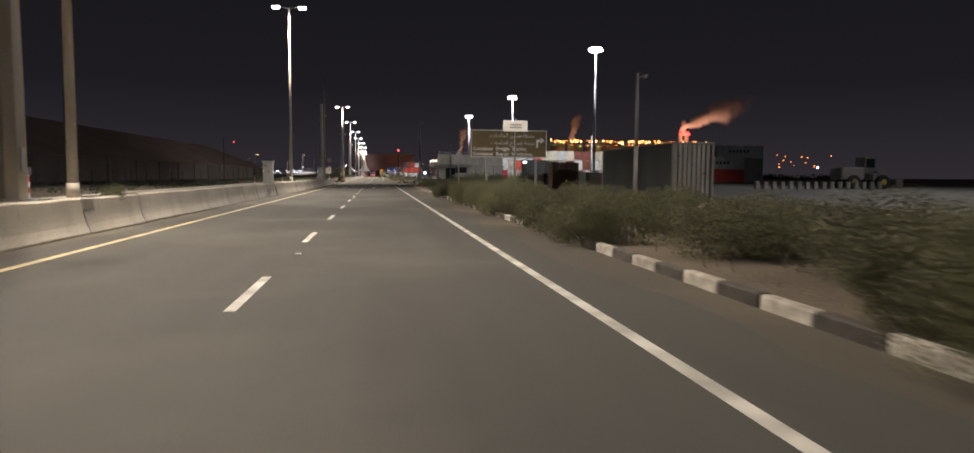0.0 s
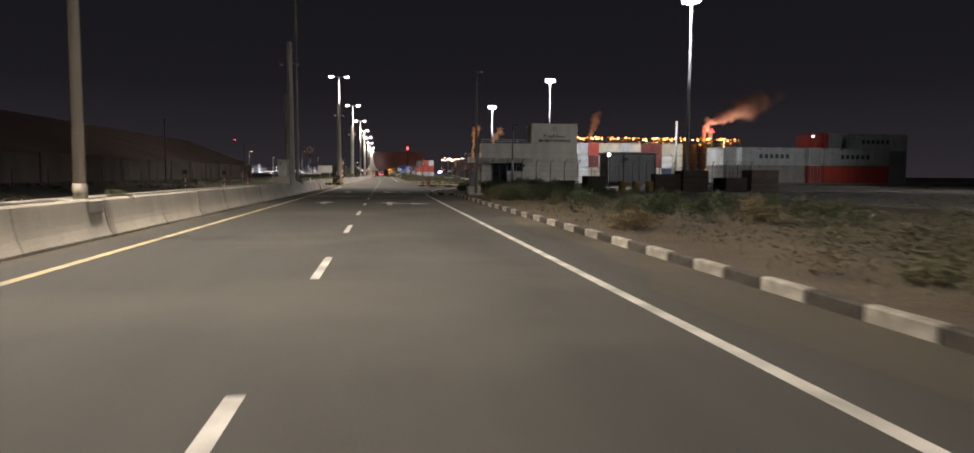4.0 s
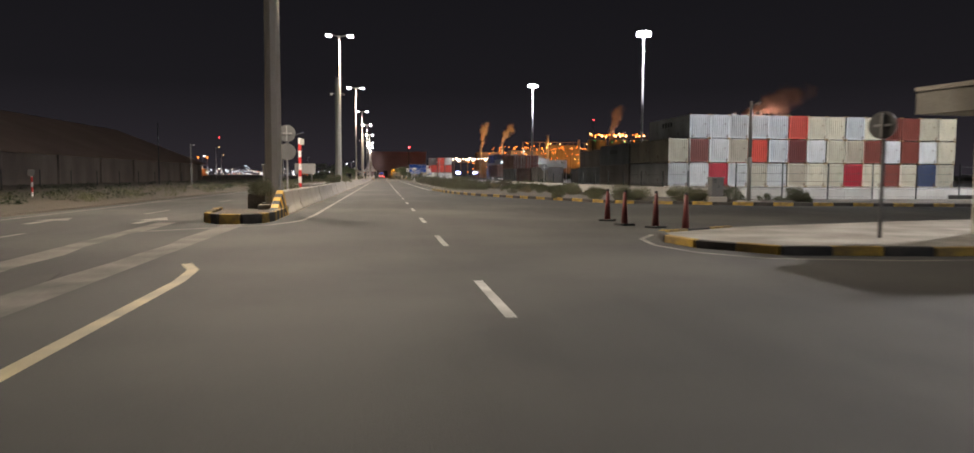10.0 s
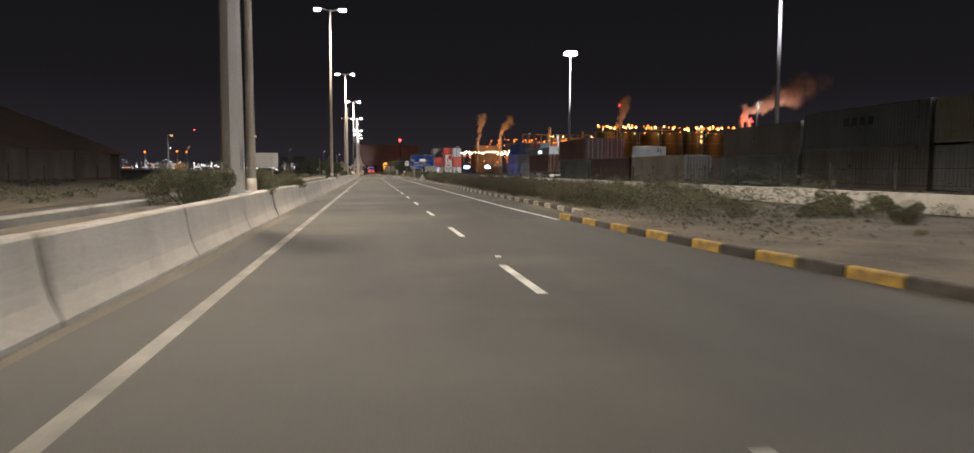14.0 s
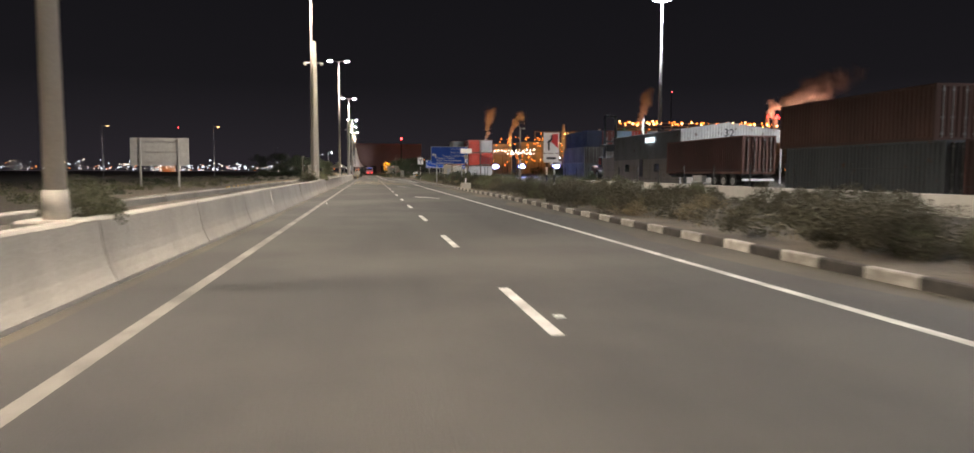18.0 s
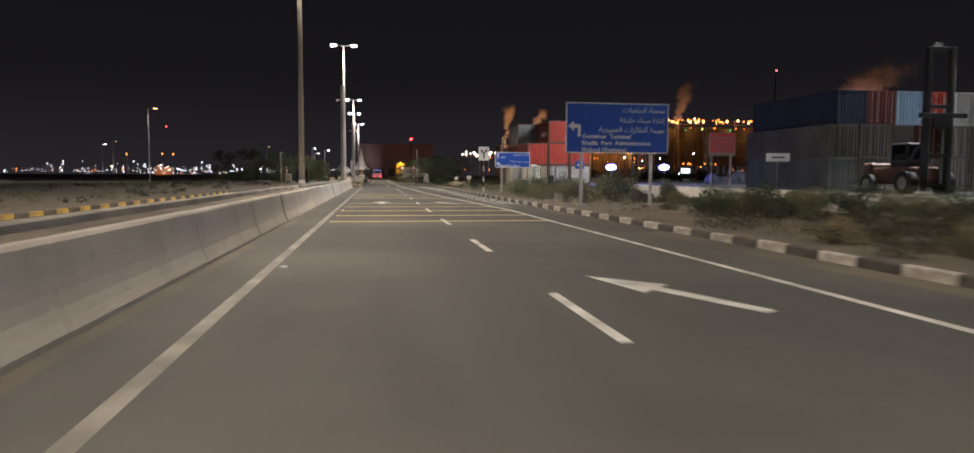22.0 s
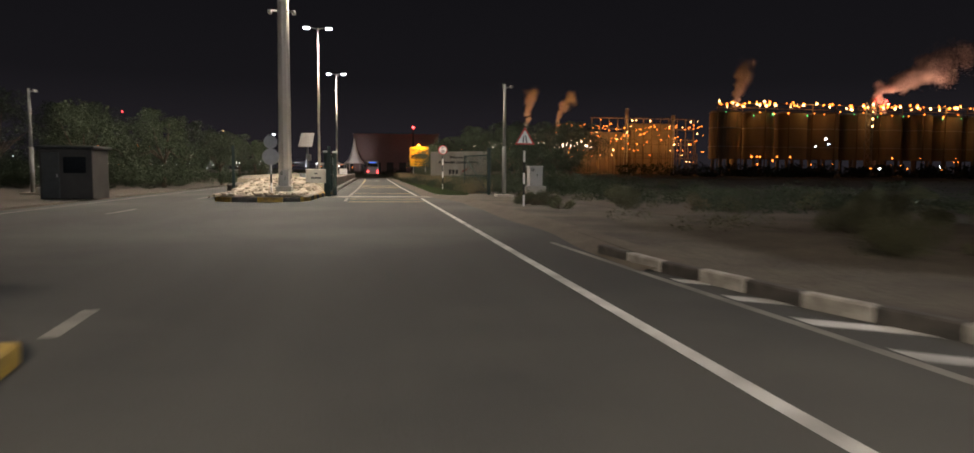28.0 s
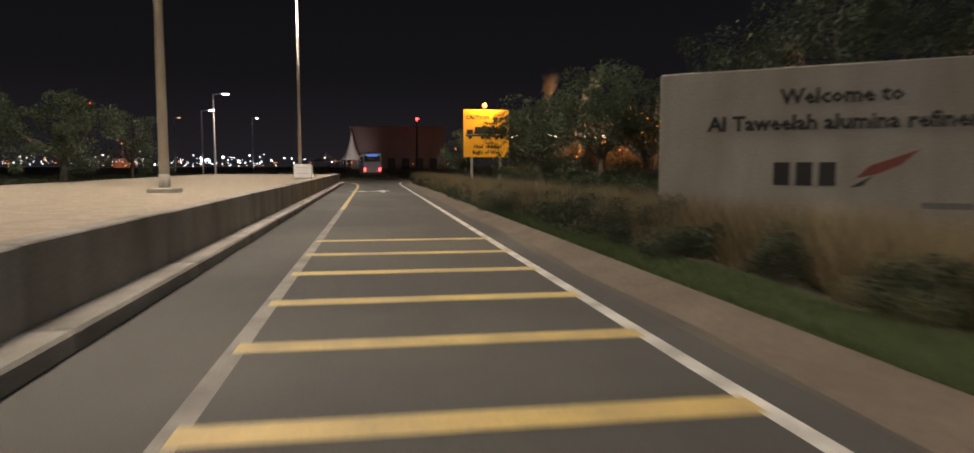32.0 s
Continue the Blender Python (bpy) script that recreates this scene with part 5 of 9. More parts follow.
# backlit sign: its darkness is put into the plate and post colours
s = round_sign("round_sign_back", "dark turned round sign on a thin post beside the station", 9.77, 138.7, 2.64, 0.31, 0.12, 1, (MAST_STEEL, MAST_STEEL))
s.matrix_world = pose(9.77, 138.7, 0.12, 0, 0, -64)
s = round_sign("no_u_turn_sign", "round red and white no U-turn sign on a banded post", -5.64, 115.1, 3.57, 0.38, 0.72, -1)
bm = B()
for i in range(8):
    a0, a1 = math.pi * i / 8, math.pi * (i + 1) / 8
    rod(bm, (0.1 * math.cos(a0), -0.05, 2.9 + 0.1 * math.sin(a0)), (0.1 * math.cos(a1), -0.05, 2.9 + 0.1 * math.sin(a1)), 0.022, 0.022, 6)
rod(bm, (0.1, -0.05, 2.9), (0.1, -0.05, 2.68), 0.022, 0.022, 6)
rod(bm, (-0.1, -0.05, 2.9), (-0.1, -0.05, 2.76), 0.022, 0.022, 6)
plate(bm, [(-0.18, 2.78), (-0.02, 2.78), (-0.1, 2.66)], -0.06, -0.045)
part("arrow", bm, SIGN_BLACK, s)
bm = B()
rod(bm, (-0.2, -0.06, 3.05), (0.2, -0.06, 2.65), 0.022, 0.022, 6)
part("bar", bm, SIGN_RED, s)

s = round_sign("speed_limit_sign", "round speed limit sign with a red ring on a banded post", 2.97, 426.9, 2.81, 0.3, 0.12, -1)
words("30", 0.27, 0, -0.055, 2.5, SIGN_BLACK, s, "CENTER", bold=0.008)
words("٣٠", 0.22, 0, -0.055, 2.74, SIGN_BLACK, s, "CENTER", bold=0.006)
round_sign("round_sign_back", "grey back of a round sign on a black and white post", -6.05, 385.9, 2.06, 0.45, 0.15, 1)
s = round_sign("round_sign_back", "grey backs of two round signs on one post", -5.6, 157.6, 3.36, 0.39, 0.74, 1, (STEEL, STEEL))
bm = B()
disc(bm, 0, -0.02, 1.79, 0.39, 0.03)
part("plate", bm, SIGN_BACK, s)
s = round_sign("round_sign_back", "grey backs of two round signs on one post", -6.19, 413.2, 2.68, 0.3, 0.4, 1)
bm = B()
disc(bm, 0, -0.02, 1.62, 0.37, 0.03)
part("plate", bm, SIGN_PALE, s)
round_sign("round_sign_back", "pale round sign back on a steel post by the yard", 14.2, 191.1, 2.35, 0.32, 0.12, 1, (STEEL, STEEL))


def triangle_sign(x, y, zc, r, ground, back):
    root = thing("warning_triangle", "grey back of a triangular sign" if back else "red edged warning triangle on a black and white post", "traffic sign", at=pose(x, y, ground))
    striped_post(root, 0, 0.05, zc - ground + r * 0.4, (STEEL, STEEL) if back else (SIGN_WHITE, SIGN_BLACK), 0.04)
    tri = lambda q: [(-q, zc - ground - q * 0.58), (q, zc - ground - q * 0.58), (0, zc - ground + q * 1.15)]
    bm = B()
    plate(bm, tri(r), -0.03, 0.0)
    p = part("plate", bm, SIGN_PALE if back else SIGN_RED, root)
    if not back:
        bm = B()
        plate(bm, tri(r * 0.76), -0.036, -0.031)
        part("face", bm, SIGN_WHITE, p)
        bm = B()
        for s in (-1, 1):
            plate(bm, [(s * 0.04, zc - ground - 0.15), (s * 0.1, zc - ground - 0.15), (s * 0.05, zc - ground + 0.12), (s * 0.02, zc - ground + 0.12)], -0.042, -0.037)
        part("symbol", bm, SIGN_BLACK, p)
    return root


triangle_sign(6.5, 48.9, 2.55, 0.45, 0.12, True)
triangle_sign(4.06, 406.4, 2.68, 0.38, 0.12, False)


def pole_board(x, y, zc, w, h, zt, lamp=False):
    root = thing("notice_board", "small white board on a steel pole", "sign board", at=pose(x, y, 0.12))
    bm = B()
    post(bm, 0, 0.06, 0, zt - 0.12, 0.04)
    part("pole", bm, MAST_STEEL, root)
    bm = B()
    box(bm, 0, 0, zc - 0.12, w, 0.04, h, 0.01)
    b = part("board", bm, SIGN_WHITE, root)
    for k, z in enumerate((0.06, -0.06)):
        bm = B()
        box(bm, 0, -0.024, zc - 0.12 + z * h * 2, w * 0.5, 0.008, h * 0.12)
        part("unreadable_line", bm, STEEL, b)
    return root


pole_board(6.9, 33.0, 3.4, 0.95, 0.42, 3.7)


def framed_board(x, y):
    """A white board and a small faded one on a banded post set in a concrete block."""
    root = thing("notice_board", "blank white board on a banded post in a concrete block", "sign board", at=pose(x, y, 0.12))
    bm = B()
    box(bm, 0, 0, 0.22, 0.76, 0.6, 0.5, 0.04)
    part("ballast_block", bm, CONCRETE, root)
    bm = B()
    box(bm, 0.02, -0.08, 3.0, 0.9, 0.05, 0.38, 0.012)
    part("board", bm, SIGN_WHITE, root)
    bm = B()
    box(bm, 0.0, -0.07, 2.52, 0.24, 0.03, 0.3, 0.008)
    part("small_board", bm, WORN_LINE, root, "small faded grey board under the white one")
    striped_post(root, 0, 0, 3.15, (SIGN_BLACK, SIGN_WHITE), 0.05, 0.42)
    return root


framed_board(5.95, 285.4)


def small_board(x, y, z, w, h, top, label, mat, ground=0.12):
    root = thing("small_sign", label, "sign board", at=pose(x, y, ground))
    bm = B()
    rod(bm, (0, 0.05, 0), (0, 0.05, top - ground), 0.035, 0.035, 8)
    part("post", bm, STEEL, root)
    bm = B()
    box(bm, 0, 0, z - ground, w, 0.03, h, 0.008)
    b = part("board", bm, mat, root)
    bm = B()
    box(bm, 0, -0.02, z - ground, w * 0.55, 0.01, h * 0.18)
    part("unreadable_line", bm, SIGN_BLACK if mat is SIGN_WHITE else SIGN_WHITE, b)
    return root


s = small_board(6.48, 354.3, 1.27, 0.42, 0.3, 1.4, "small white plate above an orange reflector on a post", SIGN_WHITE)
bm = B()
box(bm, 0, -0.0, 0.78, 0.2, 0.03, 0.2, 0.008)
part("reflector", bm, SIGN_YELLOW, s)
small_board(27.2, 337.0, 2.9, 1.9, 0.6, 3.2, "wide white site sign with unreadable writing on a post", SIGN_WHITE)
small_board(7.0, 369.5, 1.15, 0.36, 0.3, 1.3, "small white plate on a short post", SIGN_WHITE)
small_board(13.17, 340.7, 2.3, 0.72, 0.62, 2.75, "square dull blue site sign on a thin post", SIGN_BLUE)

root = thing("sign_panel_back", "large grey back of a road sign on two posts", "traffic sign", at=pose(-18.85, 291.8, 0.08))
bm = B()
box(bm, 0, 0, 2.95, 4.6, 0.05, 2.3, 0.015)
p = part("panel", bm, SIGN_PALE, root)
for z in (2.1, 2.95, 3.8):
    bm = B()
    box(bm, 0, -0.05, z, 4.5, 0.05, 0.06)
    part("rail", bm, STEEL, p)
for x in (-1.5, 1.5):
    bm = B()
    box(bm, x, -0.13, 2.05, 0.14, 0.12, 4.1, 0.01)
    part("post", bm, STEEL, root)

root = thing("marker_post", "red and white banded post with a tilted solar panel", "marker post", at=pose(-5.6, 162.7, 0.72))
striped_post(root, 0, 0, 2.7, (SIGN_RED, SIGN_WHITE), 0.085, 0.34)
bm = B()
box(bm, 0, 0, 0.05, 0.7, 0.5, 0.12, 0.03)
part("footing", bm, CONCRETE, root)
bm = B()
box(bm, 0, 0, 2.85, 0.55, 0.45, 0.04, 0.008, m=Matrix.Rotation(radians(-14), 4, "Y") @ Matrix.Translation((0.68, 0, 0)))
part("solar_panel", bm, SOLAR, root)
bm = B()
box(bm, 0.12, 0, 2.5, 0.2, 0.22, 0.3, 0.02)
part("control_box", bm, CABINET_PAINT, root)


# ---- cabinets, camera poles and cones ----
CABINET_GREY = material("dull_grey_cabinet_paint", (0.2, 0.2, 0.195), 0.55, 0.0, var=0.14, scale=2, fine=30, bump=0.08, streak=0.3)


def cabinet(x, y, z, w, d, h, plinth, label, paint=CABINET_PAINT):
    root = thing("utility_cabinet", label, "utility cabinet", group="utility cabinets", at=pose(x, y, z))
    bm = B()
    box(bm, 0, 0, plinth / 2, w + 0.3, d + 0.3, plinth, 0.03)
    part("plinth", bm, CONCRETE, root)
    bm = B()
    box(bm, 0, 0, plinth + h / 2, w, d, h, 0.02)
    b = part("housing", bm, paint, root)
    bm = B()
    box(bm, 0, 0, plinth + h + 0.03, w + 0.1, d + 0.1, 0.06, 0.015)
    part("roof", bm, paint, root)
    for s in (-1, 1):
        bm = B()
        box(bm, s * w / 4, -d / 2 - 0.012, plinth + h / 2, w / 2 - 0.04, 0.024, h - 0.1, 0.006)
        leaf = part("door", bm, paint, b)
    bm = B()
    box(bm, 0.05, -d / 2 - 0.04, plinth + h * 0.55, 0.03, 0.03, 0.16, 0.004)
    part("handle", bm, DARK_STEEL, b)
    bm = B()
    for i in range(5):
        box(bm, -w / 4, -d / 2 - 0.03, plinth + h * 0.78 + 0.04 * i, w / 4, 0.02, 0.018)
    part("vent_grille", bm, DARK_STEEL, b)
    return root


cabinet(-5.45, 53.4, 0.72, 0.62, 0.5, 1.4, 0.14, "pale metal utility cabinet on the median")
cabinet(-5.68, 98.8, 0.72, 0.62, 0.55, 1.05, 0.55, "pale metal utility cabinet on a concrete plinth")
for y in (152.95, 280.45):
    cabinet(-5.62, y, 0.72 if y < 400 else 0.5, 0.5, 0.85, 0.68, 0.42, "dusty beige cabinet on a plinth beside a mast")
cabinet(7.0, 98.9, 0.12, 0.6, 0.55, 1.0, 0.55, "dark grey utility cabinet on a concrete plinth", CABINET_GREY)
cabinet(6.82, 416.5, 0.12, 0.72, 0.6, 1.0, 0.55, "white utility cabinet on a concrete plinth")
cabinet(-5.75, 414.5, 0.42, 0.42, 0.4, 0.7, 0.25, "small beige cabinet at the foot of a mast")
cabinet(14.3, 123.0, 0.0, 0.9, 0.6, 1.2, 0.3, "grey utility cabinet by the fence")
cabinet(16.75, 160.7, 0.12, 0.7, 0.5, 1.0, 0.3, "dark grey utility cabinet in the verge", CABINET_GREY)
cabinet(-17.5, 418.5, 0.08, 0.9, 0.6, 1.0, 0.4, "dim utility cabinet beside the trees")


def camera_pole(x, y, z, h, r=0.085, cams=1, base=True, label="slim grey camera pole standing in the verge"):
    root = thing("camera_pole", label, "camera pole", group="camera poles", at=pose(x, y, z))
    if base:
        bm = B()
        box(bm, 0, 0, 0.04, 0.9, 0.9, 0.14, 0.02)
        part("footing", bm, CONCRETE, root)
    bm = B()
    rod(bm, (0, 0, 0), (0, 0, h * 0.45), r * 1.25, r * 1.25, 12)
    rod(bm, (0, 0, h * 0.45), (0, 0, h), r, r * 0.8, 12)
    part("pole", bm, POLE_GREY, root, smooth=True)
    for k in range(cams):
        bm = B()
        rod(bm, (0, 0, h - 0.2 - 0.5 * k), (0.3, -0.05, h - 0.12 - 0.5 * k), 0.025, 0.025, 6)
        box(bm, 0.34, -0.12, h - 0.14 - 0.5 * k, 0.13, 0.32, 0.13, 0.02)
        part("camera", bm, CABINET_PAINT, root)
    return root


camera_pole(-5.75, 100.7, 0.72, 6.2, 0.09, 1, True, "pale camera pole standing on the median")
camera_pole(13.7, 37.9, 0.12, 6.2)
camera_pole(6.95, 97.0, 0.12, 8.2)
camera_pole(12.9, 116.4, 0.0, 6.3)
camera_pole(12.45, 295, 0.12, 5.6)
camera_pole(13.0, 373.2, 0.12, 6.0)
camera_pole(5.15, 416.4, 0.12, 5.8)
camera_pole(44.7, 255.7, 0.38, 9.8, 0.12, 2)
camera_pole(18.1, 159.6, 0.12, 5.4, 0.09, 2)
camera_pole(-23.5, 211.7, 0.08, 5.0)
camera_pole(-18.9, 419.6, 0.08, 5.4)
camera_pole(28.5, 190, 0.12, 5.6)
root = thing("white_pole", "thick white pole rising behind the yard wall", "pole", at=pose(53.2, 172.8, 0.38))
bm = B()
rod(bm, (0, 0, 0), (0, 0, 10.9), 0.24, 0.2, 12)
part("pole", bm, POLE_GREY, root, smooth=True)
bm = B()
box(bm, 0, 0, 0.05, 1.1, 1.1, 0.2, 0.02)
part("footing", bm, CONCRETE, root)
root = thing("yard_lamp", "small bright floodlamp on a short pole", "lamp", at=pose(29.5, 138.6, 0.1))
bm = B()
rod(bm, (0, 0, 0), (0, 0, 4.0), 0.05, 0.04, 8)
part("pole", bm, STEEL, root)
bm = B()
box(bm, 0, -0.08, 4.02, 0.4, 0.16, 0.3, 0.02)
head = part("lamp_head", bm, DARK_STEEL, root)
bm = B()
box(bm, 0, -0.18, 4.02, 0.34, 0.05, 0.24, 0.01)
part("lamp_lens", bm, LED, head)
lamp_spot(29.5, 138.3, 4.1, 500, COOL, 140, 0.6, 0.1, (29.5, 130, 0))


def drum(x, y):
    root = thing("oil_drum", "dull yellow steel drum standing on sand", "drum", group="yellow drums", at=pose(x, y, 0.12))
    bm = B()
    rod(bm, (0, 0, 0), (0, 0, 0.88), 0.29, 0.29, 18)
    part("barrel", bm, KERB_YELLOW, root, smooth=False)
    for z in (0.02, 0.3, 0.58, 0.86):
        bm = B()
        rod(bm, (0, 0, z - 0.015), (0, 0, z + 0.015), 0.305, 0.305, 18)
        part("hoop", bm, KERB_YELLOW, root)
    return root


for x in (20.7, 21.9, 23.1):
    drum(x, 107.6)


def crate(x, y, w, d, h, turn):
    root = thing("timber_crate", "dark weathered timber crate standing on sand", "crate", group="crates", at=pose(x, y, 0.12, 0, 0, turn))
    bm = B()
    box(bm, 0, 0, h / 2, w - 0.06, d - 0.06, h)
    part("inner_box", bm, MATS_DARK_WOOD, root)
    n = max(3, int(h / 0.22))
    for i in range(n):
        bm = B()
        box(bm, 0, 0, (i + 0.5) * h / n, w, d, h / n - 0.03, 0.006)
        part("board", bm, MATS_DARK_WOOD, root)
    return root


slab("lot_floor", "dusty grey paved lot beyond the scrub", "pavement", [(21.5, -60), (120, -60), (120, 104), (24, 104)], 0.0, 0.145, CONCRETE_OLD)
root = thing("wheel_loader", "large dark wheel loader parked on the lot", "wheel loader", at=pose(58, 86, 0.145, 0, 0, 6))
for name, c, sz, mat in (("engine_body", (1.6, 0, 1.9), (3.4, 2.2, 1.5), "container_dark"), ("cab", (4.3, 0, 3.0), (1.7, 1.7, 1.9), "container_dark"), ("front_frame", (5.9, 0, 1.5), (2.0, 1.4, 0.9), "container_dark"), ("bucket", (8.3, 0, 0.7), (1.1, 3.0, 1.2), "container_dark")):
    bm = B()
    box(bm, *c, *sz, 0.12)
    part(name, bm, MATS[mat], root)
bm = B()
rod(bm, (5.6, 0, 2.2), (8.0, 0, 0.9), 0.22, 0.18, 8)
part("lift_arm", bm, DARK_STEEL, root)
for x in (1.5, 5.9):
    for s in (-1, 1):
        bm = B()
        rod(bm, (x, s * 0.85, 0.85), (x, s * 1.45, 0.85), 0.85, 0.85, 24)
        w = part("wheel", bm, RUBBER, root)
        bm = B()
        rod(bm, (x, s * 1.43, 0.85), (x, s * 1.48, 0.85), 0.4, 0.4, 16)
        part("rim", bm, KERB_YELLOW, w)
bm = B()
box(bm, 4.3, -0.87, 3.2, 1.3, 0.04, 1.1, 0.02)
part("side_window", bm, GLASS_DARK, root)
for k in range(16):
    bm = B()
    box(bm, 0, 0, 0.45, 0.5, 0.4, 0.9, 0.05)
    thing("concrete_block", "small pale concrete block in a row", "concrete block", bm, CONCRETE_OLD, "row of concrete blocks", at=pose(44 + 1.1 * k, 80 + 0.1 * k, 0.145))
MATS_DARK_WOOD = material("dark_weathered_timber", (0.10, 0.075, 0.055), 0.85, var=0.3, scale=2, fine=25, bump=0.4, streak=3.0, rand=0.2)
for x, y, w, d, h, turn in [(18.6, 109.0, 1.6, 1.2, 1.3, 8), (24.9, 108.6, 2.2, 1.4, 1.5, -6), (27.6, 109.4, 2.4, 1.6, 1.8, 4), (31.0, 109.0, 2.2, 1.8, 1.2, 12), (16.6, 110.4, 1.4, 1.2, 0.9, -12), (34.5, 110.2, 2.6, 1.8, 1.9, 0)]:
    crate(x, y, w, d, h, turn)


def cone(x, y):
    root = thing("traffic_cone", "tall dull red traffic post on a black rubber base", "traffic cone", group="traffic cones", at=pose(x, y, 0.0, 0, 0, random.uniform(0, 90)))
    bm = B()
    box(bm, 0, 0, 0.03, 0.46, 0.46, 0.06, 0.02)
    part("base", bm, RUBBER, root)
    bm = B()
    rod(bm, (0, 0, 0.05), (0, 0, 1.0), 0.10, 0.045, 14)
    part("cone_body", bm, RED_PLASTIC, root, smooth=True)
    bm = B()
    rod(bm, (0, 0, 1.0), (0, 0, 1.06), 0.055, 0.04, 12)
    part("cap", bm, RUBBER, root)
    return root


for x, y in ((6.1, 146.9), (5.95, 144.8), (6.5, 143.7), (6.65, 142.0)):
    cone(x, y)

# ---- the security building ----
def security_building():
    root = thing("security_building", "two storey cream painted security station with a flat canopy", "building", at=pose(0, 0, 0.12))
    bm = B()
    box(bm, 18.9, 138.4, 2.62, 12.1, 2.2, 5.24, 0.02)
    part("wall", bm, STATION_PAINT, root)
    bm = B()
    box(bm, 22.0, 138.9, 6.5, 5.9, 3.2, 2.52, 0.02)
    part("stair_tower", bm, STATION_PAINT, root)
    for z in (3.0, 4.15):
        bm = B()
        box(bm, 18.9, 137.295, z, 12.12, 0.03, 0.035)
        part("facade_joint", bm, CONCRETE_OLD, root)
    bm = B()
    box(bm, 22.0, 137.28, 5.28, 5.92, 0.03, 0.04)
    part("facade_joint", bm, CONCRETE_OLD, root)
    bm = B()
    box(bm, 18.9, 137.24, 0.15, 12.14, 0.16, 0.34, 0.01)
    part("plinth", bm, CONCRETE_OLD, root)
    bm = B()
    poly(bm, [(11.85, 136.4), (18.98, 136.2), (18.98, 137.32), (12.9, 137.32), (12.9, 139.7), (11.3, 139.6)], 2.86, 3.44)
    part("canopy", bm, CONCRETE_OLD, root, "grey flat canopy over the entrance")
    bm = B()
    poly(bm, [(11.8, 136.35), (19.02, 136.15), (19.02, 136.25), (11.9, 136.45), (11.35, 139.6), (11.25, 139.6)], 3.4, 3.5)
    part("canopy_trim", bm, STATION_PAINT, root)
    bm = B()
    box(bm, 20.45, 136.9, 1.06, 8.95, 0.22, 1.5, 0.02)
    part("parapet", bm, STATION_PAINT, root, "low cream parapet wall beside the entrance")
    bm = B()
    box(bm, 20.45, 136.9, 0.15, 9.0, 0.3, 0.34, 0.01)
    part("plinth", bm, CONCRETE_OLD, root)
    for name, x, z0, z1, w in (("door", 15.05, 0.32, 2.72, 1.75), ("window", 16.6, 1.75, 2.82, 1.1), ("window", 17.6, 1.75, 2.82, 0.75)):
        bm = B()
        box(bm, x, 137.29, (z0 + z1) / 2, w, 0.06, z1 - z0)
        win = part(name, bm, GLASS_DARK, root, "dark glazing")
        bm = B()
        for s in (-1, 0, 1):
            box(bm, x + s * w / 2, 137.25, (z0 + z1) / 2, 0.06, 0.05, z1 - z0)
        box(bm, x, 137.25, z1, w, 0.05, 0.06)
        box(bm, x, 137.25, z0, w, 0.05, 0.06)
        part("frame", bm, DARK_STEEL, win)
    bm = B()
    box(bm, 12.83, 138.5, 1.5, 0.06, 1.7, 2.5)
    part("door", bm, GLASS_DARK, root, "dark glazed side door")
    for k in range(8):
        x = 13.0 + k * 0.86
        bm = B()
        rod(bm, (x, 137.5, 5.24), (x, 137.5, 5.72), 0.022, 0.022, 6)
        part("rail_post", bm, STEEL, root)
    for z in (5.48, 5.72):
        bm = B()
        rod(bm, (12.95, 137.5, z), (19.0, 137.5, z), 0.022, 0.022, 6)
        part("handrail", bm, STEEL, root)
        bm = B()
        rod(bm, (12.95, 137.5, z), (12.95, 139.4, z), 0.022, 0.022, 6)
        part("handrail", bm, STEEL, root)
    bm = B()
    box(bm, 19.03, 139.1, 6.4, 0.04, 1.8, 2.0)
    part("side_louvre", bm, DARK_STEEL, root, "dark louvred opening in the tower")
    bm = B()
    for k in range(8):
        a = k * math.pi / 4
        rod(bm, (22.0 + 0.12 * math.cos(a), 137.27, 7.1 + 0.12 * math.sin(a)), (22.0 + 0.34 * math.cos(a), 137.27, 7.1 + 0.34 * math.sin(a)), 0.035, 0.012, 5)
    part("emblem", bm, SIGN_BLACK, root, "dark star shaped emblem")
    words("SECURITY STATION 3", 0.42, 22.0, 137.28, 5.5, SIGN_BLACK, root, "CENTER", bold=0.03)
    words(arabic("محطـة الامن ٣".replace("ـ", "")), 0.50, 22.0, 137.28, 6.05, SIGN_BLACK, root, "CENTER", bold=0.026)
    for y in (137.9, 138.4):
        bm = B()
        box(bm, 12.83, y, 4.5, 0.03, 0.3, 0.6)
        part("wall_number", bm, CONCRETE_OLD, root, "plain bar in place of a digit")
    for x in (17.3, 18.0):
        bm = B()
        box(bm, x, 137.1, 2.5, 0.4, 0.3, 0.28, 0.03)
        part("air_unit", bm, DARK_STEEL, root)
    return root


security_building()


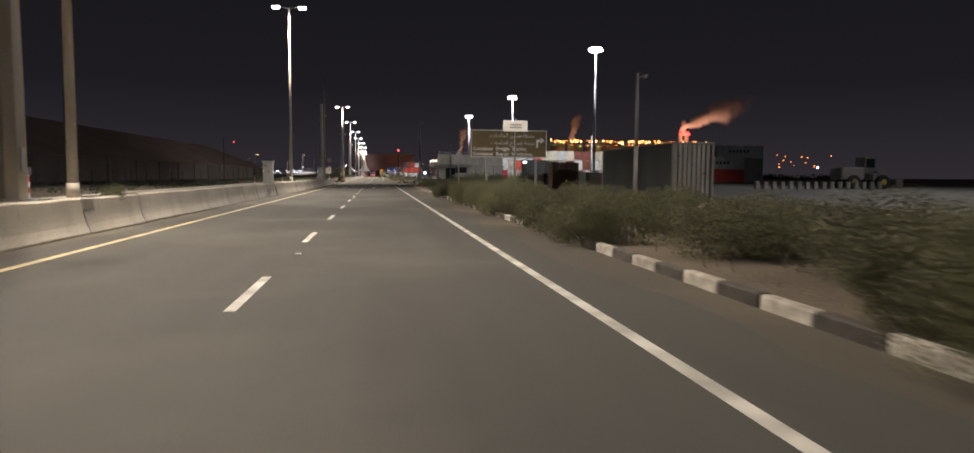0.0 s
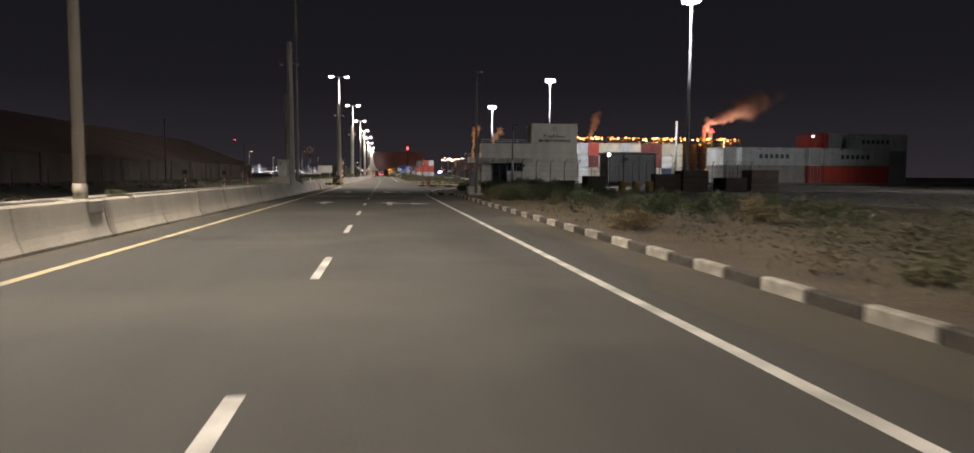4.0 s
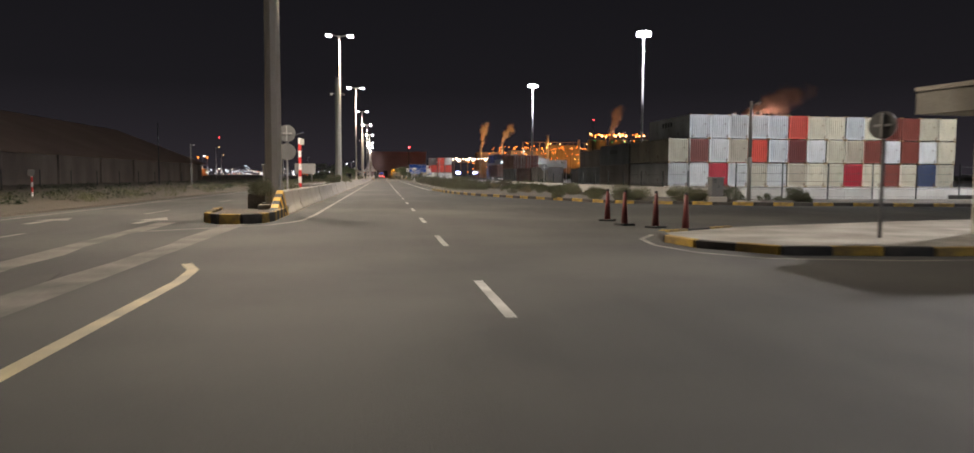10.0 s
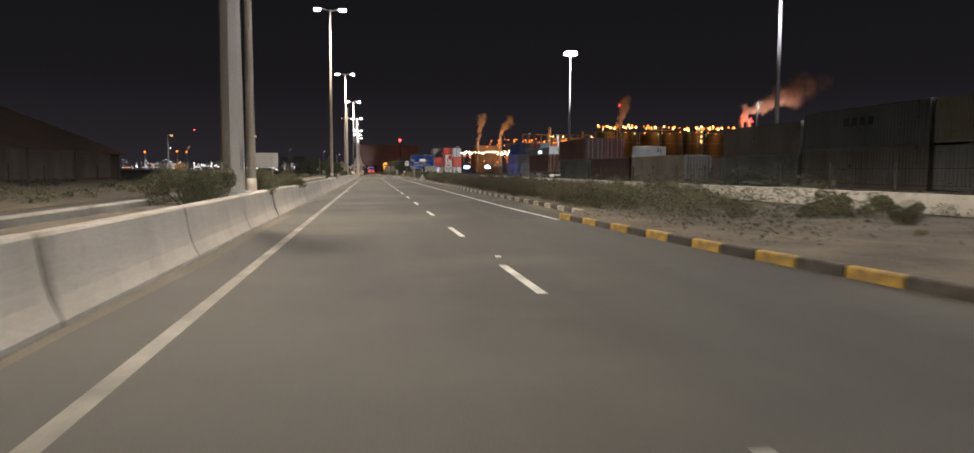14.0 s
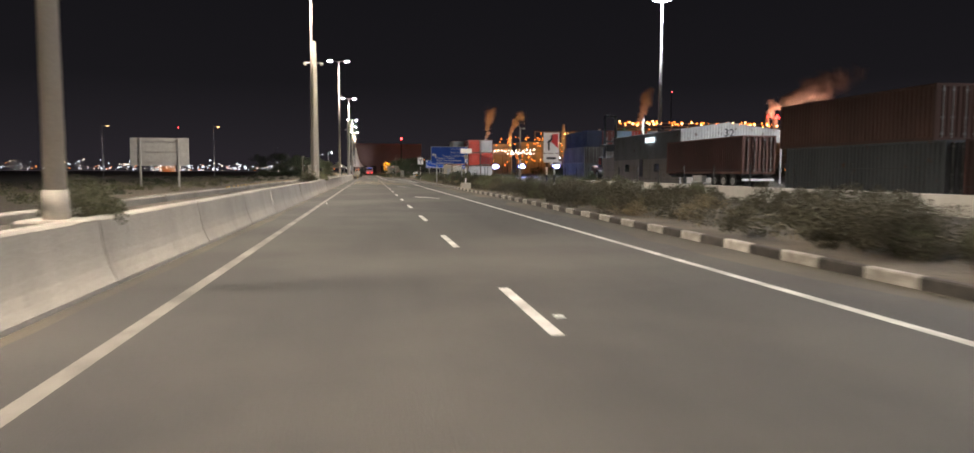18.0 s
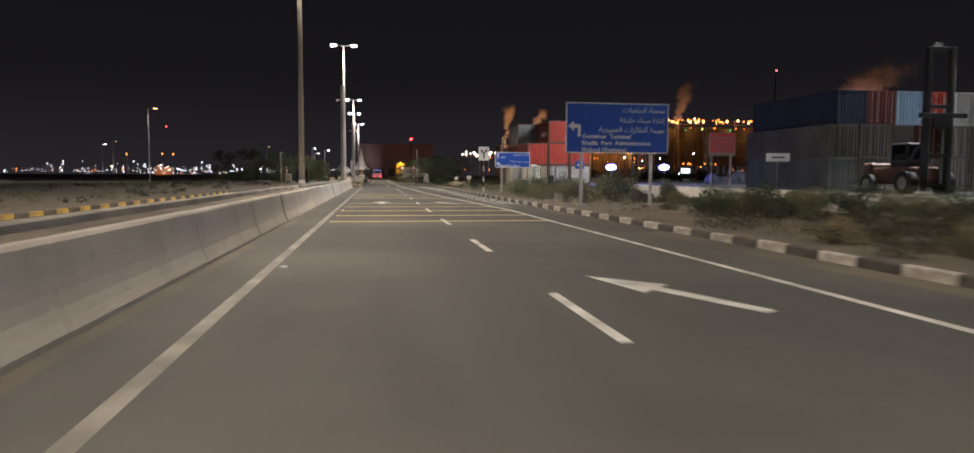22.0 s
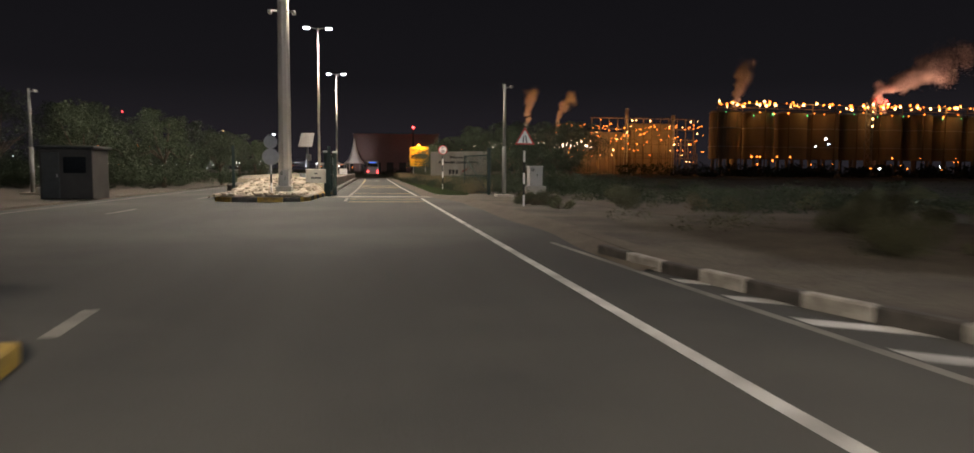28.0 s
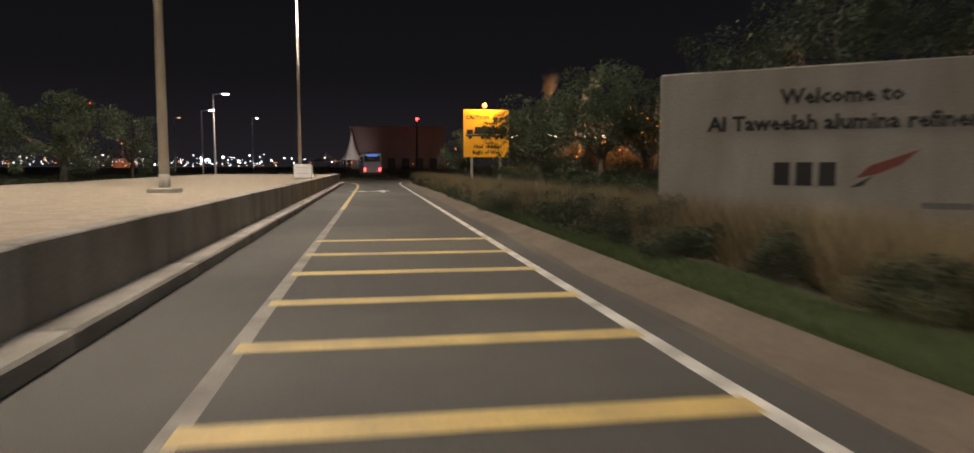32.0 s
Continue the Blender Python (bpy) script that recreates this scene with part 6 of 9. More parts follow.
def guard_shelter():
    root = thing("guard_shelter", "low dark grey shelter with a flat roof behind the station", "shelter", at=pose(33.0, 139.4, 0.12))
    bm = B()
    box(bm, 0, 2.2, 4.28, 6.6, 4.8, 0.22, 0.03)
    part("roof", bm, MAST_STEEL, root, "dull flat roof slab")
    bm = B()
    box(bm, 0, 4.3, 2.08, 6.2, 0.16, 4.16, 0.01)
    part("back_wall", bm, MAST_STEEL, root)
    for x, w in ((-2.2, 1.7), (-0.2, 1.9), (2.1, 2.0)):
        bm = B()
        box(bm, x, 0.1, 2.3, w, 0.1, 3.6, 0.01)
        part("front_panel", bm, MAST_STEEL, root)
    for x in (-3.15, -1.2, 0.95, 3.15):
        bm = B()
        box(bm, x, 0.0, 2.08, 0.16, 0.16, 4.16, 0.01)
        part("post", bm, DARK_STEEL, root)
    bm = B()
    box(bm, -0.9, -0.14, 3.5, 0.5, 0.3, 0.4, 0.03)
    part("air_unit", bm, DARK_STEEL, root)
    return root


guard_shelter()


# ---- fences ----
def fence(name, label, pts, h, n, mat, outrigger=True, strands=5):
    root = thing(name, label, "fence")
    for (x0, y0), (x1, y1) in zip(pts, pts[1:]):
        d = Vector((x1 - x0, y1 - y0))
        count = max(1, round(d.length / n))
        u = d.normalized()
        for i in range(count + 1):
            p = Vector((x0, y0)) + d * (i / count)
            bm = B()
            rod(bm, (p.x, p.y, 0), (p.x, p.y, h), 0.045, 0.045, 8)
            if outrigger:
                rod(bm, (p.x, p.y, h), (p.x + u.y * 0.45, p.y - u.x * 0.45, h + 0.45), 0.03, 0.03, 6)
            part("post", bm, mat, root)
        for k in range(strands):
            z = h * (k + 0.6) / strands
            bm = B()
            rod(bm, (x0, y0, z), (x1, y1, z), 0.009, 0.009, 4)
            part("wire", bm, mat, root)
        if outrigger:
            for k in range(3):
                o = 0.15 * (k + 1)
                bm = B()
                rod(bm, (x0 + u.y * o, y0 - u.x * o, h + o), (x1 + u.y * o, y1 - u.x * o, h + o), 0.007, 0.007, 4)
                part("barbed_wire", bm, mat, root)
    return root


fence("security_fence", "dark steel security fence with barbed wire outriggers", [(9.6, 117.5), (14.2, 118.5), (22, 121), (40, 122)], 2.6, 1.5, DARK_STEEL)
fence("yard_fence", "thin dark post and wire fence along the yard wall", [(54, 164.8), (20.2, 165.0)], 2.4, 3.0, DARK_STEEL, False)
fence("yard_fence", "thin dark post and wire fence along the yard wall", [(18.9, 169), (18.3, 176), (18.3, 300)], 1.9, 4.0, DARK_STEEL, False, 3)
fence("yard_fence", "thin dark posts and wires beyond the low wall", [(15.8, 336.7), (17.1, 341.7), (22.8, 354), (27.2, 366), (28.5, 374)], 2.3, 6.2, DARK_STEEL, False, 2)
fence("yard_fence", "thin dark post and wire fence near the exit", [(14.2, 352), (14.4, 368), (24, 365)], 2.2, 3.0, DARK_STEEL, True, 3)


# ---- the warehouse with the lit sign and the white gable board ----
LIT_LETTER = material("lit_letter_glow", (0.8, 0.95, 1), 0.5, var=0.0, bump=0, emit=1.3, emit_color=(0.78, 0.95, 1.0))


def warehouse():
    root = thing("warehouse", "long dim warehouse with ribbed steel walls", "building", at=pose(0, 0, 0.38))
    bm = B()
    pts = corrugated(20.4, 296.2, 0, 0, 0.34, 0.025)
    lo = [bm.verts.new((29.5 - o, a, 2.6)) for a, o in pts]
    hi = [bm.verts.new((29.5 - o, a, 5.4)) for a, o in pts]
    for i in range(len(pts) - 1):
        bm.faces.new((lo[i], lo[i + 1], hi[i + 1], hi[i]))
    part("cladding", bm, MATS["container_drab"], root, "dark drab ribbed cladding")
    bm = B()
    box(bm, 34.2, 306.4, 1.3, 9.3, 20.4, 2.6, 0.02)
    part("wall", bm, MATS["container_taupe"], root, "dusty taupe block wall")
    bm = B()
    box(bm, 34.4, 306.4, 4.0, 9.4, 20.2, 2.8)
    part("upper_wall", bm, MATS["container_dark"], root)
    bm = B()
    a = [(29.2, 5.42), (34.1, 6.15), (39.0, 5.42), (39.0, 5.34), (34.1, 6.03), (29.2, 5.34)]
    plate(bm, a, 296.0, 316.8)
    part("roof", bm, STEEL, root)
    for i, y in enumerate((298.5, 303, 307.5, 312)):
        bm = B()
        box(bm, 29.52, y, 1.6, 0.08, 1.3 if i % 2 else 0.9, 0.9 if i % 2 else 2.0)
        part("window" if i % 2 else "door", bm, GLASS_DARK if i % 2 else DARK_STEEL, root)
    bm = B()
    box(bm, 31.5, 319, 1.5, 4.0, 4.8, 3.0, 0.02)
    part("annex", bm, MATS["container_khaki"], root)
    for k, y in enumerate((306.0, 305.3, 304.6, 303.9)):
        bm = B()
        box(bm, 29.4, y - 0.2, 4.72, 0.05, 0.36, 0.56, 0.02)
        part("lit_sign_block", bm, LIT_LETTER, root, "lit white block in place of a company letter")
    return root


warehouse()
lamp_point(28.7, 304.9, 5.1, 9, (0.85, 0.93, 1.0), 0.3)


def gable_board(x0, x1, y, z0, zr, zp, text, ground, tx, tz, size):
    root = thing("gable_board", "white ribbed gable board with a black number, on posts", "sign board", at=pose(0, y, ground))
    bm = B()
    pts = corrugated(x1 - x0, x0, 0, 0, 0.3, 0.04)
    zt = lambda a: zr + (zp - zr) * (1 - abs(a - (x0 + x1) / 2) / ((x1 - x0) / 2))
    lo = [bm.verts.new((a, o, z0 - ground)) for a, o in pts]
    hi = [bm.verts.new((a, o, zt(a) - ground)) for a, o in pts]
    for i in range(len(pts) - 1):
        bm.faces.new((lo[i], lo[i + 1], hi[i + 1], hi[i]))
    part("ribbed_sheet", bm, MATS["container_white"], root)
    bm = B()
    plate(bm, [(x0, z0 - ground), (x1, z0 - ground), (x1, zr - ground), ((x0 + x1) / 2, zp - ground), (x0, zr - ground)], 0.03, 0.12)
    part("backing", bm, STEEL, root)
    for x in (x0 + 0.1, x1 - 0.1):
        bm = B()
        box(bm, x, 0.2, (z0 - ground) / 2 + 0.2, 0.14, 0.14, z0 - ground + 0.4)
        part("post", bm, STEEL, root)
    words(text, size, tx, -0.06, tz - ground, SIGN_BLACK, root, "CENTER", bold=0.02)
    return root


gable_board(28.7, 39.7, 295.2, 4.5, 5.75, 6.4, "32", 0.38, 33.8, 5.05, 1.15)
gable_board(30.3, 34.7, 259.6, 3.1, 4.7, 4.75, "31", 0.38, 33.8, 3.95, 0.75)


# ---- the small rusty shed behind the scrub ----
RUSTY_SHEET = material("rusty_brown_sheet", (0.085, 0.05, 0.032), 0.85, 0.1, var=0.4, scale=1.2, fine=20, bump=0.3, second=(0.04, 0.026, 0.02), streak=0.4)
root = thing("site_shed", "small rusty brown sheet metal shed with a pale lean-to roof", "shed", at=pose(14.35, 56.6, 0.12))
for name, n, at in (("front_wall", 2.0, pose(0, 0, 0)), ("back_wall", 2.0, pose(2.0, 1.3, 0, 0, 0, 180)), ("side_wall", 1.3, pose(0, 1.3, 0, 0, 0, -90)), ("side_wall", 1.3, pose(2.0, 0, 0, 0, 0, 90))):
    bm = B()
    pts = corrugated(n, 0, 0, 0, 0.22, 0.035)
    lo = [bm.verts.new((a, -o, 0.02)) for a, o in pts]
    hi = [bm.verts.new((a, -o, 2.36)) for a, o in pts]
    for i in range(len(pts) - 1):
        bm.faces.new((lo[i], lo[i + 1], hi[i + 1], hi[i]))
    part(name, bm, RUSTY_SHEET, root, at=at)
bm = B()
box(bm, 1.05, 0.65, 0, 2.2, 1.6, 0.05, 0.01)
part("roof", bm, CONCRETE, root, "pale dusty roof sheet", at=pose(0, 0, 2.44, 2.0, -2.5, 0))
bm = B()
box(bm, 0.75, -0.03, 0.98, 0.82, 0.05, 1.9, 0.01)
leaf = part("door", bm, RUSTY_SHEET, root)
bm = B()
box(bm, 1.05, -0.075, 1.0, 0.03, 0.05, 0.16, 0.008)
part("handle", bm, STEEL, leaf)
root = thing("fence_sheet", "pale ribbed metal sheet leaning upright beside the shed", "metal sheet", at=pose(16.15, 57.9, 0.12))
bm = B()
pts = corrugated(1.15, 0, 0, 0, 0.2, 0.04)
for off in (0.0, 0.012):
    lo = [bm.verts.new((a, off - o, 0.0)) for a, o in pts]
    hi = [bm.verts.new((a, off - o + 0.1, 1.75)) for a, o in pts]
    for i in range(len(pts) - 1):
        bm.faces.new((lo[i], lo[i + 1], hi[i + 1], hi[i]))
part("sheet", bm, MATS["container_drab"], root)
bm = B()
rod(bm, (0.55, 0.75, 0), (0.55, 0.12, 1.5), 0.03, 0.03, 6)
part("prop", bm, DARK_STEEL, root)


# ---- mobile blue floodlights by the far yard ----
BLUE_HALO = material("blue_halo_glow", (0.3, 0.4, 1), 0.4, var=0.0, bump=0, emit=2.4, emit_color=(0.012, 0.03, 1.0))

def oval(bm, x, y, z, rx, rz, d, n=28):
    """An upright oval plate that looks towards -y."""
    plate(bm, [(x + rx * math.cos(6.2832 * k / n), z + rz * math.sin(6.2832 * k / n)) for k in range(n)], y - d / 2, y + d / 2)


def flood_tower(x, y, z):
    root = thing("floodlight_stand", "tripod stand with a glaring blue-white floodlight", "floodlight", group="blue floodlights", at=pose(x, y, 0.12))
    bm = B()
    rod(bm, (0, 0, 0.7), (0, 0, z - 0.2), 0.05, 0.04, 8)
    part("pole", bm, DARK_STEEL, root)
    for k in range(3):
        a = k * 2.094
        bm = B()
        rod(bm, (0, 0, 1.1), (0.7 * math.cos(a), 0.7 * math.sin(a), 0.0), 0.03, 0.03, 6)
        part("leg", bm, DARK_STEEL, root)
    bm = B()
    box(bm, 0, 0.02, z - 0.12, 1.9, 0.2, 1.05, 0.06)
    box(bm, 0, 0.1, z - 0.85, 0.5, 0.3, 0.5, 0.03)
    head = part("lamp_head", bm, DARK_STEEL, root)
    # lens and blue oval are oversized: the lamp's bloom and halo as solid shapes
    bm = B()
    oval(bm, 0, -0.10, z - 0.12, 0.92, 0.5, 0.05)
    part("reflector", bm, BLUE_HALO, head, "glowing blue oval standing for the halo round the lens")
    bm = B()
    oval(bm, 0, -0.14, z - 0.12, 0.80, 0.40, 0.05)
    part("lamp_lens", bm, BLUE_LAMP, head, "glaring blue-white lens")
    lamp_spot(x, y - 0.4, z, 4200, (0.20, 0.27, 1.0), 136, 0.8, 0.2, (x, y - 9, 0))
    return root


for x, y, z in ((27.3, 392, 2.75), (34.4, 395.6, 2.88), (42.5, 394.0, 2.9)):
    flood_tower(x, y, z)


root = thing("light_panel_stand", "square lit work light on a dark steel frame", "work light", at=pose(48.6, 399.5, 0.12))
for s in (-1, 1):
    bm = B()
    rod(bm, (s * 0.9, 0.5, 0), (s * 0.5, 0, 2.0), 0.06, 0.05, 6)
    part("leg", bm, DARK_STEEL, root)
bm = B()
box(bm, 0, 0, 0.7, 1.5, 0.7, 0.5, 0.04)
part("generator", bm, DARK_STEEL, root)
bm = B()
box(bm, 0, 0, 2.3, 1.7, 0.16, 0.95, 0.03)
head = part("lamp_head", bm, DARK_STEEL, root)
bm = B()
box(bm, 0, -0.1, 2.3, 1.5, 0.05, 0.75, 0.01)
part("lamp_panel", bm, material("soft_panel_glow", (0.8, 0.95, 0.9), 0.5, var=0.0, bump=0, emit=1.4, emit_color=(0.75, 0.95, 0.92)), head)

# ---- single arm street lamps far to the west ----
def single_lamp(x, y, h, warm=True):
    root = thing("street_lamp", "distant single arm street lamp, lit", "street lamp", group="distant street lamps", at=pose(x, y, 0.08))
    bm = B()
    rod(bm, (0, 0, 0), (0, 0, h), 0.11, 0.06, 10)
    part("pole", bm, STEEL, root)
    bm = B()
    rod(bm, (0, 0, h - 0.05), (0.9, 0, h + 0.1), 0.045, 0.04, 6)
    part("arm", bm, STEEL, root)
    bm = B()
    box(bm, 1.2, 0, h + 0.1, 0.7, 0.3, 0.12, 0.03)
    head = part("lamp_head", bm, STEEL, root)
    bm = B()
    box(bm, 1.2, 0, h + 0.02, 0.6, 0.26, 0.09, 0.02)
    part("lamp_lens", bm, WARM if warm else LED, head)
    return root


for x, y, h, w in [(-40.6, 418, 12.5, 1), (-65.8, 415, 12.2, 1), (-17.4, 509, 8.7, 0), (-21.7, 523, 8.1, 0), (-52, 628, 14, 1), (-95, 560, 13, 1), (-30, 612, 13, 0), (-120, 620, 14, 0)]:
    single_lamp(x, y, h, w)
for x, y, h in [(-40.6, 418, 12.2), (-65.8, 415, 12.0), (-17.4, 509, 8.3)]:
    lamp_spot(x + 1.2, y, h - 0.4, 2500, (1.0, 0.85, 0.66), 150, 0.7)

# ---- the long shed on the west side ----
SHED_ROOF = material("shed_roof_brown", (0.40, 0.28, 0.21), 0.8, var=0.2, scale=0.1, fine=4, bump=0.2, second=(0.32, 0.22, 0.165))
SHED_WALL = material("shed_wall_dusty", (0.21, 0.175, 0.145), 0.9, var=0.3, scale=0.3, fine=9, bump=0.3, second=(0.135, 0.11, 0.09), streak=0.3)
root = thing("storage_shed", "very long storage shed with a brown sloping roof and concrete wall", "shed", at=pose(0, 0, 0.08))
for k in range(30):
    bm = B()
    y = -130 + 15 * k
    if y < 305:
        box(bm, -46, y + 7.5, 2.0, 0.35, 14.94, 4.0, 0.02)
        part("wall_bay", bm, SHED_WALL, root)
        bm = B()
        box(bm, -45.7, y + 0.1, 2.05, 0.35, 0.45, 4.1, 0.02)
        part("buttress", bm, SHED_WALL, root)
bm = B()
prof = [(-46.6, 4.0), (-45.6, 4.05), (-70, 13.0), (-95, 4.05), (-94, 4.0)]
va = [bm.verts.new((x, -130, z)) for x, z in prof]
vb = [bm.verts.new((x if x > -60 or x < -80 else x, 314 if abs(x + 70) > 5 else 322, z)) for x, z in prof]
for i in range(5):
    bm.faces.new((va[i], va[(i + 1) % 5], vb[(i + 1) % 5], vb[i]))
bm.faces.new(va)
bm.faces.new(vb[::-1])
bmesh.ops.recalc_face_normals(bm, faces=bm.faces)
part("roof", bm, SHED_ROOF, root)
bm = B()
box(bm, -70, 310, 2.0, 48, 0.4, 4.0, 0.02)
part("end_wall", bm, SHED_WALL, root)
fence("verge_fence", "thin dark fence in front of the shed wall", [(-30, -20), (-32, 60), (-35, 140), (-37, 220), (-38, 300)], 1.9, 8.0, DARK_STEEL, False, 3)
for x, y, h in [(-26, 40, 9), (-30, 84, 10), (-28, 150, 8.5), (-34, 235, 9)]:
    root = thing("utility_pole", "thin dark utility pole in the west verge", "pole", group="utility poles", at=pose(x, y, 0.08))
    bm = B()
    rod(bm, (0, 0, 0), (0, 0, h), 0.1, 0.06, 8)
    part("pole", bm, DARK_STEEL, root)
for x, y in [(-16.5, 46), (-17, 118), (-16.2, 130), (-15.8, 141), (-22, 170)]:
    root = thing("verge_marker", "small red and white marker post in the verge", "marker post", group="verge markers", at=pose(x, y, 0.08))
    striped_post(root, 0, 0, 1.5, (SIGN_WHITE, SIGN_RED), 0.05, 0.3)
    bm = B()
    box(bm, 0, -0.06, 1.45, 0.4, 0.03, 0.4, 0.01)
    part("plate", bm, SIGN_BACK, root)


# ---- far lights of the port and the refinery: small glowing lamps ----
def glow_cloud(name, label, pts, mat, r):
    """Many far lamps as one piece: each an octahedron on its own short stalk."""
    vs, fs = [], []
    for x, y, z in pts:
        q = r * random.uniform(0.55, 1.25)
        b = len(vs)
        vs += [(x + q, y, z), (x - q, y, z), (x, y + q, z), (x, y - q, z), (x, y, z + q), (x, y, z - q)]
        fs += [(b, b + 2, b + 4), (b + 2, b + 1, b + 4), (b + 1, b + 3, b + 4), (b + 3, b, b + 4), (b + 2, b, b + 5), (b + 1, b + 2, b + 5), (b + 3, b + 1, b + 5), (b, b + 3, b + 5)]
    me = bpy.data.meshes.new(name)
    me.from_pydata(vs, [], fs)
    me.materials.append(mat)
    return tagged(new(name, me), label, "lights", kind="stuff")


rr = random.Random(5)
west = [(rr.triangular(-470, -70, -150), rr.uniform(900, 1250), rr.choice((2.5, 3, 4, 5, 5, 6, 7, 9, 11)) + rr.uniform(-0.8, 0.8)) for _ in range(250)]
glow_cloud("port_lights", "distant white lights of the port", west[:150], PORT_LAMP, 0.42)
glow_cloud("port_lights", "distant amber lights of the port", west[150:172], SODIUM, 0.5)
glow_cloud("port_lights", "distant warm lights of the port", west[172:], WHITE_LAMP, 0.38)
glow_cloud("port_mast_lamps", "distant sodium lamps on tall masts", [(-311, 1388, 31), (-296, 1388, 30.5), (-360, 1388, 30)], SODIUM, 1.3)
for x, z in ((-311, 31), (-296, 30.5), (-360, 30)):
    bm = B()
    rod(bm, (x, 1390, 0), (x, 1390, z), 0.5, 0.3, 8)
    thing("port_mast", "distant thin lamp mast of the port", "mast", bm, STEEL, "port masts")
bm = B()
box(bm, 0, 0, 5.5, 25, 12, 11, 0.1)
root = thing("port_shed", "small distant port shed in orange lamplight", "shed", bm, SHED_ROOF, at=pose(-310, 1395, 0))
bm = B()
poly(bm, [(-13, -6.5), (13, -6.5), (13, 6.5), (-13, 6.5)], 11, 11.6)
part("roof", bm, STEEL, root)
lamp_spot(-310, 1370, 14, 9000, (1.0, 0.30, 0.05), 70, 0.6, 0.5, (-310, 1392, 5))
glow_cloud("port_beacons", "distant red beacons", [(-170, 900, 40), (27.5, 890, 31.9)], RED_LAMP, 1.0)
glow_cloud("road_end_lights", "white and blue lights at the end of the road", [(rr.uniform(-75, -14), rr.uniform(600, 760), rr.uniform(2, 6)) for _ in range(26)], COOL_LAMP, 0.24)
glow_cloud("road_end_lights", "amber and red lights at the end of the road", [(rr.uniform(-50, 30), rr.uniform(640, 760), rr.uniform(2.5, 5)) for _ in range(12)], SODIUM, 0.22)
glow_cloud("yard_lights", "scattered lights of the eastern yard", [(rr.uniform(70, 150), rr.uniform(110, 190), rr.uniform(3, 9)) for _ in range(10)] + [(rr.uniform(60, 130), rr.uniform(400, 520), rr.uniform(2, 9)) for _ in range(14)], COOL_LAMP, 0.2)
glow_cloud("mast_beacon", "red beacon on the yard mast", [(101.3, 461.0, 29.2)], RED_LAMP, 0.28)
for x, y, h, r in [(27.5, 891, 31.2, 1.0), (101.3, 461.4, 29.0, 0.3)]:
    bm = B()
    rod(bm, (x, y, 0), (x, y, h), r, r * 0.4, 8)
    thing("radio_mast", "dark thin mast with a red beacon on the horizon", "mast", bm, DARK_STEEL, "radio masts")

# ---- the refinery ----
SILO = material("silo_concrete", (0.26, 0.22, 0.17), 0.85, var=0.22, scale=0.12, fine=3, bump=0.2, second=(0.24, 0.21, 0.17), streak=0.2)


def silo(x, y, r, h):
    root = thing("silo", "tall round concrete silo of the refinery under amber light", "silo", group="refinery silos", at=pose(x, y, 0))
    bm = B()
    rod(bm, (0, 0, 9.0), (0, 0, h), r, r, 32)
    part("shell", bm, SILO, root, smooth=False)
    bm = B()
    rod(bm, (0, 0, h), (0, 0, h + 1.2), r * 1.02, r * 0.9, 32)
    part("roof", bm, STEEL, root)
    for k in range(4):
        a = k * math.pi / 2 + 0.78
        bm = B()
        rod(bm, (r * 0.75 * math.cos(a), r * 0.75 * math.sin(a), 0), (r * 0.75 * math.cos(a), r * 0.75 * math.sin(a), 9.2), 0.9, 0.9, 10)
        part("leg", bm, SILO, root)
    for z in (h * 0.45, h * 0.75):
        bm = B()
        rod(bm, (0, 0, z), (0, 0, z + 0.5), r + 0.35, r + 0.35, 32)
        part("ring", bm, STEEL, root)
    return root


for k in range(9):
    silo(194 + 20 * k, 752, 8.6, 34.5)


def truss_gallery(name, label, x0, x1, y, z, h, step, mat):
    """A walkway or conveyor gallery on trestles, running along x."""
    root = thing(name, label, "industrial structure", at=pose(0, y, 0))
    bm = B()
    box(bm, (x0 + x1) / 2, 0, z, x1 - x0, 3.0, 0.35)
    part("deck", bm, mat, root)
    bm = B()
    box(bm, (x0 + x1) / 2, -1.5, z + 1.1, x1 - x0, 0.1, 0.1)
    part("rail", bm, mat, root)
    bm = B()
    box(bm, (x0 + x1) / 2, 0, z + h, x1 - x0, 3.4, 0.25)
    part("roof", bm, mat, root)
    n = max(1, round((x1 - x0) / step))
    for i in range(n + 1):
        x = x0 + (x1 - x0) * i / n
        bm = B()
        box(bm, x, -1.4, (z + h) / 2, 0.45, 0.45, z + h)
        part("trestle", bm, mat, root)
    return root


RACK = material("rusty_steelwork", (0.20, 0.15, 0.11), 0.7, 0.2, var=0.3, scale=0.3, fine=4, bump=0.2)
truss_gallery("silo_gallery", "lit walkway gallery along the silo tops", 184, 366, 742.5, 36.6, 2.6, 14, RACK)
truss_gallery("pipe_rack", "dense lit steel pipe rack of the refinery", 138, 208, 822, 29, 7, 6, RACK)
truss_gallery("pipe_rack", "dense lit steel pipe rack of the refinery", 130, 206, 815, 19, 3, 5, RACK)
truss_gallery("pipe_rack", "low lit conveyor gallery of the refinery", 62, 136, 818, 15.5, 2.5, 7, RACK)
truss_gallery("pipe_rack", "low steel rack of the refinery", 120, 205, 810, 10, 3, 6, RACK)
root = thing("process_building", "tall amber lit process building of the refinery", "building")
bm = B()
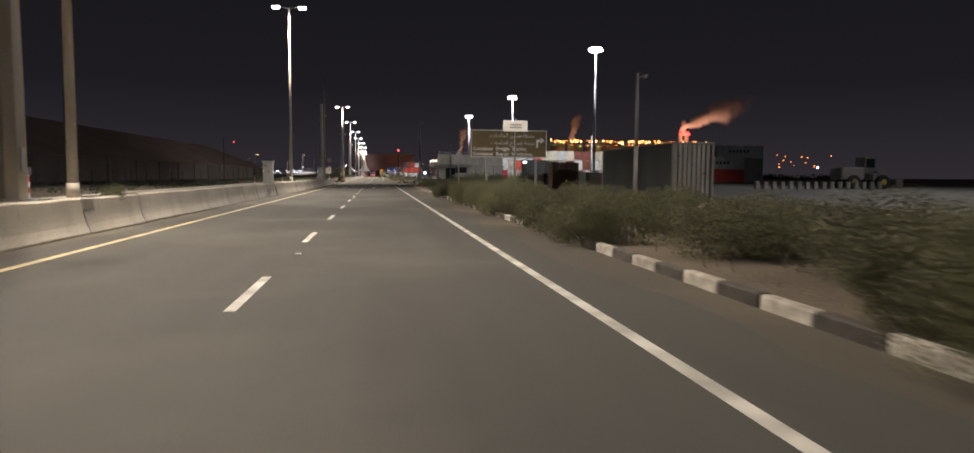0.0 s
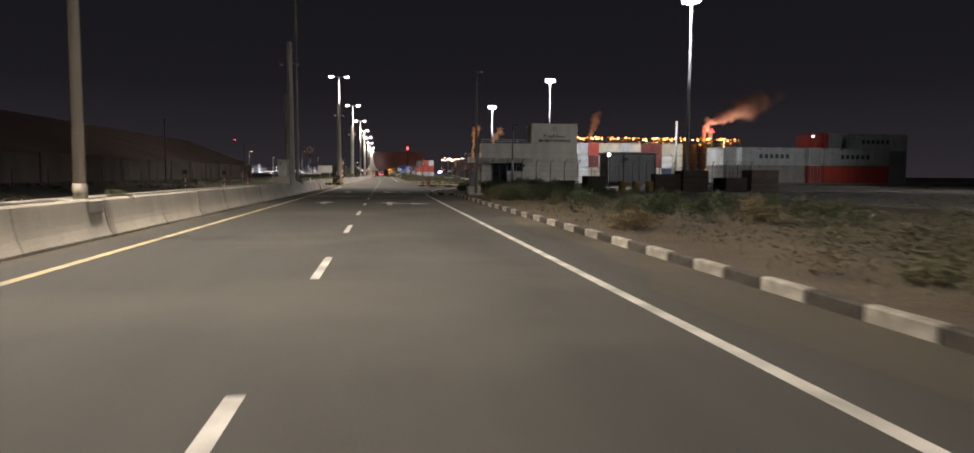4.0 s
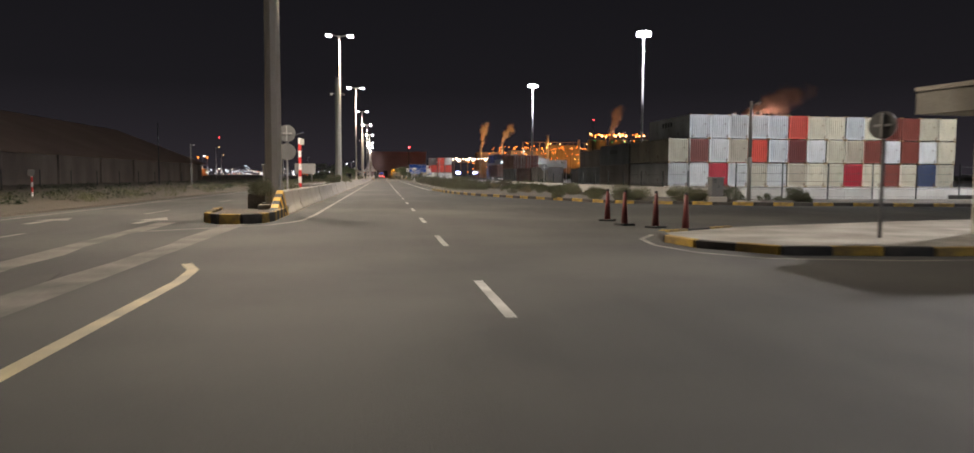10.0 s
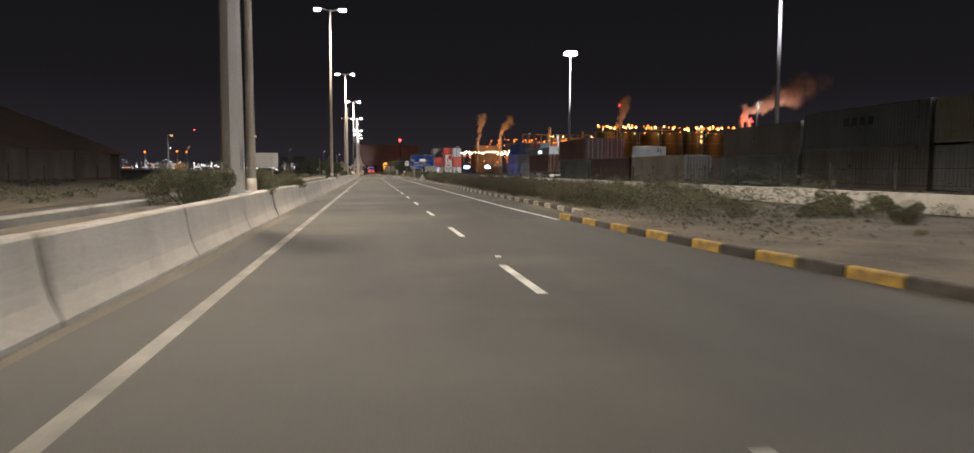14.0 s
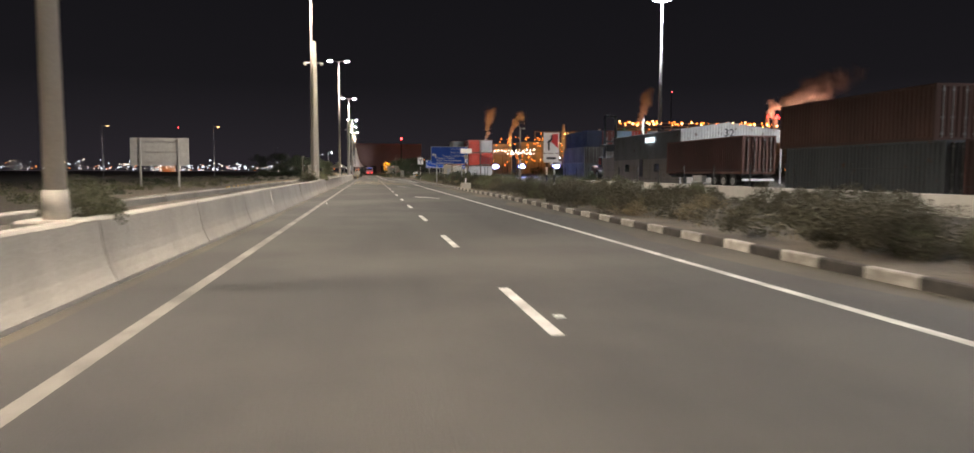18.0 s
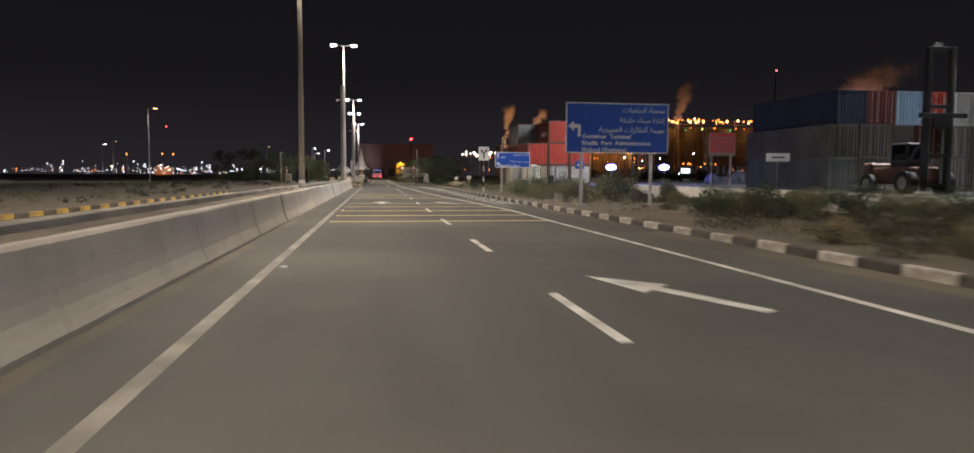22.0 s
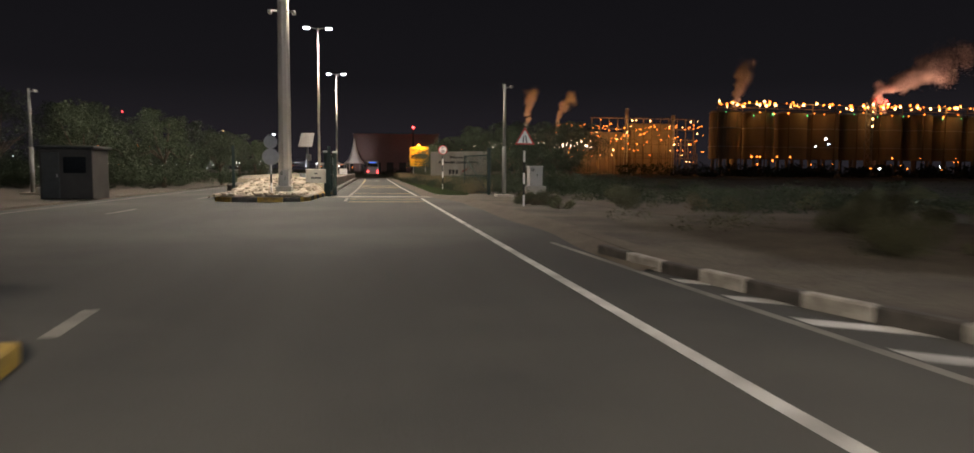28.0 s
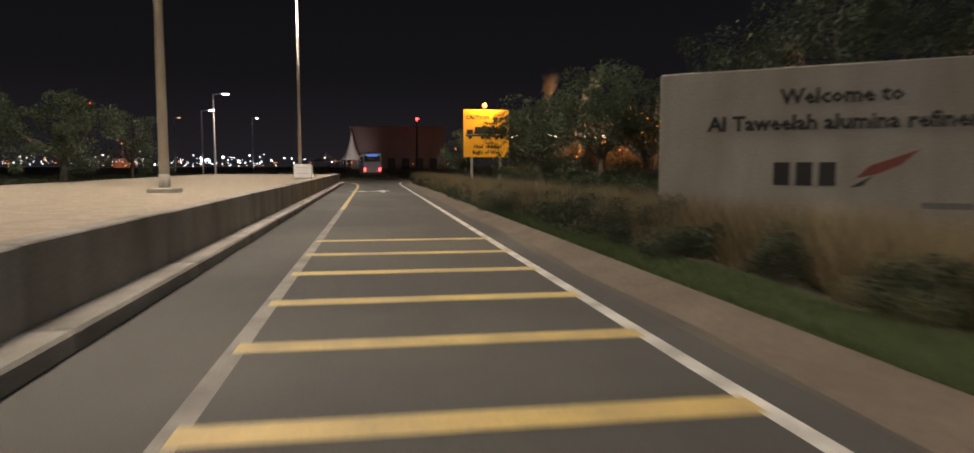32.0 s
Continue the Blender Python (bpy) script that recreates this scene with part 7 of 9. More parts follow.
box(bm, 150, 850, 14, 40, 20, 28, 0.2)
part("block", bm, SILO, root)
bm = B()
box(bm, 108, 850, 13, 26, 18, 26, 0.2)
part("block", bm, SILO, root)
bm = B()
box(bm, 186, 845, 17, 30, 16, 34, 0.2)
part("block", bm, SILO, root)
for x, h in ((98, 30), (120, 36), (168, 44), (201, 40)):
    bm = B()
    rod(bm, (x, 838, 0), (x, 838, h), 1.6, 1.2, 12)
    part("chimney", bm, STEEL, root)
root = thing("light_tower", "lattice tower with a column of white lamps", "tower", at=pose(273, 738, 0))
for sx in (-2.2, 2.2):
    bm = B()
    box(bm, sx, 0, 20.5, 0.5, 0.5, 41)
    part("leg", bm, STEEL, root)
for k in range(9):
    for sx in (-2, 2):
        bm = B()
        rod(bm, (-sx, 0, 4.5 * k), (sx, 0, 4.5 * k + 4.5), 0.2, 0.2, 5)
        part("brace", bm, STEEL, root)
copy_thing(root, pose(345, 738, 0))
top = sorted((184 + 182 * rr.random() ** 1.15, 740.5, 39.2 + rr.gauss(0, 0.7)) for i in range(120))
glow_cloud("silo_lamps", "amber lamps along the silo tops", [p for i, p in enumerate(top) if i % 4], SODIUM, 0.72)
glow_cloud("silo_lamps", "white lamps along the silo tops", [(x, y, z + rr.uniform(-1.6, 0.6)) for x, y, z in top[::3]] + [(x, 735.5, z) for x in (273, 345) for z in (27.5, 31.5, 35.5, 39.5)], WARM, 0.8)
glow_cloud("silo_lamps", "green lamps between the silos", [(x + 3, 741, 33.5 + rr.uniform(-1, 1)) for x, y, z in top[2::12]], GREEN_LAMP, 0.6)
glow_cloud("silo_lamps", "amber lamps at the foot of the silos", [(rr.uniform(200, 340), 736, rr.choice((4, 6, 8, 10))) for _ in range(20)], SODIUM, 0.6)
glow_cloud("silo_lamps", "second row of amber lamps below the silo tops", [(206 + 10.5 * i + rr.uniform(-3, 3), 740, 34.6 + rr.uniform(-0.8, 0.8)) for i in range(15)], SODIUM, 0.75)
rack = [(rr.uniform(132, 206), rr.uniform(806, 814), rr.choice((8, 12, 15, 19, 22, 26, 30, 34))) for _ in range(120)]
glow_cloud("rack_lamps", "amber lamps of the pipe racks", [(rr.uniform(100, 210), rr.uniform(806, 814), rr.choice((30.5, 30, 29, 28, 25, 24, 20, 15)) + rr.gauss(0, 0.9)) for _ in range(105)] + rack[:14], SODIUM, 0.5)
glow_cloud("rack_lamps", "white lamps of the pipe racks", rack[82:104], WARM, 0.5)
glow_cloud("conveyor_lamps", "row of white lamps along the conveyor", [(62 + 74 * i / 24, 815.5, 17.4 + 0.12 * i + rr.uniform(-0.6, 0.6)) for i in range(25)] + [(rr.uniform(62, 136), 815, 17.6 + rr.gauss(0, 0.9)) for _ in range(34)], WHITE_LAMP, 0.6)
glow_cloud("conveyor_lamps", "amber lamps under the conveyor", [(rr.uniform(40, 136), 812, rr.uniform(4, 15)) for _ in range(22)], SODIUM, 0.5)
for x, y, z, w in [(200, 737, 30, 60000), (240, 737, 30, 60000), (280, 737, 30, 60000), (325, 737, 30, 60000), (160, 806, 30, 90000), (190, 805, 22, 90000), (115, 808, 24, 70000), (140, 803, 14, 60000), (80, 808, 18, 40000)]:
    lamp_point(x, y, z + (9 if y < 750 and z > 20 else 0), w * (0.03 if y < 750 else 0.11), (1.0, 0.42, 0.10), 1.5)

HALL = material("dull_red_cladding", (0.30, 0.225, 0.23), 0.8, var=0.2, scale=0.05, fine=1, bump=0.1)
root = thing("dark_hall", "dull red hall far beyond the end of the road", "building", at=pose(16.0, 925, 0))
bm = B()
box(bm, 0, 0, 13.5, 62, 40, 27, 0.3)
part("wall", bm, HALL, root)
bm = B()
box(bm, 0, 0, 27.5, 63, 41, 1.0, 0.3)
part("roof", bm, HALL, root)
for k in range(6):
    bm = B()
    box(bm, -23 + 9.2 * k, -20.2, 3.5, 5, 0.5, 7)
    part("door", bm, DARK_STEEL, root)
# unseen spots without fixtures, added to brighten the hall's front
for x in (-8, 16, 40):
    lamp_spot(x, 872, 3, 450, (1.0, 0.78, 0.72), 110, 0.9, 1.0, (x, 905, 16))

# ---- steam plumes: countless small flakes, denser towards the core ----
STEAM = material("steam", (0.78, 0.76, 0.74), 1.0, var=0.1, scale=0.05, fine=0.3, bump=0.0, spec=0.0)


def plume(x, y, z, dx, dz, n_puffs, r0, r1, seed):
    """A drifting cloud that widens as it rises."""
    q = np.random.RandomState(seed)
    f = q.uniform(0, 1, n_puffs)
    r = (r0 + (r1 - r0) * f) * q.uniform(0.7, 1.15, n_puffs)
    c = np.stack([dx * f + q.normal(0, 0.45, n_puffs) * r, q.normal(0, 0.5, n_puffs) * r, dz * f ** 0.8 + q.normal(0, 0.45, n_puffs) * r], 1)
    per = 620
    n = n_puffs * per
    p = np.repeat(c, per, 0) + q.normal(0, 0.34, (n, 3)) * np.repeat(r, per)[:, None]
    u = q.normal(size=(n, 3))
    u /= np.linalg.norm(u, axis=1)[:, None]
    v = np.cross(u, q.normal(size=(n, 3)))
    v /= np.linalg.norm(v, axis=1)[:, None]
    s = (0.0175 * (r0 + r1) * q.uniform(0.5, 1.3, n))[:, None]
    verts = np.stack([p - u * s, p + v * s, p + u * s, p - v * s], 1).reshape(-1, 3)
    me = bpy.data.meshes.new("steam_plume")
    me.from_pydata(verts.tolist(), [], np.arange(4 * n).reshape(-1, 4).tolist())
    me.materials.append(STEAM)
    ob = new("steam_plume", me)
    ob.location = (x, y, z)
    return tagged(ob, "drifting plume of steam lit amber from below", "steam", kind="stuff")


plume(400, 900, 61, 84, 40, 90, 3.5, 13, 3)
plume(220, 790, 41, 6, 24, 40, 2, 5, 4)
plume(98, 838, 30, 5, 24, 40, 1.6, 4, 6)
plume(120, 838, 36, 10, 16, 36, 1.6, 4, 8)
for x, y, z, w in [(405, 885, 58, 240000), (440, 880, 66, 200000), (222, 775, 42, 50000), (108, 826, 32, 60000)]:
    lamp_point(x, y, z, w * 0.06, (1.0, 0.44, 0.28), 3.0)
for x, y, h in ((400, 900, 62), (409, 900, 60), (220, 790, 41)):
    bm = B()
    rod(bm, (x, y, 0), (x, y, h), 4.0 if h > 50 else 2.4, 2.6 if h > 50 else 1.8, 16)
    thing("boiler_chimney", "tall concrete boiler chimney below the steam", "chimney", bm, SILO, "boiler chimneys")
glow_cloud("stack_beacons", "red beacons on the boiler stacks", [(400, 896, 61), (398, 896, 58.5), (402, 896, 58.5), (409, 896, 60), (411, 896, 57.5), (407, 896, 57.5)], RED_LAMP, 1.0)
glow_cloud("far_plant_lights", "distant amber plant lights", [(rr.uniform(470, 640), rr.uniform(900, 960), rr.uniform(16, 36)) for _ in range(26)], SODIUM, 0.8)


# ---- the bus at the end of the road ----
def bus():
    root = thing("bus", "white coach seen from behind with lit red tail lamps", "bus", at=pose(-1.55, 530, 0.0, 0, 0, 3))
    paint = material("coach_white", (0.72, 0.72, 0.72), 0.3, var=0.05, scale=1, fine=20, bump=0.02)
    bm = B()
    box(bm, 0, 5.5, 1.85, 2.5, 11.0, 2.9, 0.14)
    part("body", bm, paint, root)
    bm = B()
    box(bm, 0, -0.02, 2.55, 2.1, 0.06, 0.85, 0.02)
    part("rear_window", bm, GLASS_DARK, root)
    for s in (-1, 1):
        bm = B()
        box(bm, s * 1.255, 5.4, 2.45, 0.03, 9.6, 0.8, 0.01)
        part("side_window", bm, GLASS_DARK, root)
        bm = B()
        box(bm, s * 1.0, -0.03, 1.1, 0.25, 0.05, 0.4, 0.02)
        part("tail_lamp", bm, RED_LAMP, root, "lit red tail lamp")
        for y in (2.6, 8.6):
            bm = B()
            rod(bm, (s * 0.95, y, 0.5), (s * 1.24, y, 0.5), 0.5, 0.5, 20)
            w = part("wheel", bm, RUBBER, root)
            bm = B()
            rod(bm, (s * 1.23, y, 0.5), (s * 1.26, y, 0.5), 0.28, 0.28, 16)
            part("rim", bm, STEEL, w)
    bm = B()
    box(bm, 0, -0.03, 2.98, 1.4, 0.05, 0.26, 0.01)
    part("sign_panel", bm, material("lit_blue_panel", (0.1, 0.2, 0.6), 0.4, var=0.0, bump=0, emit=0.7, emit_color=(0.12, 0.25, 1.0)), root, "blue lit sign panel")
    bm = B()
    box(bm, 0, -0.04, 0.55, 2.4, 0.14, 0.22, 0.03)
    part("bumper", bm, DARK_STEEL, root)
    return root


bus()
root = thing("white_cabinet", "small bright white box cabinet on the median", "cabinet", at=pose(-5.32, 473.0, 0.80))
bm = B()
box(bm, 0, 0, 0.43, 0.96, 0.8, 0.74, 0.03)
part("body", bm, SIGN_WHITE, root)
bm = B()
box(bm, 0, 0, 0.04, 1.02, 0.86, 0.08, 0.01)
part("base", bm, CONCRETE, root)
for z in (0.3, 0.62):
    bm = B()
    box(bm, 0, -0.405, z, 0.7, 0.012, 0.02)
    part("panel_joint", bm, CABINET_PAINT, root)


def tent(x, y, peak, r, low):
    """A pointed membrane roof with a sagging outline on a ring of posts."""
    root = thing("membrane_tent", "pointed white membrane tent far beyond the junction", "tent", at=pose(x, y, 0))
    bm = B()
    rings = []
    for f, z in ((1.0, 0.0), (0.62, 0.16), (0.36, 0.40), (0.18, 0.70), (0.03, 1.0)):
        rings.append([bm.verts.new((r * f * math.cos(k * math.pi / 6), r * f * math.sin(k * math.pi / 6), low + (peak - low) * z)) for k in range(12)])
    for a, b in zip(rings, rings[1:]):
        for k in range(12):
            bm.faces.new((a[k], a[(k + 1) % 12], b[(k + 1) % 12], b[k]))
    bm.faces.new(rings[-1])
    part("canopy", bm, SIGN_WHITE, root)
    for k in range(6):
        a = k * math.pi / 3
        bm = B()
        rod(bm, (r * 0.96 * math.cos(a), r * 0.96 * math.sin(a), 0), (r * 0.96 * math.cos(a), r * 0.96 * math.sin(a), low), 0.25, 0.25, 6)
        part("post", bm, STEEL, root)
    return root


tent(-14.2, 900, 24.0, 7.5, 6.0)
tent(-30.0, 893, 10.5, 11.0, 5.0)
lamp_spot(-15, 876, 5, 5200, (1.0, 0.86, 0.78), 75, 0.8, 0.5, (-16, 899, 13))

# ---- the gate and the rubble island at the exit ----
slab("exit_island_fill", "pale rubble filled island", "median", [(-4.4, 424), (-4.5, 414.4), (-5.0, 413.0), (-7.8, 412.8), (-8.5, 413.6), (-8.9, 416), (-8.9, 424)], 0, 0.22, GRAVEL)
bm = B()
nx, ny = 44, 120
def fill_height(x, y):
    f = min(1, max(0, (y - 412.9) / 8.0))
    edge = min(1, max(0, min(-4.5 - x, x + 8.9) / 0.6)) if y < 423 else 1
    return 0.2 + (0.28 + 0.36 * f) * edge * (0.35 + 0.65 * f) + 0.05 * noise.noise(Vector((x * 1.4, y * 1.4, 0))) + 0.05 * noise.noise(Vector((x * 5.1, y * 3.6, 7)))


lawn = [[bm.verts.new((x, y, fill_height(x, y))) for x in [-4.5 - 4.4 * i / nx for i in range(nx + 1)]] for y in [412.95 + 20 * (j / ny) ** 1.2 for j in range(ny + 1)]]
for j in range(ny):
    for i in range(nx):
        bm.faces.new((lawn[j][i], lawn[j][i + 1], lawn[j + 1][i + 1], lawn[j + 1][i]))
bmesh.ops.recalc_face_normals(bm, faces=bm.faces)
thing("rubble_bank", "bank of pale broken stone inside the kerb", "rubble", bm, GRAVEL, kind="structure")
slab("exit_median", "pale stony ground behind the low exit wall", "median", [(-4.55, 432.8), (-4.55, 497), (-5.2, 499), (-16, 500), (-14.5, 455), (-11.2, 432.8)], 0, 0.80, GRAVEL)
slab("exit_median_side", "sandy strip beside the exit island", "median", [(-8.95, 422), (-8.95, 432.8), (-11.2, 432.8), (-10.4, 425)], 0, 0.5, SAND)
root = thing("exit_wall", "low grey concrete retaining wall along the exit lane", "low wall", kind="structure")
bm = B()
box(bm, 0, 2.0, 0.43, 0.24, 3.985, 0.86, 0.02)
unit = mesh_of("wall_unit", bm, CONCRETE_OLD)
bm = B()
box(bm, 0.3, 2.0, 0.08, 0.4, 3.99, 0.2, 0.03)
foot = mesh_of("footing_unit", bm, CONCRETE_OLD)
for k in range(18):
    part("wall_unit", unit, None, root, at=pose(-4.47, 423.2 + 4 * k, random.uniform(-0.008, 0.008)))
    part("footing_unit", foot, None, root, at=pose(-4.47, 423.2 + 4 * k, 0))
stone_meshes = []
q = random.Random(9)
for k in range(6):
    bm = B()
    bmesh.ops.create_icosphere(bm, subdivisions=1, radius=1.0)
    for v in bm.verts:
        v.co = Vector((v.co.x * 1.2, v.co.y * 0.9, v.co.z * 0.6)) * (1 + 0.45 * noise.noise(v.co * 1.7 + Vector((k * 5, 0, 0))))
    stone_meshes.append(mesh_of("stone", bm, STONE))
root = thing("rubble_stones", "pale broken stones on the island", "rubble")
for k in range(300):
    x, y = q.uniform(-8.7, -4.7), 413.1 + 14 * q.random() ** 1.3
    s = q.uniform(0.05, 0.17)
    part("stone", stone_meshes[k % 6], None, root, at=Matrix.Translation((x, y, fill_height(x, y) + s * 0.1)) @ Matrix.Rotation(q.uniform(0, 6.28), 4, "Z") @ Matrix.Diagonal((s, s, s, 1)))
root = thing("rubble_pile", "small pile of flat broken slabs in the verge", "rubble")
for k in range(26):
    s = q.uniform(0.25, 0.5)
    part("stone", stone_meshes[k % 6], None, root, at=Matrix.Translation((7.5 + q.gauss(0, 0.4), 371.8 + q.gauss(0, 0.45), 0.18 + 0.02 * k)) @ Matrix.Rotation(q.uniform(0, 6.28), 4, "Z") @ Matrix.Diagonal((s, s, s * 0.4, 1)))

root = thing("slab_sign", "low white slab sign with unreadable lettering on the rubble", "sign board", at=pose(-4.7, 419.8, 0.72))
bm = B()
box(bm, 0, 0, 0.38, 1.06, 0.18, 0.76, 0.03)
part("slab", bm, PAINT_WHITE, root)
bm = B()
box(bm, 0.0, -0.095, 0.28, 0.55, 0.01, 0.1)
part("unreadable_line", bm, SIGN_BACK, root)
bm = B()
box(bm, 0.0, -0.095, 0.52, 0.16, 0.01, 0.08)
part("unreadable_line", bm, SIGN_BACK, root)


def gate_leaf(x, y, w, h, turn, label, brace=True):
    root = thing("swing_gate", label, "gate", at=pose(x, y, 0.02, 0, 0, turn))
    bm = B()
    box(bm, 0, 0, h / 2 + 0.15, 0.16, 0.16, h + 0.5, 0.01)
    p = part("gate_post", bm, GREEN_STEEL, root)
    for z in (0.2, h * 0.5, h):
        bm = B()
        box(bm, w / 2, 0, z, w, 0.06, 0.07)
        part("rail", bm, GREEN_STEEL, root)
    bm = B()
    box(bm, w, 0, h / 2 + 0.1, 0.07, 0.06, h - 0.1)
    part("stile", bm, GREEN_STEEL, root)
    if brace:
        bm = B()
        rod(bm, (0.1, 0, 0.2), (w, 0, h), 0.03, 0.03, 6)
        part("brace", bm, GREEN_STEEL, root)
    for k in range(1, int(w / 0.14)):
        bm = B()
        rod(bm, (k * 0.14, 0, 0.2), (k * 0.14, 0, h), 0.008, 0.008, 4)
        part("mesh_bar", bm, GREEN_STEEL, root)
    return root


gate_leaf(-3.97, 419.25, 4.2, 2.3, 91, "dark green steel gate leaf standing open along the lane")
gate_leaf(4.75, 418.9, 3.9, 2.3, 103, "dark green steel gate leaf standing open beside trees")
gate_leaf(-9.0, 419.6, 3.6, 2.3, 100, "dark green steel gate leaf on the far side of the island")
for x in (-4.2, -3.75):
    root = thing("gate_bollard", "dark green gate post beside the lane", "gate post", group="gate posts", at=pose(x, 420.1 if x < -4 else 421.0, 0.0))
    bm = B()
    box(bm, 0, 0, 1.2, 0.2, 0.2, 2.4, 0.02)
    part("post", bm, GREEN_STEEL, root)
    bm = B()
    box(bm, 0, 0, 2.45, 0.3, 0.3, 0.1, 0.02)
    part("cap", bm, CABINET_PAINT, root)

SOLAR_BACK = material("solar_panel_glass", (0.075, 0.066, 0.055), 0.7, 0.0, var=0.12, scale=3, fine=30, bump=0.04, spec=0.2)
root = thing("solar_camera_stand", "tilted solar panel on a dark post over a concrete block", "solar panel", at=pose(-6.7, 437.6, 0.80))
bm = B()
box(bm, 0, 0, 0.18, 1.2, 1.0, 0.4, 0.04)
part("ballast_block", bm, MATS["container_slate"], root)
bm = B()
rod(bm, (0, 0.2, 0.3), (0, 0.2, 2.9), 0.07, 0.07, 10)
part("post", bm, DARK_STEEL, root)
bm = B()
box(bm, 0, 0, 0, 1.05, 3.0, 0.05, 0.01, m=Matrix.Translation((-0.1, 0.4, 3.0)) @ Matrix.Rotation(radians(23.5), 4, "X"))
part("solar_panel", bm, SOLAR_BACK, root)
bm = B()
box(bm, 0.1, -0.12, 1.6, 0.35, 0.25, 0.5, 0.02)
part("battery_box", bm, DARK_STEEL, root)

# ---- the welcome wall ----
WELCOME_PAINT = material("dusty_render", (0.36, 0.34, 0.30), 0.85, var=0.22, scale=1.2, fine=25, bump=0.25, second=(0.28, 0.25, 0.21), streak=0.35)


def welcome_wall():
    root = thing("welcome_wall", "broad white welcome wall with black lettering and a red leaf emblem", "sign wall", at=pose(3.7, 445.9, 0.12, 0, 0, math.degrees(math.atan2(-3.8, 4.83))))
    w, h = 6.15, 3.05
    bm = B()
    box(bm, w / 2, 0.14, h / 2, w, 0.28, h, 0.02)
    part("slab", bm, WELCOME_PAINT, root)
    words("Welcome to", 0.36, w / 2 - 0.05, -0.01, 2.42, SIGN_BLACK, root, "CENTER", bold=0.012)
    words("Al Taweelah alumina refinery", 0.36, w / 2 - 0.05, -0.01, 1.98, SIGN_BLACK, root, "CENTER", bold=0.012)
    for k in range(3):
        bm = B()
        box(bm, 2.15 + 0.36 * k, -0.005, 1.22, 0.26, 0.012, 0.4, 0.004)
        part("mark_bar", bm, SIGN_BLACK, root, "plain dark bar in place of a company letter")
    bm = B()
    plate(bm, [(3.3, 1.15), (3.5, 1.36), (4.2, 1.62), (3.95, 1.38), (3.6, 1.22)], -0.012, -0.002)
    part("emblem", bm, MATS["container_brown"], root)
    bm = B()
    plate(bm, [(3.22, 1.0), (3.42, 1.12), (3.55, 1.2), (3.4, 1.02)], -0.012, -0.002)
    part("emblem", bm, SIGN_BLACK, root)
    bm = B()
    box(bm, 4.6, -0.005, 0.72, 0.7, 0.012, 0.1)
    part("unreadable_line", bm, SIGN_BACK, root)
    return root


welcome_wall()


# ---- plants ----
def leaf_cloud(name, centres, per, leaf, spread, seed, mat, flat=0.75):
    """Small leaves scattered in clumps, as one mesh."""
    q = np.random.RandomState(seed)
    c = np.repeat(np.array(centres), per, axis=0)
    n = len(c)
    d = q.normal(size=(n, 3))
    d /= np.linalg.norm(d, axis=1)[:, None]
    p = c[:, :3] + d * (c[:, 3:4] * q.uniform(0.25, 1.0, (n, 1)) ** 0.5) * np.array([1, 1, flat])
    p[:, 2] = np.maximum(p[:, 2], 0.03)
    u = q.normal(size=(n, 3))
    u /= np.linalg.norm(u, axis=1)[:, None]
    v = np.cross(u, q.normal(size=(n, 3)))
    v /= np.linalg.norm(v, axis=1)[:, None]
    s = leaf * q.uniform(0.55, 1.4, (n, 1))
    a, b = u * s, v * s * spread
    verts = np.stack([p - a, p + b * 0.9, p + a, p - b * 0.9], 1).reshape(-1, 3)
    faces = np.arange(4 * n).reshape(-1, 4)
    me = bpy.data.meshes.new(name)
    me.from_pydata(verts.tolist(), [], faces.tolist())
    me.materials.append(mat)
    return me


def shrub(seed, r, h, mat, per=60, clumps=9, leaf=0.05):
    q = random.Random(seed)
    root = thing("shrub", "low dusty desert shrub in the verge", "shrub", group="verge shrubs")
    bm = B()
    cs = []
    for k in range(clumps):
        a, f = q.uniform(0, 6.28), q.uniform(0.15, 1.0)
        x, y, z = r * 0.75 * f * math.cos(a), r * 0.75 * f * math.sin(a), h * q.uniform(0.25, 0.85) * (1.1 - 0.45 * f)
        cs.append((x, y, z, r * q.uniform(0.25, 0.45)))
        rod(bm, (x * 0.15, y * 0.15, 0), (x, y, z + 0.05), 0.018, 0.006, 5)
    part("stem", bm, BARK, root)
    part("foliage", leaf_cloud("foliage", cs, per, leaf, 0.42, seed, mat), None, root)
    return root


SHRUBS = [shrub(11, 1.0, 1.1, LEAF_SCRUB, 1000, 16, 0.020), shrub(12, 0.8, 0.9, LEAF_SCRUB, 800, 14, 0.020), shrub(13, 1.3, 1.25, LEAF_SCRUB, 1100, 22, 0.021), shrub(14, 0.65, 0.5, LEAF_SCRUB, 200, 10, 0.03), shrub(15, 0.95, 0.75, LEAF_STRAW, 240, 12, 0.036), shrub(16, 0.9, 1.0, LEAF_DARK, 280, 12, 0.034)]
for k, o in enumerate(SHRUBS):
    o.matrix_world = pose(7.6 + 0.3 * k, 8 + 3.1 * k, 0.12)
q = random.Random(21)


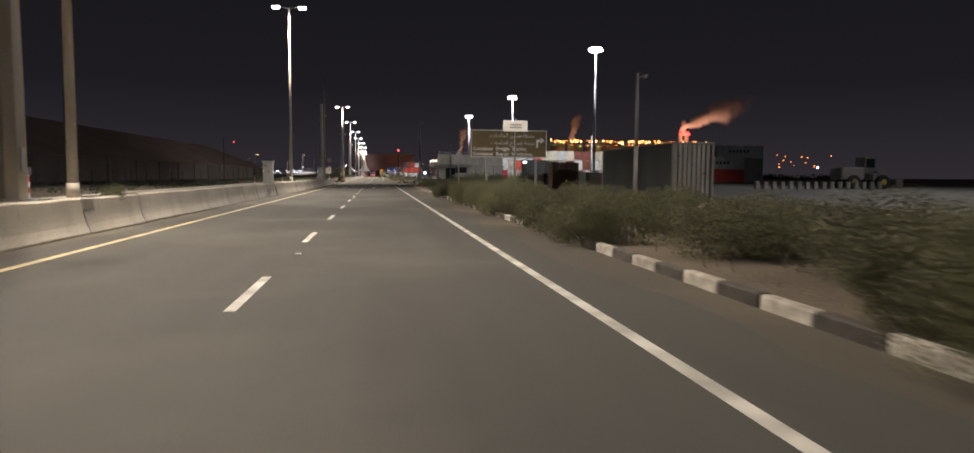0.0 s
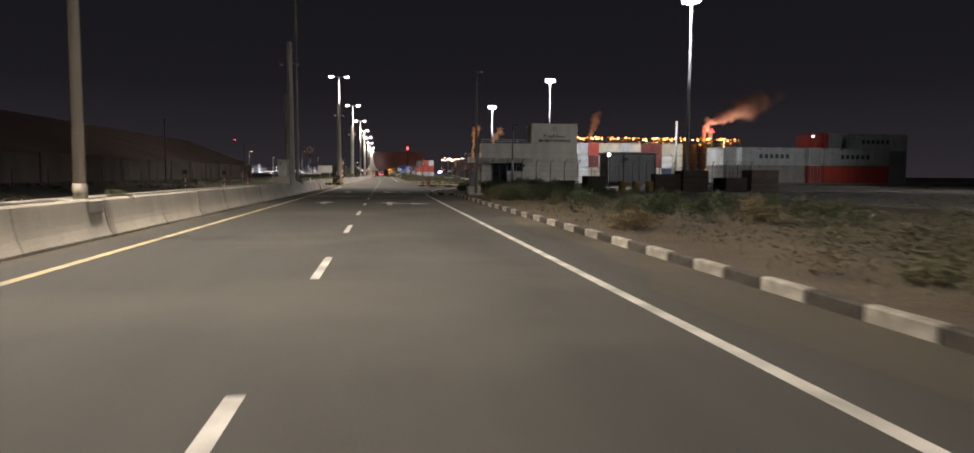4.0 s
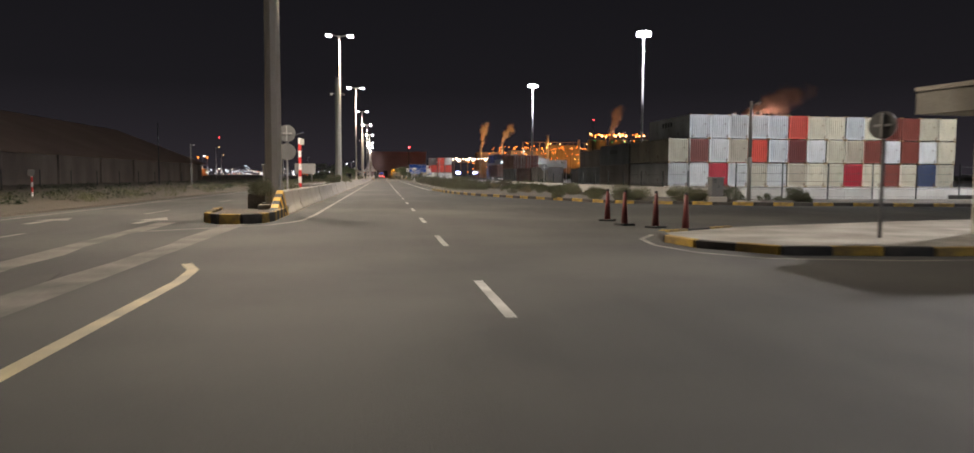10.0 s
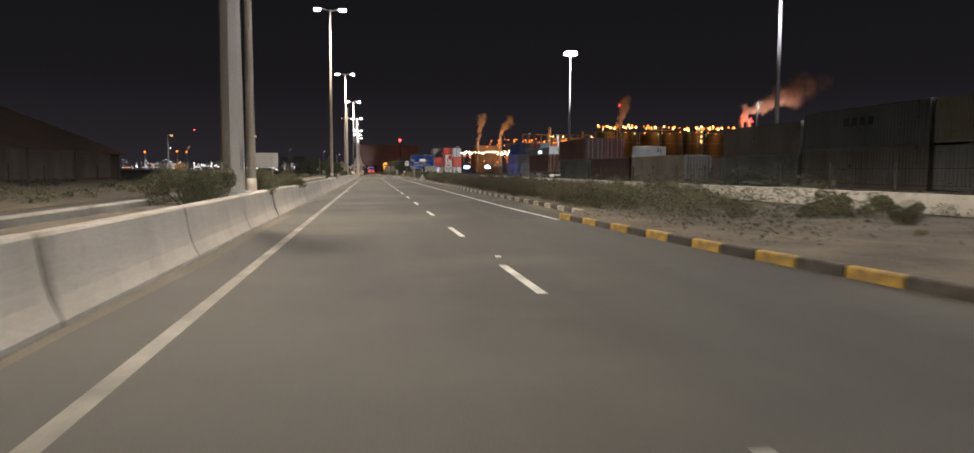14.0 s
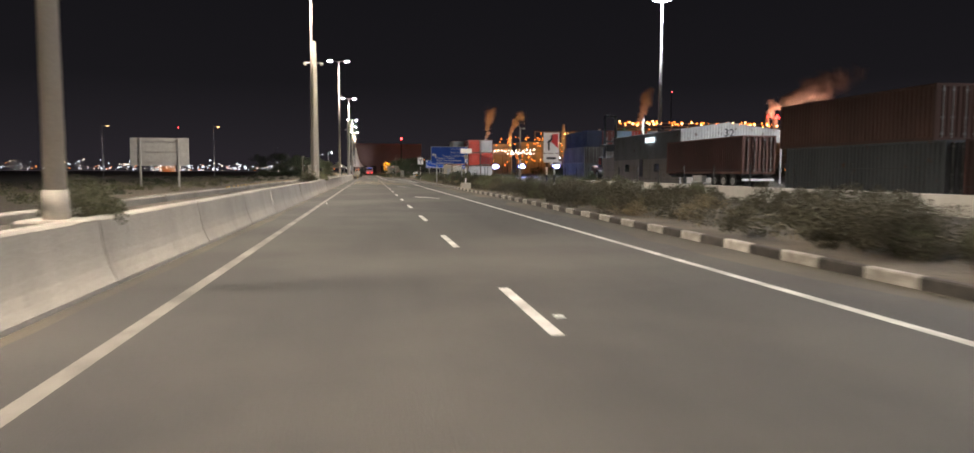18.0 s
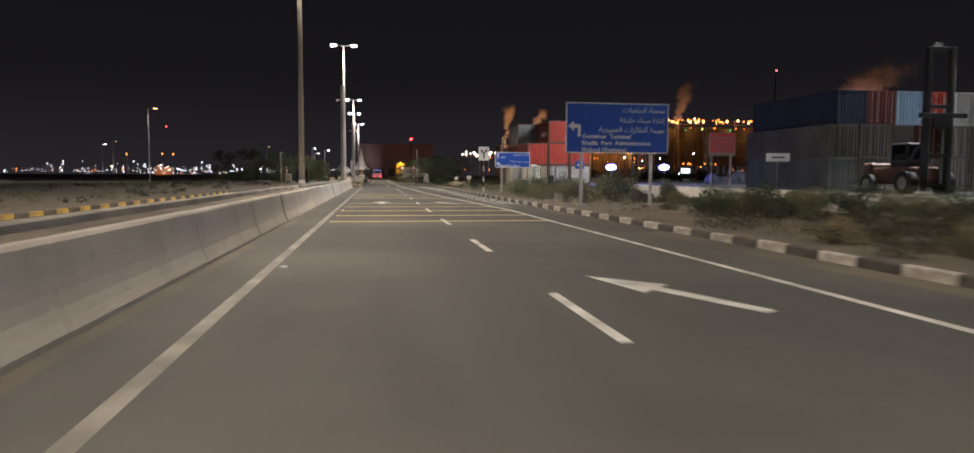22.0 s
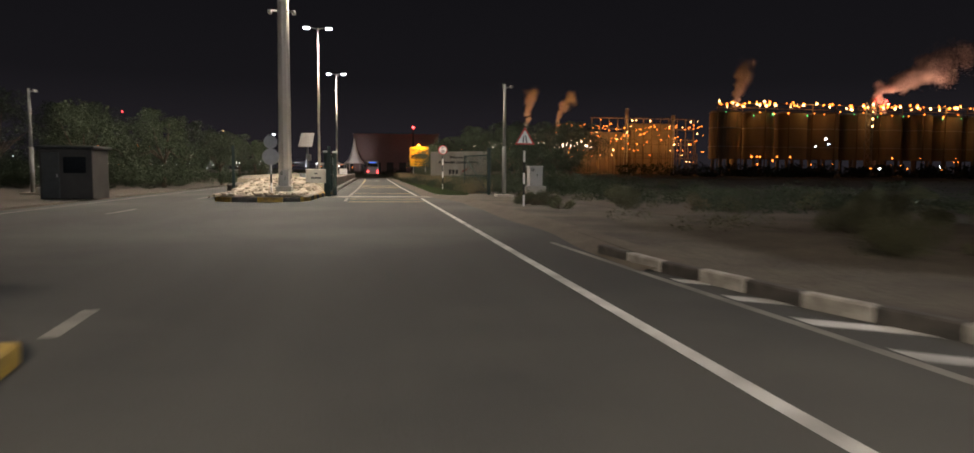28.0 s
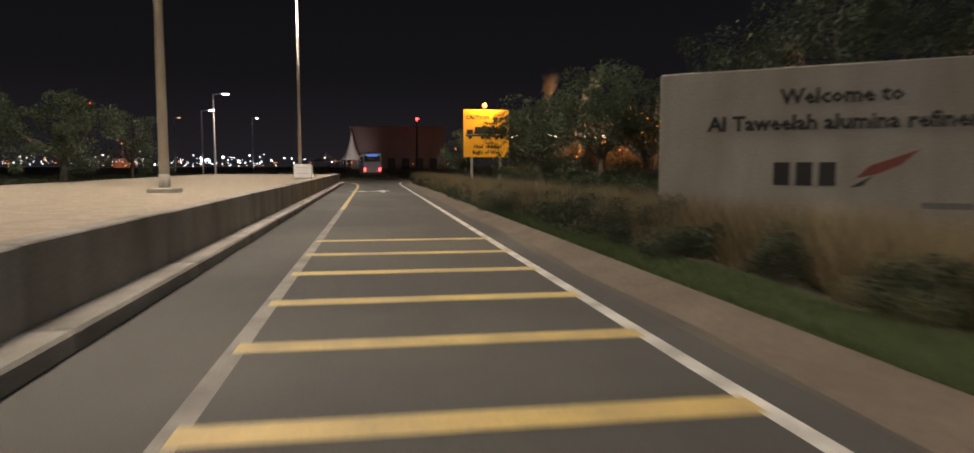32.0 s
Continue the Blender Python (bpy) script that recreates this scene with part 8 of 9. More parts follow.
def scatter(n, x0, x1, y0, y1, kinds, z, s0, s1, keep=None):
    for _ in range(n):
        x, y = q.uniform(x0, x1), q.uniform(y0, y1)
        if keep and not keep(x, y):
            continue
        s = q.uniform(s0, s1)
        m = copy_thing(SHRUBS[q.choice(kinds)], pose(x, y, z, 0, 0, q.uniform(0, 360)))
        m.scale = (s, s, s * q.uniform(0.8, 1.15))


free_1 = lambda x, y: not (6.2 < x < 7.6 and 31 < y < 35) and not (17 < x < 20.5 and 41 < y < 55.2)
scatter(14, 7.0, 12, 60, 104, (0, 1, 3, 4), 0.1, 0.6, 1.0, lambda x, y: not (6.2 < x < 7.5 and 95.5 < y < 100))
scatter(12, 6.9, 13, 106, 114.5, (0, 1, 3), 0.1, 0.7, 1.0)
scatter(14, 8.5, 18, 172, 200, (1, 3, 4), 0.1, 0.6, 1.0, lambda x, y: x > 5.6 + max(0, (196 - y) * 0.16))
scatter(20, 6.3, 8.6, 192, 266, (0, 1, 1, 3, 4), 0.1, 0.65, 0.95)
scatter(14, 9, 16.5, 200, 300, (0, 1, 4), 0.1, 0.7, 1.1, lambda x, y: not (11.5 < x < 13.4 and 293 < y < 297))
scatter(12, 6.8, 10, 267, 306, (1, 3, 4, 4), 0.1, 0.6, 0.95)
scatter(14, 8.2, 15, 306, 368, (1, 3, 3, 4), 0.1, 0.5, 0.9)
scatter(5, 20.5, 24, 160, 164, (0, 1, 3), 0.1, 0.7, 1.0)
scatter(16, 5.2, 20, 378, 404, (0, 1, 2, 4, 5), 0.1, 0.6, 1.0, lambda x, y: x > 6.0 + max(0, (381 - y) * 0.3))
scatter(10, 7, 22, 386, 410, (1, 3, 4, 5), 0.1, 0.6, 1.1, lambda x, y: x > 5.0 + (412 - y) * 0.22)
scatter(5, 4.4, 6.0, 405, 413, (3, 3, 4), 0.1, 0.5, 0.7, lambda x, y: x > 3.6 + (413 - y) * 0.15)
for x, y, k, s in [(-5.6, 26.5, 1, 0.6), (-5.7, 69.4, 3, 0.7), (-5.9, 153, 1, 0.6), (-5.6, 158.6, 3, 0.8), (-5.6, 198.3, 1, 0.75), (-5.8, 200.4, 3, 0.9), (-5.5, 284.8, 1, 0.7), (-5.7, 279.0, 3, 0.9), (-5.5, 286.6, 3, 0.9), (-5.8, 368.6, 3, 0.8), (-5.4, 104.9, 3, 0.6), (-5.75, 190.6, 0, 0.85), (-5.7, 192.6, 1, 1.1), (-5.45, 197.4, 0, 0.8), (-5.3, 205.6, 1, 0.9), (-5.6, 207.2, 3, 1.0), (-5.7, 278.2, 0, 0.8), (-5.8, 283.6, 0, 0.85), (-5.25, 284.6, 1, 0.9), (-5.6, 150.6, 1, 0.8), (-5.5, 239.6, 1, 0.8)]:
    m = copy_thing(SHRUBS[k], pose(x, y, 0.70, 0, 0, x * 400))
    m.scale = (s, s, s)


def scrub_field(name, label, n, x0, x1, y0, y1, z, h, per, leaf, seed, mat, keep=None):
    """Low growth that nobody could count, as one piece."""
    q = random.Random(seed)
    cs = []
    while len(cs) < n:
        x, y = q.uniform(x0, x1), q.uniform(y0, y1)
        if keep and not keep(x, y):
            n -= 1
            continue
        r = h * q.uniform(0.35, 0.8)
        for _ in range(3):
            cs.append((x + q.gauss(0, h * 0.5), y + q.gauss(0, h * 0.5), z + r * 0.55, r))
    ob = new(name, leaf_cloud(name, cs, per, leaf, 0.42, seed, mat, 0.7))
    return tagged(ob, label, "scrub", kind="stuff")


scrub_field("scrub", "low dusty scrub covering the verge behind the kerb", 300, 6.7, 15, -2, 62, 0.12, 0.38, 110, 0.034, 41, LEAF_SCRUB, free_1)
scrub_field("scrub", "dry straw coloured growth in the verge", 170, 6.5, 16, -2, 64, 0.12, 0.35, 55, 0.034, 42, LEAF_STRAW, free_1)
scrub_field("scrub", "scattered scrub in the open ground", 330, 12, 21, 0, 106, 0.12, 0.7, 50, 0.045, 43, LEAF_SCRUB, free_1)
scrub_field("scrub", "low dusty scrub along the yard verge", 620, 6.2, 12, 200, 306, 0.12, 0.46, 130, 0.034, 44, LEAF_BROWN)
scrub_field("scrub", "dense olive bushes behind the kerb", 260, 6.2, 8.8, 193, 284, 0.12, 0.7, 200, 0.034, 50, LEAF_BROWN, lambda x, y: x > 5.3 + max(0, (197 - y) * 0.12) and not (7.2 < x < 8.8 and 264.5 < y < 267.5))
scrub_field("scrub", "olive bushes along the low yard wall", 150, 13.5, 18.6, 188, 300, 0.12, 0.6, 70, 0.036, 51, LEAF_BROWN)
scrub_field("scrub", "dry straw coloured growth along the yard verge", 260, 6.4, 17, 175, 360, 0.12, 0.28, 45, 0.034, 45, LEAF_STRAW, lambda x, y: x > 8 or 200 < y < 320)
scrub_field("scrub", "dark scrub in the west verge", 1500, -36, -15.2, -10, 412, 0.08, 0.6, 30, 0.07, 46, LEAF_DARK)
scrub_field("scrub", "dark scrub beyond the exit junction", 700, 9, 80, 376, 470, 0.08, 0.8, 36, 0.07, 47, LEAF_DARK, lambda x, y: x > 30 or y < 412 and not (14 < x < 24 and y < 389))
scrub_field("scrub", "undergrowth beneath the trees", 330, 6.0, 22, 421.5, 480, 0.1, 1.1, 60, 0.06, 48, LEAF_DARK, lambda x, y: not (abs(y - (445.9 - (x - 3.7) * 0.787)) < 1.2 and x < 9.5) and (x > 8.5 or y < 436 or y > 449))
scrub_field("scrub", "undergrowth beneath the western trees", 330, -36, -13.5, 424, 500, 0.1, 1.2, 60, 0.06, 49, LEAF_DARK, lambda x, y: x < -16.3)


def bush_mass(name, label, n, x0, x1, y0, y1, z, s0, s1, seed, mat, per=230, leaf=0.034, keep=None, spots=()):
    """Rounded bushes that grow into one another, as one piece: each a dome of leaf clumps."""
    q = random.Random(seed)
    cs = []
    places = [(q.uniform(x0, x1), q.uniform(y0, y1), q.uniform(s0, s1)) for _ in range(n)]
    for x, y, s in [p for p in places if not keep or keep(p[0], p[1])] + list(spots):
        for k in range(9):
            a, f = q.uniform(0, 6.28), q.uniform(0.1, 1.0)
            cs.append((x + 0.62 * s * f * math.cos(a), y + 0.62 * s * f * math.sin(a), z + s * (0.72 - 0.5 * f * f) * q.uniform(0.75, 1.1), s * q.uniform(0.24, 0.36)))
    ob = new(name, leaf_cloud(name, cs, per, leaf, 0.42, seed, mat, 0.85))
    return tagged(ob, label, "bushes", kind="stuff")


bush_mass("bushes", "rounded olive and brown bushes crowding the kerb", 95, 5.9, 7.6, 199, 266, 0.1, 0.7, 1.25, 71, LEAF_BROWN, keep=lambda x, y: y % 9 > 2 and not (7.2 < x < 8.8 and 264 < y < 268))
bush_mass("bushes", "rounded dusty bushes in the yard verge", 70, 7.6, 15.9, 200, 300, 0.1, 0.6, 1.2, 72, LEAF_BROWN, per=170, leaf=0.038, keep=lambda x, y: not (11.4 < x < 13.5 and 292 < y < 298))
bush_mass("bushes", "rounded dusty bushes beside the yellow kerb", 26, 10.5, 15.8, 174, 200, 0.1, 0.5, 1.0, 73, LEAF_SCRUB, keep=lambda x, y: not (13 < x < 15.4 and 188.5 < y < 193.5))
bush_mass("bushes", "dark rounded bushes before the blue sign", 15, 7.5, 13.5, 300, 322, 0.1, 0.6, 1.1, 74, LEAF_BROWN, keep=lambda x, y: y < 317 or y > 320)


def tree(seed, h, r):
    q = random.Random(seed)
    root = thing("tree", "broad spreading tree with small dark green leaves", "tree", group="trees near the exit")
    bm = B()
    rod(bm, (0, 0, -0.1), (0.1, 0.05, h * 0.35), 0.16, 0.11, 10)
    cs = []
    for k in range(9):
        a = k * 0.698 + q.uniform(-0.3, 0.3)
        f = q.uniform(0.35, 0.95)
        e = Vector((r * f * math.cos(a), r * f * math.sin(a), h * q.uniform(0.36, 0.92)))
        mid = Vector((e.x * 0.45, e.y * 0.45, h * 0.5))
        rod(bm, (0.1, 0.05, h * 0.33), mid, 0.075, 0.05, 7)
        rod(bm, mid, e, 0.05, 0.015, 6)
        for _ in range(6):
            o = e + Vector((q.gauss(0, r * 0.24), q.gauss(0, r * 0.24), q.gauss(0, h * 0.07)))
            cs.append((*o, r * q.uniform(0.14, 0.27)))
    for _ in range(10):
        cs.append((q.gauss(0, r * 0.3), q.gauss(0, r * 0.3), h * q.uniform(0.75, 1.0), r * q.uniform(0.15, 0.28)))
    part("trunk", bm, BARK, root)
    part("crown", leaf_cloud("crown", cs, 170, 0.062, 0.42, seed, LEAF_DARK, 0.8), None, root)
    return root


TREES = [tree(31, 4.8, 2.5), tree(32, 5.4, 2.9), tree(33, 4.2, 2.1)]
TREES[0].matrix_world = pose(6.4, 457.5, 0.1)
TREES[1].matrix_world = pose(10.6, 441.0, 0.1)
TREES[2].matrix_world = pose(5.6, 463.5, 0.1)
for x, y, k, s in [(8.8, 452, 1, 0.9), (9.6, 461, 0, 1.0), (12.5, 448, 1, 1.05), (8.2, 431, 0, 0.95), (8.6, 447.2, 1, 1.0), (10.8, 426.5, 1, 0.85), (12.4, 434, 0, 1.0), (15.5, 440, 1, 1.0), (7.4, 476, 0, 1.0), (9, 484, 1, 1.0), (5.9, 490, 2, 1.0), (7.6, 421.6, 2, 0.8),
                   (-16.5, 434, 1, 1.0), (-19.5, 428, 0, 1.1), (-22.5, 436, 1, 1.1), (-26, 431, 1, 1.15), (-14.5, 444, 0, 0.9), (-18, 446, 1, 1.0), (-23, 449, 0, 1.1), (-17.5, 458, 1, 0.95), (-20, 470, 0, 1.0), (-27, 444, 1, 1.2), (-15, 455, 2, 1.0), (-17, 482, 1, 0.9), (-15.5, 468, 2, 1.1), (-32, 436, 1, 1.1)]:
    m = copy_thing(TREES[k], pose(x, y, 0.06, 0, 0, x * 97 + y * 31))
    m.scale = (s, s, s)


def blades(name, label, pts, h, w, mat, seed):
    """A bed of grass: each blade a thin triangle."""
    q = np.random.RandomState(seed)
    p = np.array(pts)
    n = len(p)
    a = q.uniform(0, 6.28, n)
    hh = h * q.uniform(0.5, 1.2, n)
    lean = q.normal(0, 0.3, (n, 2)) * hh[:, None]
    dx, dy = np.cos(a) * w / 2, np.sin(a) * w / 2
    v0 = np.stack([p[:, 0] - dx, p[:, 1] - dy, p[:, 2]], 1)
    v1 = np.stack([p[:, 0] + dx, p[:, 1] + dy, p[:, 2]], 1)
    v2 = np.stack([p[:, 0] + lean[:, 0], p[:, 1] + lean[:, 1], p[:, 2] + hh], 1)
    me = bpy.data.meshes.new(name)
    me.from_pydata(np.stack([v0, v1, v2], 1).reshape(-1, 3).tolist(), [], np.arange(3 * n).reshape(-1, 3).tolist())
    me.materials.append(mat)
    return tagged(new(name, me), label, "grass", kind="stuff")


def ramp(name, label, pts, out, mat, top=0.128):
    """Sand banked against the edge of a verge: it rises from the asphalt up to the verge."""
    bm = B()
    rows = []
    for k, (x, y) in enumerate(pts):
        w = out * (0.8 + 0.4 * noise.noise(Vector((x * 3, y * 0.21, 4))))
        rows.append([bm.verts.new((x + o, y, z)) for o, z in ((-w, 0.003), (-w * 0.45, 0.045), (0.0, top), (0.35, top + 0.004))])
    for a, b in zip(rows, rows[1:]):
        for k in range(3):
            bm.faces.new((a[k], a[k + 1], b[k + 1], b[k]))
    bmesh.ops.recalc_face_normals(bm, faces=bm.faces)
    if sum(f.normal.z for f in bm.faces) < 0:
        bmesh.ops.reverse_faces(bm, faces=bm.faces)
    return thing(name, label, "sand", bm, mat, kind="stuff", smooth=True)


EDGE = [(389.7, 2.65), (392, 2.75), (396, 2.87), (402, 2.87), (412, 2.77), (418, 2.1), (419.6, 1.72), (496, 1.72)]
ramp("sand_shoulder", "brown sand banked along the edge of the exit lane", [(along(EDGE, 389.8 + 1.2 * k), 389.8 + 1.2 * k) for k in range(89)], 0.62, SHOULDER)
q2 = np.random.RandomState(3)
n = 90000
y = 418.4 + 43.2 * q2.uniform(0, 1, n) ** 1.3
w = np.clip(1.9 - (y - 419.6) * 0.043, 0.12, 2) + 0.12 * np.sin(y * 1.3)
x = 1.66 + w * q2.uniform(0, 1, n)
x = np.maximum(x, 1.78 + np.clip(419.6 - y, 0, 2) * 0.32 + 0.1 * q2.uniform(0, 1, n))
slab("lawn_bed", "narrow bed of green lawn beside the exit lane", "lawn", [(1.82, 419.6), (2.2, 418.4), (3.55, 418.4), (3.5, 419.6), (2.6, 440), (1.95, 462), (1.78, 462)], 0.10, 0.137, material("lawn_soil", (0.07, 0.10, 0.03), 0.95, var=0.3, scale=2, fine=30, bump=0.6, second=(0.05, 0.06, 0.03)))
blades("lawn", "narrow strip of short green lawn", np.stack([x, y, np.full(n, 0.135)], 1), 0.10, 0.02, LEAF_GRASS, 1)
n = 80000
y = 420.6 + 78 * q2.uniform(0, 1, n) ** 1.25
near = 3.75 - np.clip((y - 424) * 0.048, 0, 1.75)
x = near + 1.6 * q2.uniform(0, 1, n) ** 1.1 + 0.18 * np.sin(y * 0.9) + 0.12 * np.sin(y * 2.7)
ok = (x < 3.5 + 2.0 * np.clip((y - 418) / 4, 0, 1)) & ((y > 434) | (q2.uniform(0, 1, n) < 0.22))
blades("tall_grass", "tall dry ornamental grass behind the lawn", np.stack([x, y, np.full(n, 0.12)], 1)[ok], 0.85, 0.02, LEAF_STRAW, 2)
for k in range(36):
    m = copy_thing(SHRUBS[5 if k % 4 else 1], pose(3.55 - min(1.6, max(0, (2.0 * k - 2) * 0.048)) + 0.15 * math.sin(k * 2.3), 422.5 + 2.0 * k, 0.11, 0, 0, k * 77))
    m.scale = (0.62, 0.8, 0.62 + 0.1 * math.sin(k * 1.7))
scatter(10, 4.2, 5.4, 422, 480, (0, 1, 5), 0.1, 0.6, 0.85, lambda x, y: not (abs(y - (445.9 - (x - 3.7) * 0.787)) < 1.4))
n = 14000
tufts = np.stack([6.3 + 7 * q2.uniform(0, 1, n) ** 1.5, q2.uniform(0, 380, n), np.full(n, 0.11)], 1)
tufts = tufts[(tufts[:, 1] < 100) | (tufts[:, 1] > 200)]
blades("verge_grass", "thin dry grass tufts along the verge", tufts, 0.22, 0.02, LEAF_STRAW, 4)
slab("sand_threshold", "sandy concrete threshold across the exit lane", "pavement", [(-4.2, 418.1), (1.6, 418.0), (1.7, 419.5), (-4.1, 419.7)], -0.02, 0.007, CONCRETE_OLD)

scrub_field("far_trees", "dark line of trees in front of the refinery", 300, 60, 420, 560, 690, 0.0, 6.0, 60, 0.7, 52, LEAF_DARK, lambda x, y: x > 70 + (690 - y) * 0.2)


# ---- clutter beside the red and white container block ----
root = thing("water_tank", "upright pale plastic water tank with a ladder", "water tank", at=pose(15.4, 367.2, 0.12))
bm = B()
rod(bm, (0, 0, 0), (0, 0, 2.4), 0.95, 0.95, 28)
rod(bm, (0, 0, 2.4), (0, 0, 2.62), 0.95, 0.45, 28)
part("tank", bm, PAINT_WHITE, root)
for z in (0.5, 1.1, 1.7, 2.3):
    bm = B()
    rod(bm, (0, 0, z - 0.03), (0, 0, z + 0.03), 0.975, 0.975, 28)
    part("hoop", bm, PAINT_WHITE, root)
for s in (-1, 1):
    bm = B()
    rod(bm, (0.35 + s * 0.18, -1.02, 0), (0.35 + s * 0.18, -1.02, 2.4), 0.02, 0.02, 6)
    part("ladder_rail", bm, DARK_STEEL, root)
for k in range(8):
    bm = B()
    rod(bm, (0.17, -1.02, 0.25 + 0.28 * k), (0.53, -1.02, 0.25 + 0.28 * k), 0.015, 0.015, 6)
    part("ladder_rung", bm, DARK_STEEL, root)
root = thing("site_cabin", "small beige portable cabin with a flat roof", "cabin", at=pose(13.6, 368.6, 0.12))
bm = B()
box(bm, 0, 0, 1.3, 1.4, 2.2, 2.6, 0.02)
part("wall", bm, MATS["container_beige"], root)
bm = B()
box(bm, 0, 0, 2.66, 1.55, 2.35, 0.1, 0.02)
part("roof", bm, MATS["container_cream"], root)
bm = B()
box(bm, 0.1, -1.12, 1.0, 0.7, 0.04, 1.9, 0.01)
part("door", bm, MATS["container_grey"], root)
root = thing("gas_trolley", "upright dark trolley with gas bottles and hoses", "trolley", at=pose(17.7, 367.4, 0.12))
for x in (-0.15, 0.17):
    bm = B()
    rod(bm, (x, 0, 0.1), (x, 0, 1.3), 0.12, 0.12, 12)
    rod(bm, (x, 0, 1.3), (x, 0, 1.45), 0.11, 0.04, 12)
    part("bottle", bm, DARK_STEEL, root)
for s in (-1, 1):
    bm = B()
    rod(bm, (s * 0.36, 0, 0.22), (s * 0.42, 0, 0.22), 0.22, 0.22, 16)
    part("wheel", bm, RUBBER, root)
    bm = B()
    rod(bm, (s * 0.3, 0.1, 0.15), (s * 0.3, 0.25, 1.5), 0.02, 0.02, 6)
    part("handle", bm, DARK_STEEL, root)
root = thing("steel_rack", "narrow rusty steel rack standing by the containers", "rack", at=pose(19.0, 367.6, 0.12))
for s in (-1, 1):
    bm = B()
    box(bm, s * 0.3, 0, 0.85, 0.06, 0.06, 1.7)
    part("upright", bm, RACK, root)
for z in (0.15, 0.85, 1.67):
    bm = B()
    box(bm, 0, 0, z, 0.66, 0.3, 0.05)
    part("shelf", bm, RACK, root)
scrub_field("scrub", "dark low bushes beside the exit bend", 260, 4.4, 26, 376, 412, 0.12, 0.55, 60, 0.036, 53, LEAF_SCRUB, lambda x, y: x > 5.2 + max(0, (384 - y) * 0.25) and not (6.8 < x < 8.4 and 370 < y < 373.5) and not (14 < x < 24 and y < 389))
scrub_field("scrub", "green weeds and dry growth beside the junction", 120, 6.6, 16, 62, 114, 0.12, 0.5, 60, 0.034, 54, LEAF_SCRUB, lambda x, y: not (6.2 < x < 7.6 and 95.5 < y < 100.5))
scrub_field("scrub", "dense green bushes where the yellow kerb ends", 150, 5.0, 8.2, 187, 208, 0.12, 1.7, 120, 0.036, 55, LEAF_SCRUB, lambda x, y: x > (5.1 if y < 197 else 6.0))
scrub_field("scrub", "dark scrub in front of the exit trees", 260, 9, 44, 402, 421, 0.1, 0.95, 55, 0.06, 56, LEAF_DARK, lambda x, y: x > 9.5 + max(0, (412 - y) * 0.6))
scrub_field("scrub", "dusty olive scrub across the yard verge", 420, 8.5, 18.3, 203, 305, 0.12, 0.66, 170, 0.038, 57, LEAF_BROWN, lambda x, y: not (11.6 < x < 13.3 and 293.5 < y < 296.5) and not (13.2 < x < 15.2 and 189 < y < 193))
scrub_field("scrub", "tall green bushes near the brown sign", 70, 7.0, 12, 50, 66, 0.12, 1.3, 120, 0.036, 58, LEAF_SCRUB, free_1)
scrub_field("scrub", "tall green bushes close to the kerb", 130, 8.0, 11.5, 2, 60, 0.12, 0.8, 320, 0.034, 59, LEAF_SCRUB, free_1)
slab("soil_patch", "dark overgrown soil beside the exit junction", "ground", [(9.5, 378), (120, 378), (120, 421), (7.2, 421), (6.6, 410)], 0.05, 0.126, SOIL)
HIDDEN = ((-3, 11.4), (19.6, 22.2), (23.6, 26.2), (29.8, 34.8), (36.4, 44.8), (49.8, 55.2))
q = random.Random(77)
for a, b in HIDDEN:
    y = a + 0.2
    while y < b:
        m = copy_thing(SHRUBS[q.choice((0, 0, 1, 2))], pose(5.95 + q.uniform(-0.1, 0.3), y, 0.04, 0, 0, q.uniform(0, 360)))
        m.scale = [q.uniform(0.72, 0.92)] * 2 + [q.uniform(0.9, 1.2)]
        y += q.uniform(0.8, 1.25)
for k in range(48):
    x, y = q.uniform(7.2, 9.6), -2 + 1.25 * k + q.uniform(-0.4, 0.4)
    if free_1(x, y) and not (12.5 < y < 15.5 or 45.5 < y < 49):
        m = copy_thing(SHRUBS[q.choice((0, 2, 2, 5))], pose(x, y, 0.08, 0, 0, q.uniform(0, 360)))
        m.scale = [q.uniform(0.75, 1.05)] * 2 + [q.uniform(0.85, 1.15)]
for x, y, k, s in [(7.0, 47.6, 2, 0.95), (7.6, 50.0, 2, 1.25), (8.3, 51.2, 2, 1.3), (6.9, 51.8, 0, 1.2), (9.3, 50.4, 5, 1.4), (8.3, 42.6, 2, 1.2), (9.2, 43.4, 5, 1.4), (7.3, 87.0, 0, 0.85), (8.2, 88.0, 2, 0.8), (6.95, 88.9, 1, 0.95), (9.4, 87.6, 5, 1.0),
                   (10.2, 324, 5, 1.5), (11.4, 328, 2, 1.2), (12.3, 332, 5, 1.4), (11.0, 334, 0, 1.2)]:
    m = copy_thing(SHRUBS[k], pose(x, y, 0.1, 0, 0, x * 700))
    m.scale = (s, s, s)
scrub_field("scrub", "dense dark hedge in front of the welcome wall", 130, 5.2, 7.6, 437.5, 455, 0.1, 0.62, 90, 0.04, 62, LEAF_DARK, lambda x, y: y < 445.2 - (x - 3.7) * 0.787 or y > 447.4)
scrub_field("scrub", "green and grey growth along the median verge", 620, -23, -14.6, 130, 330, 0.08, 0.55, 50, 0.045, 63, LEAF_SCRUB)
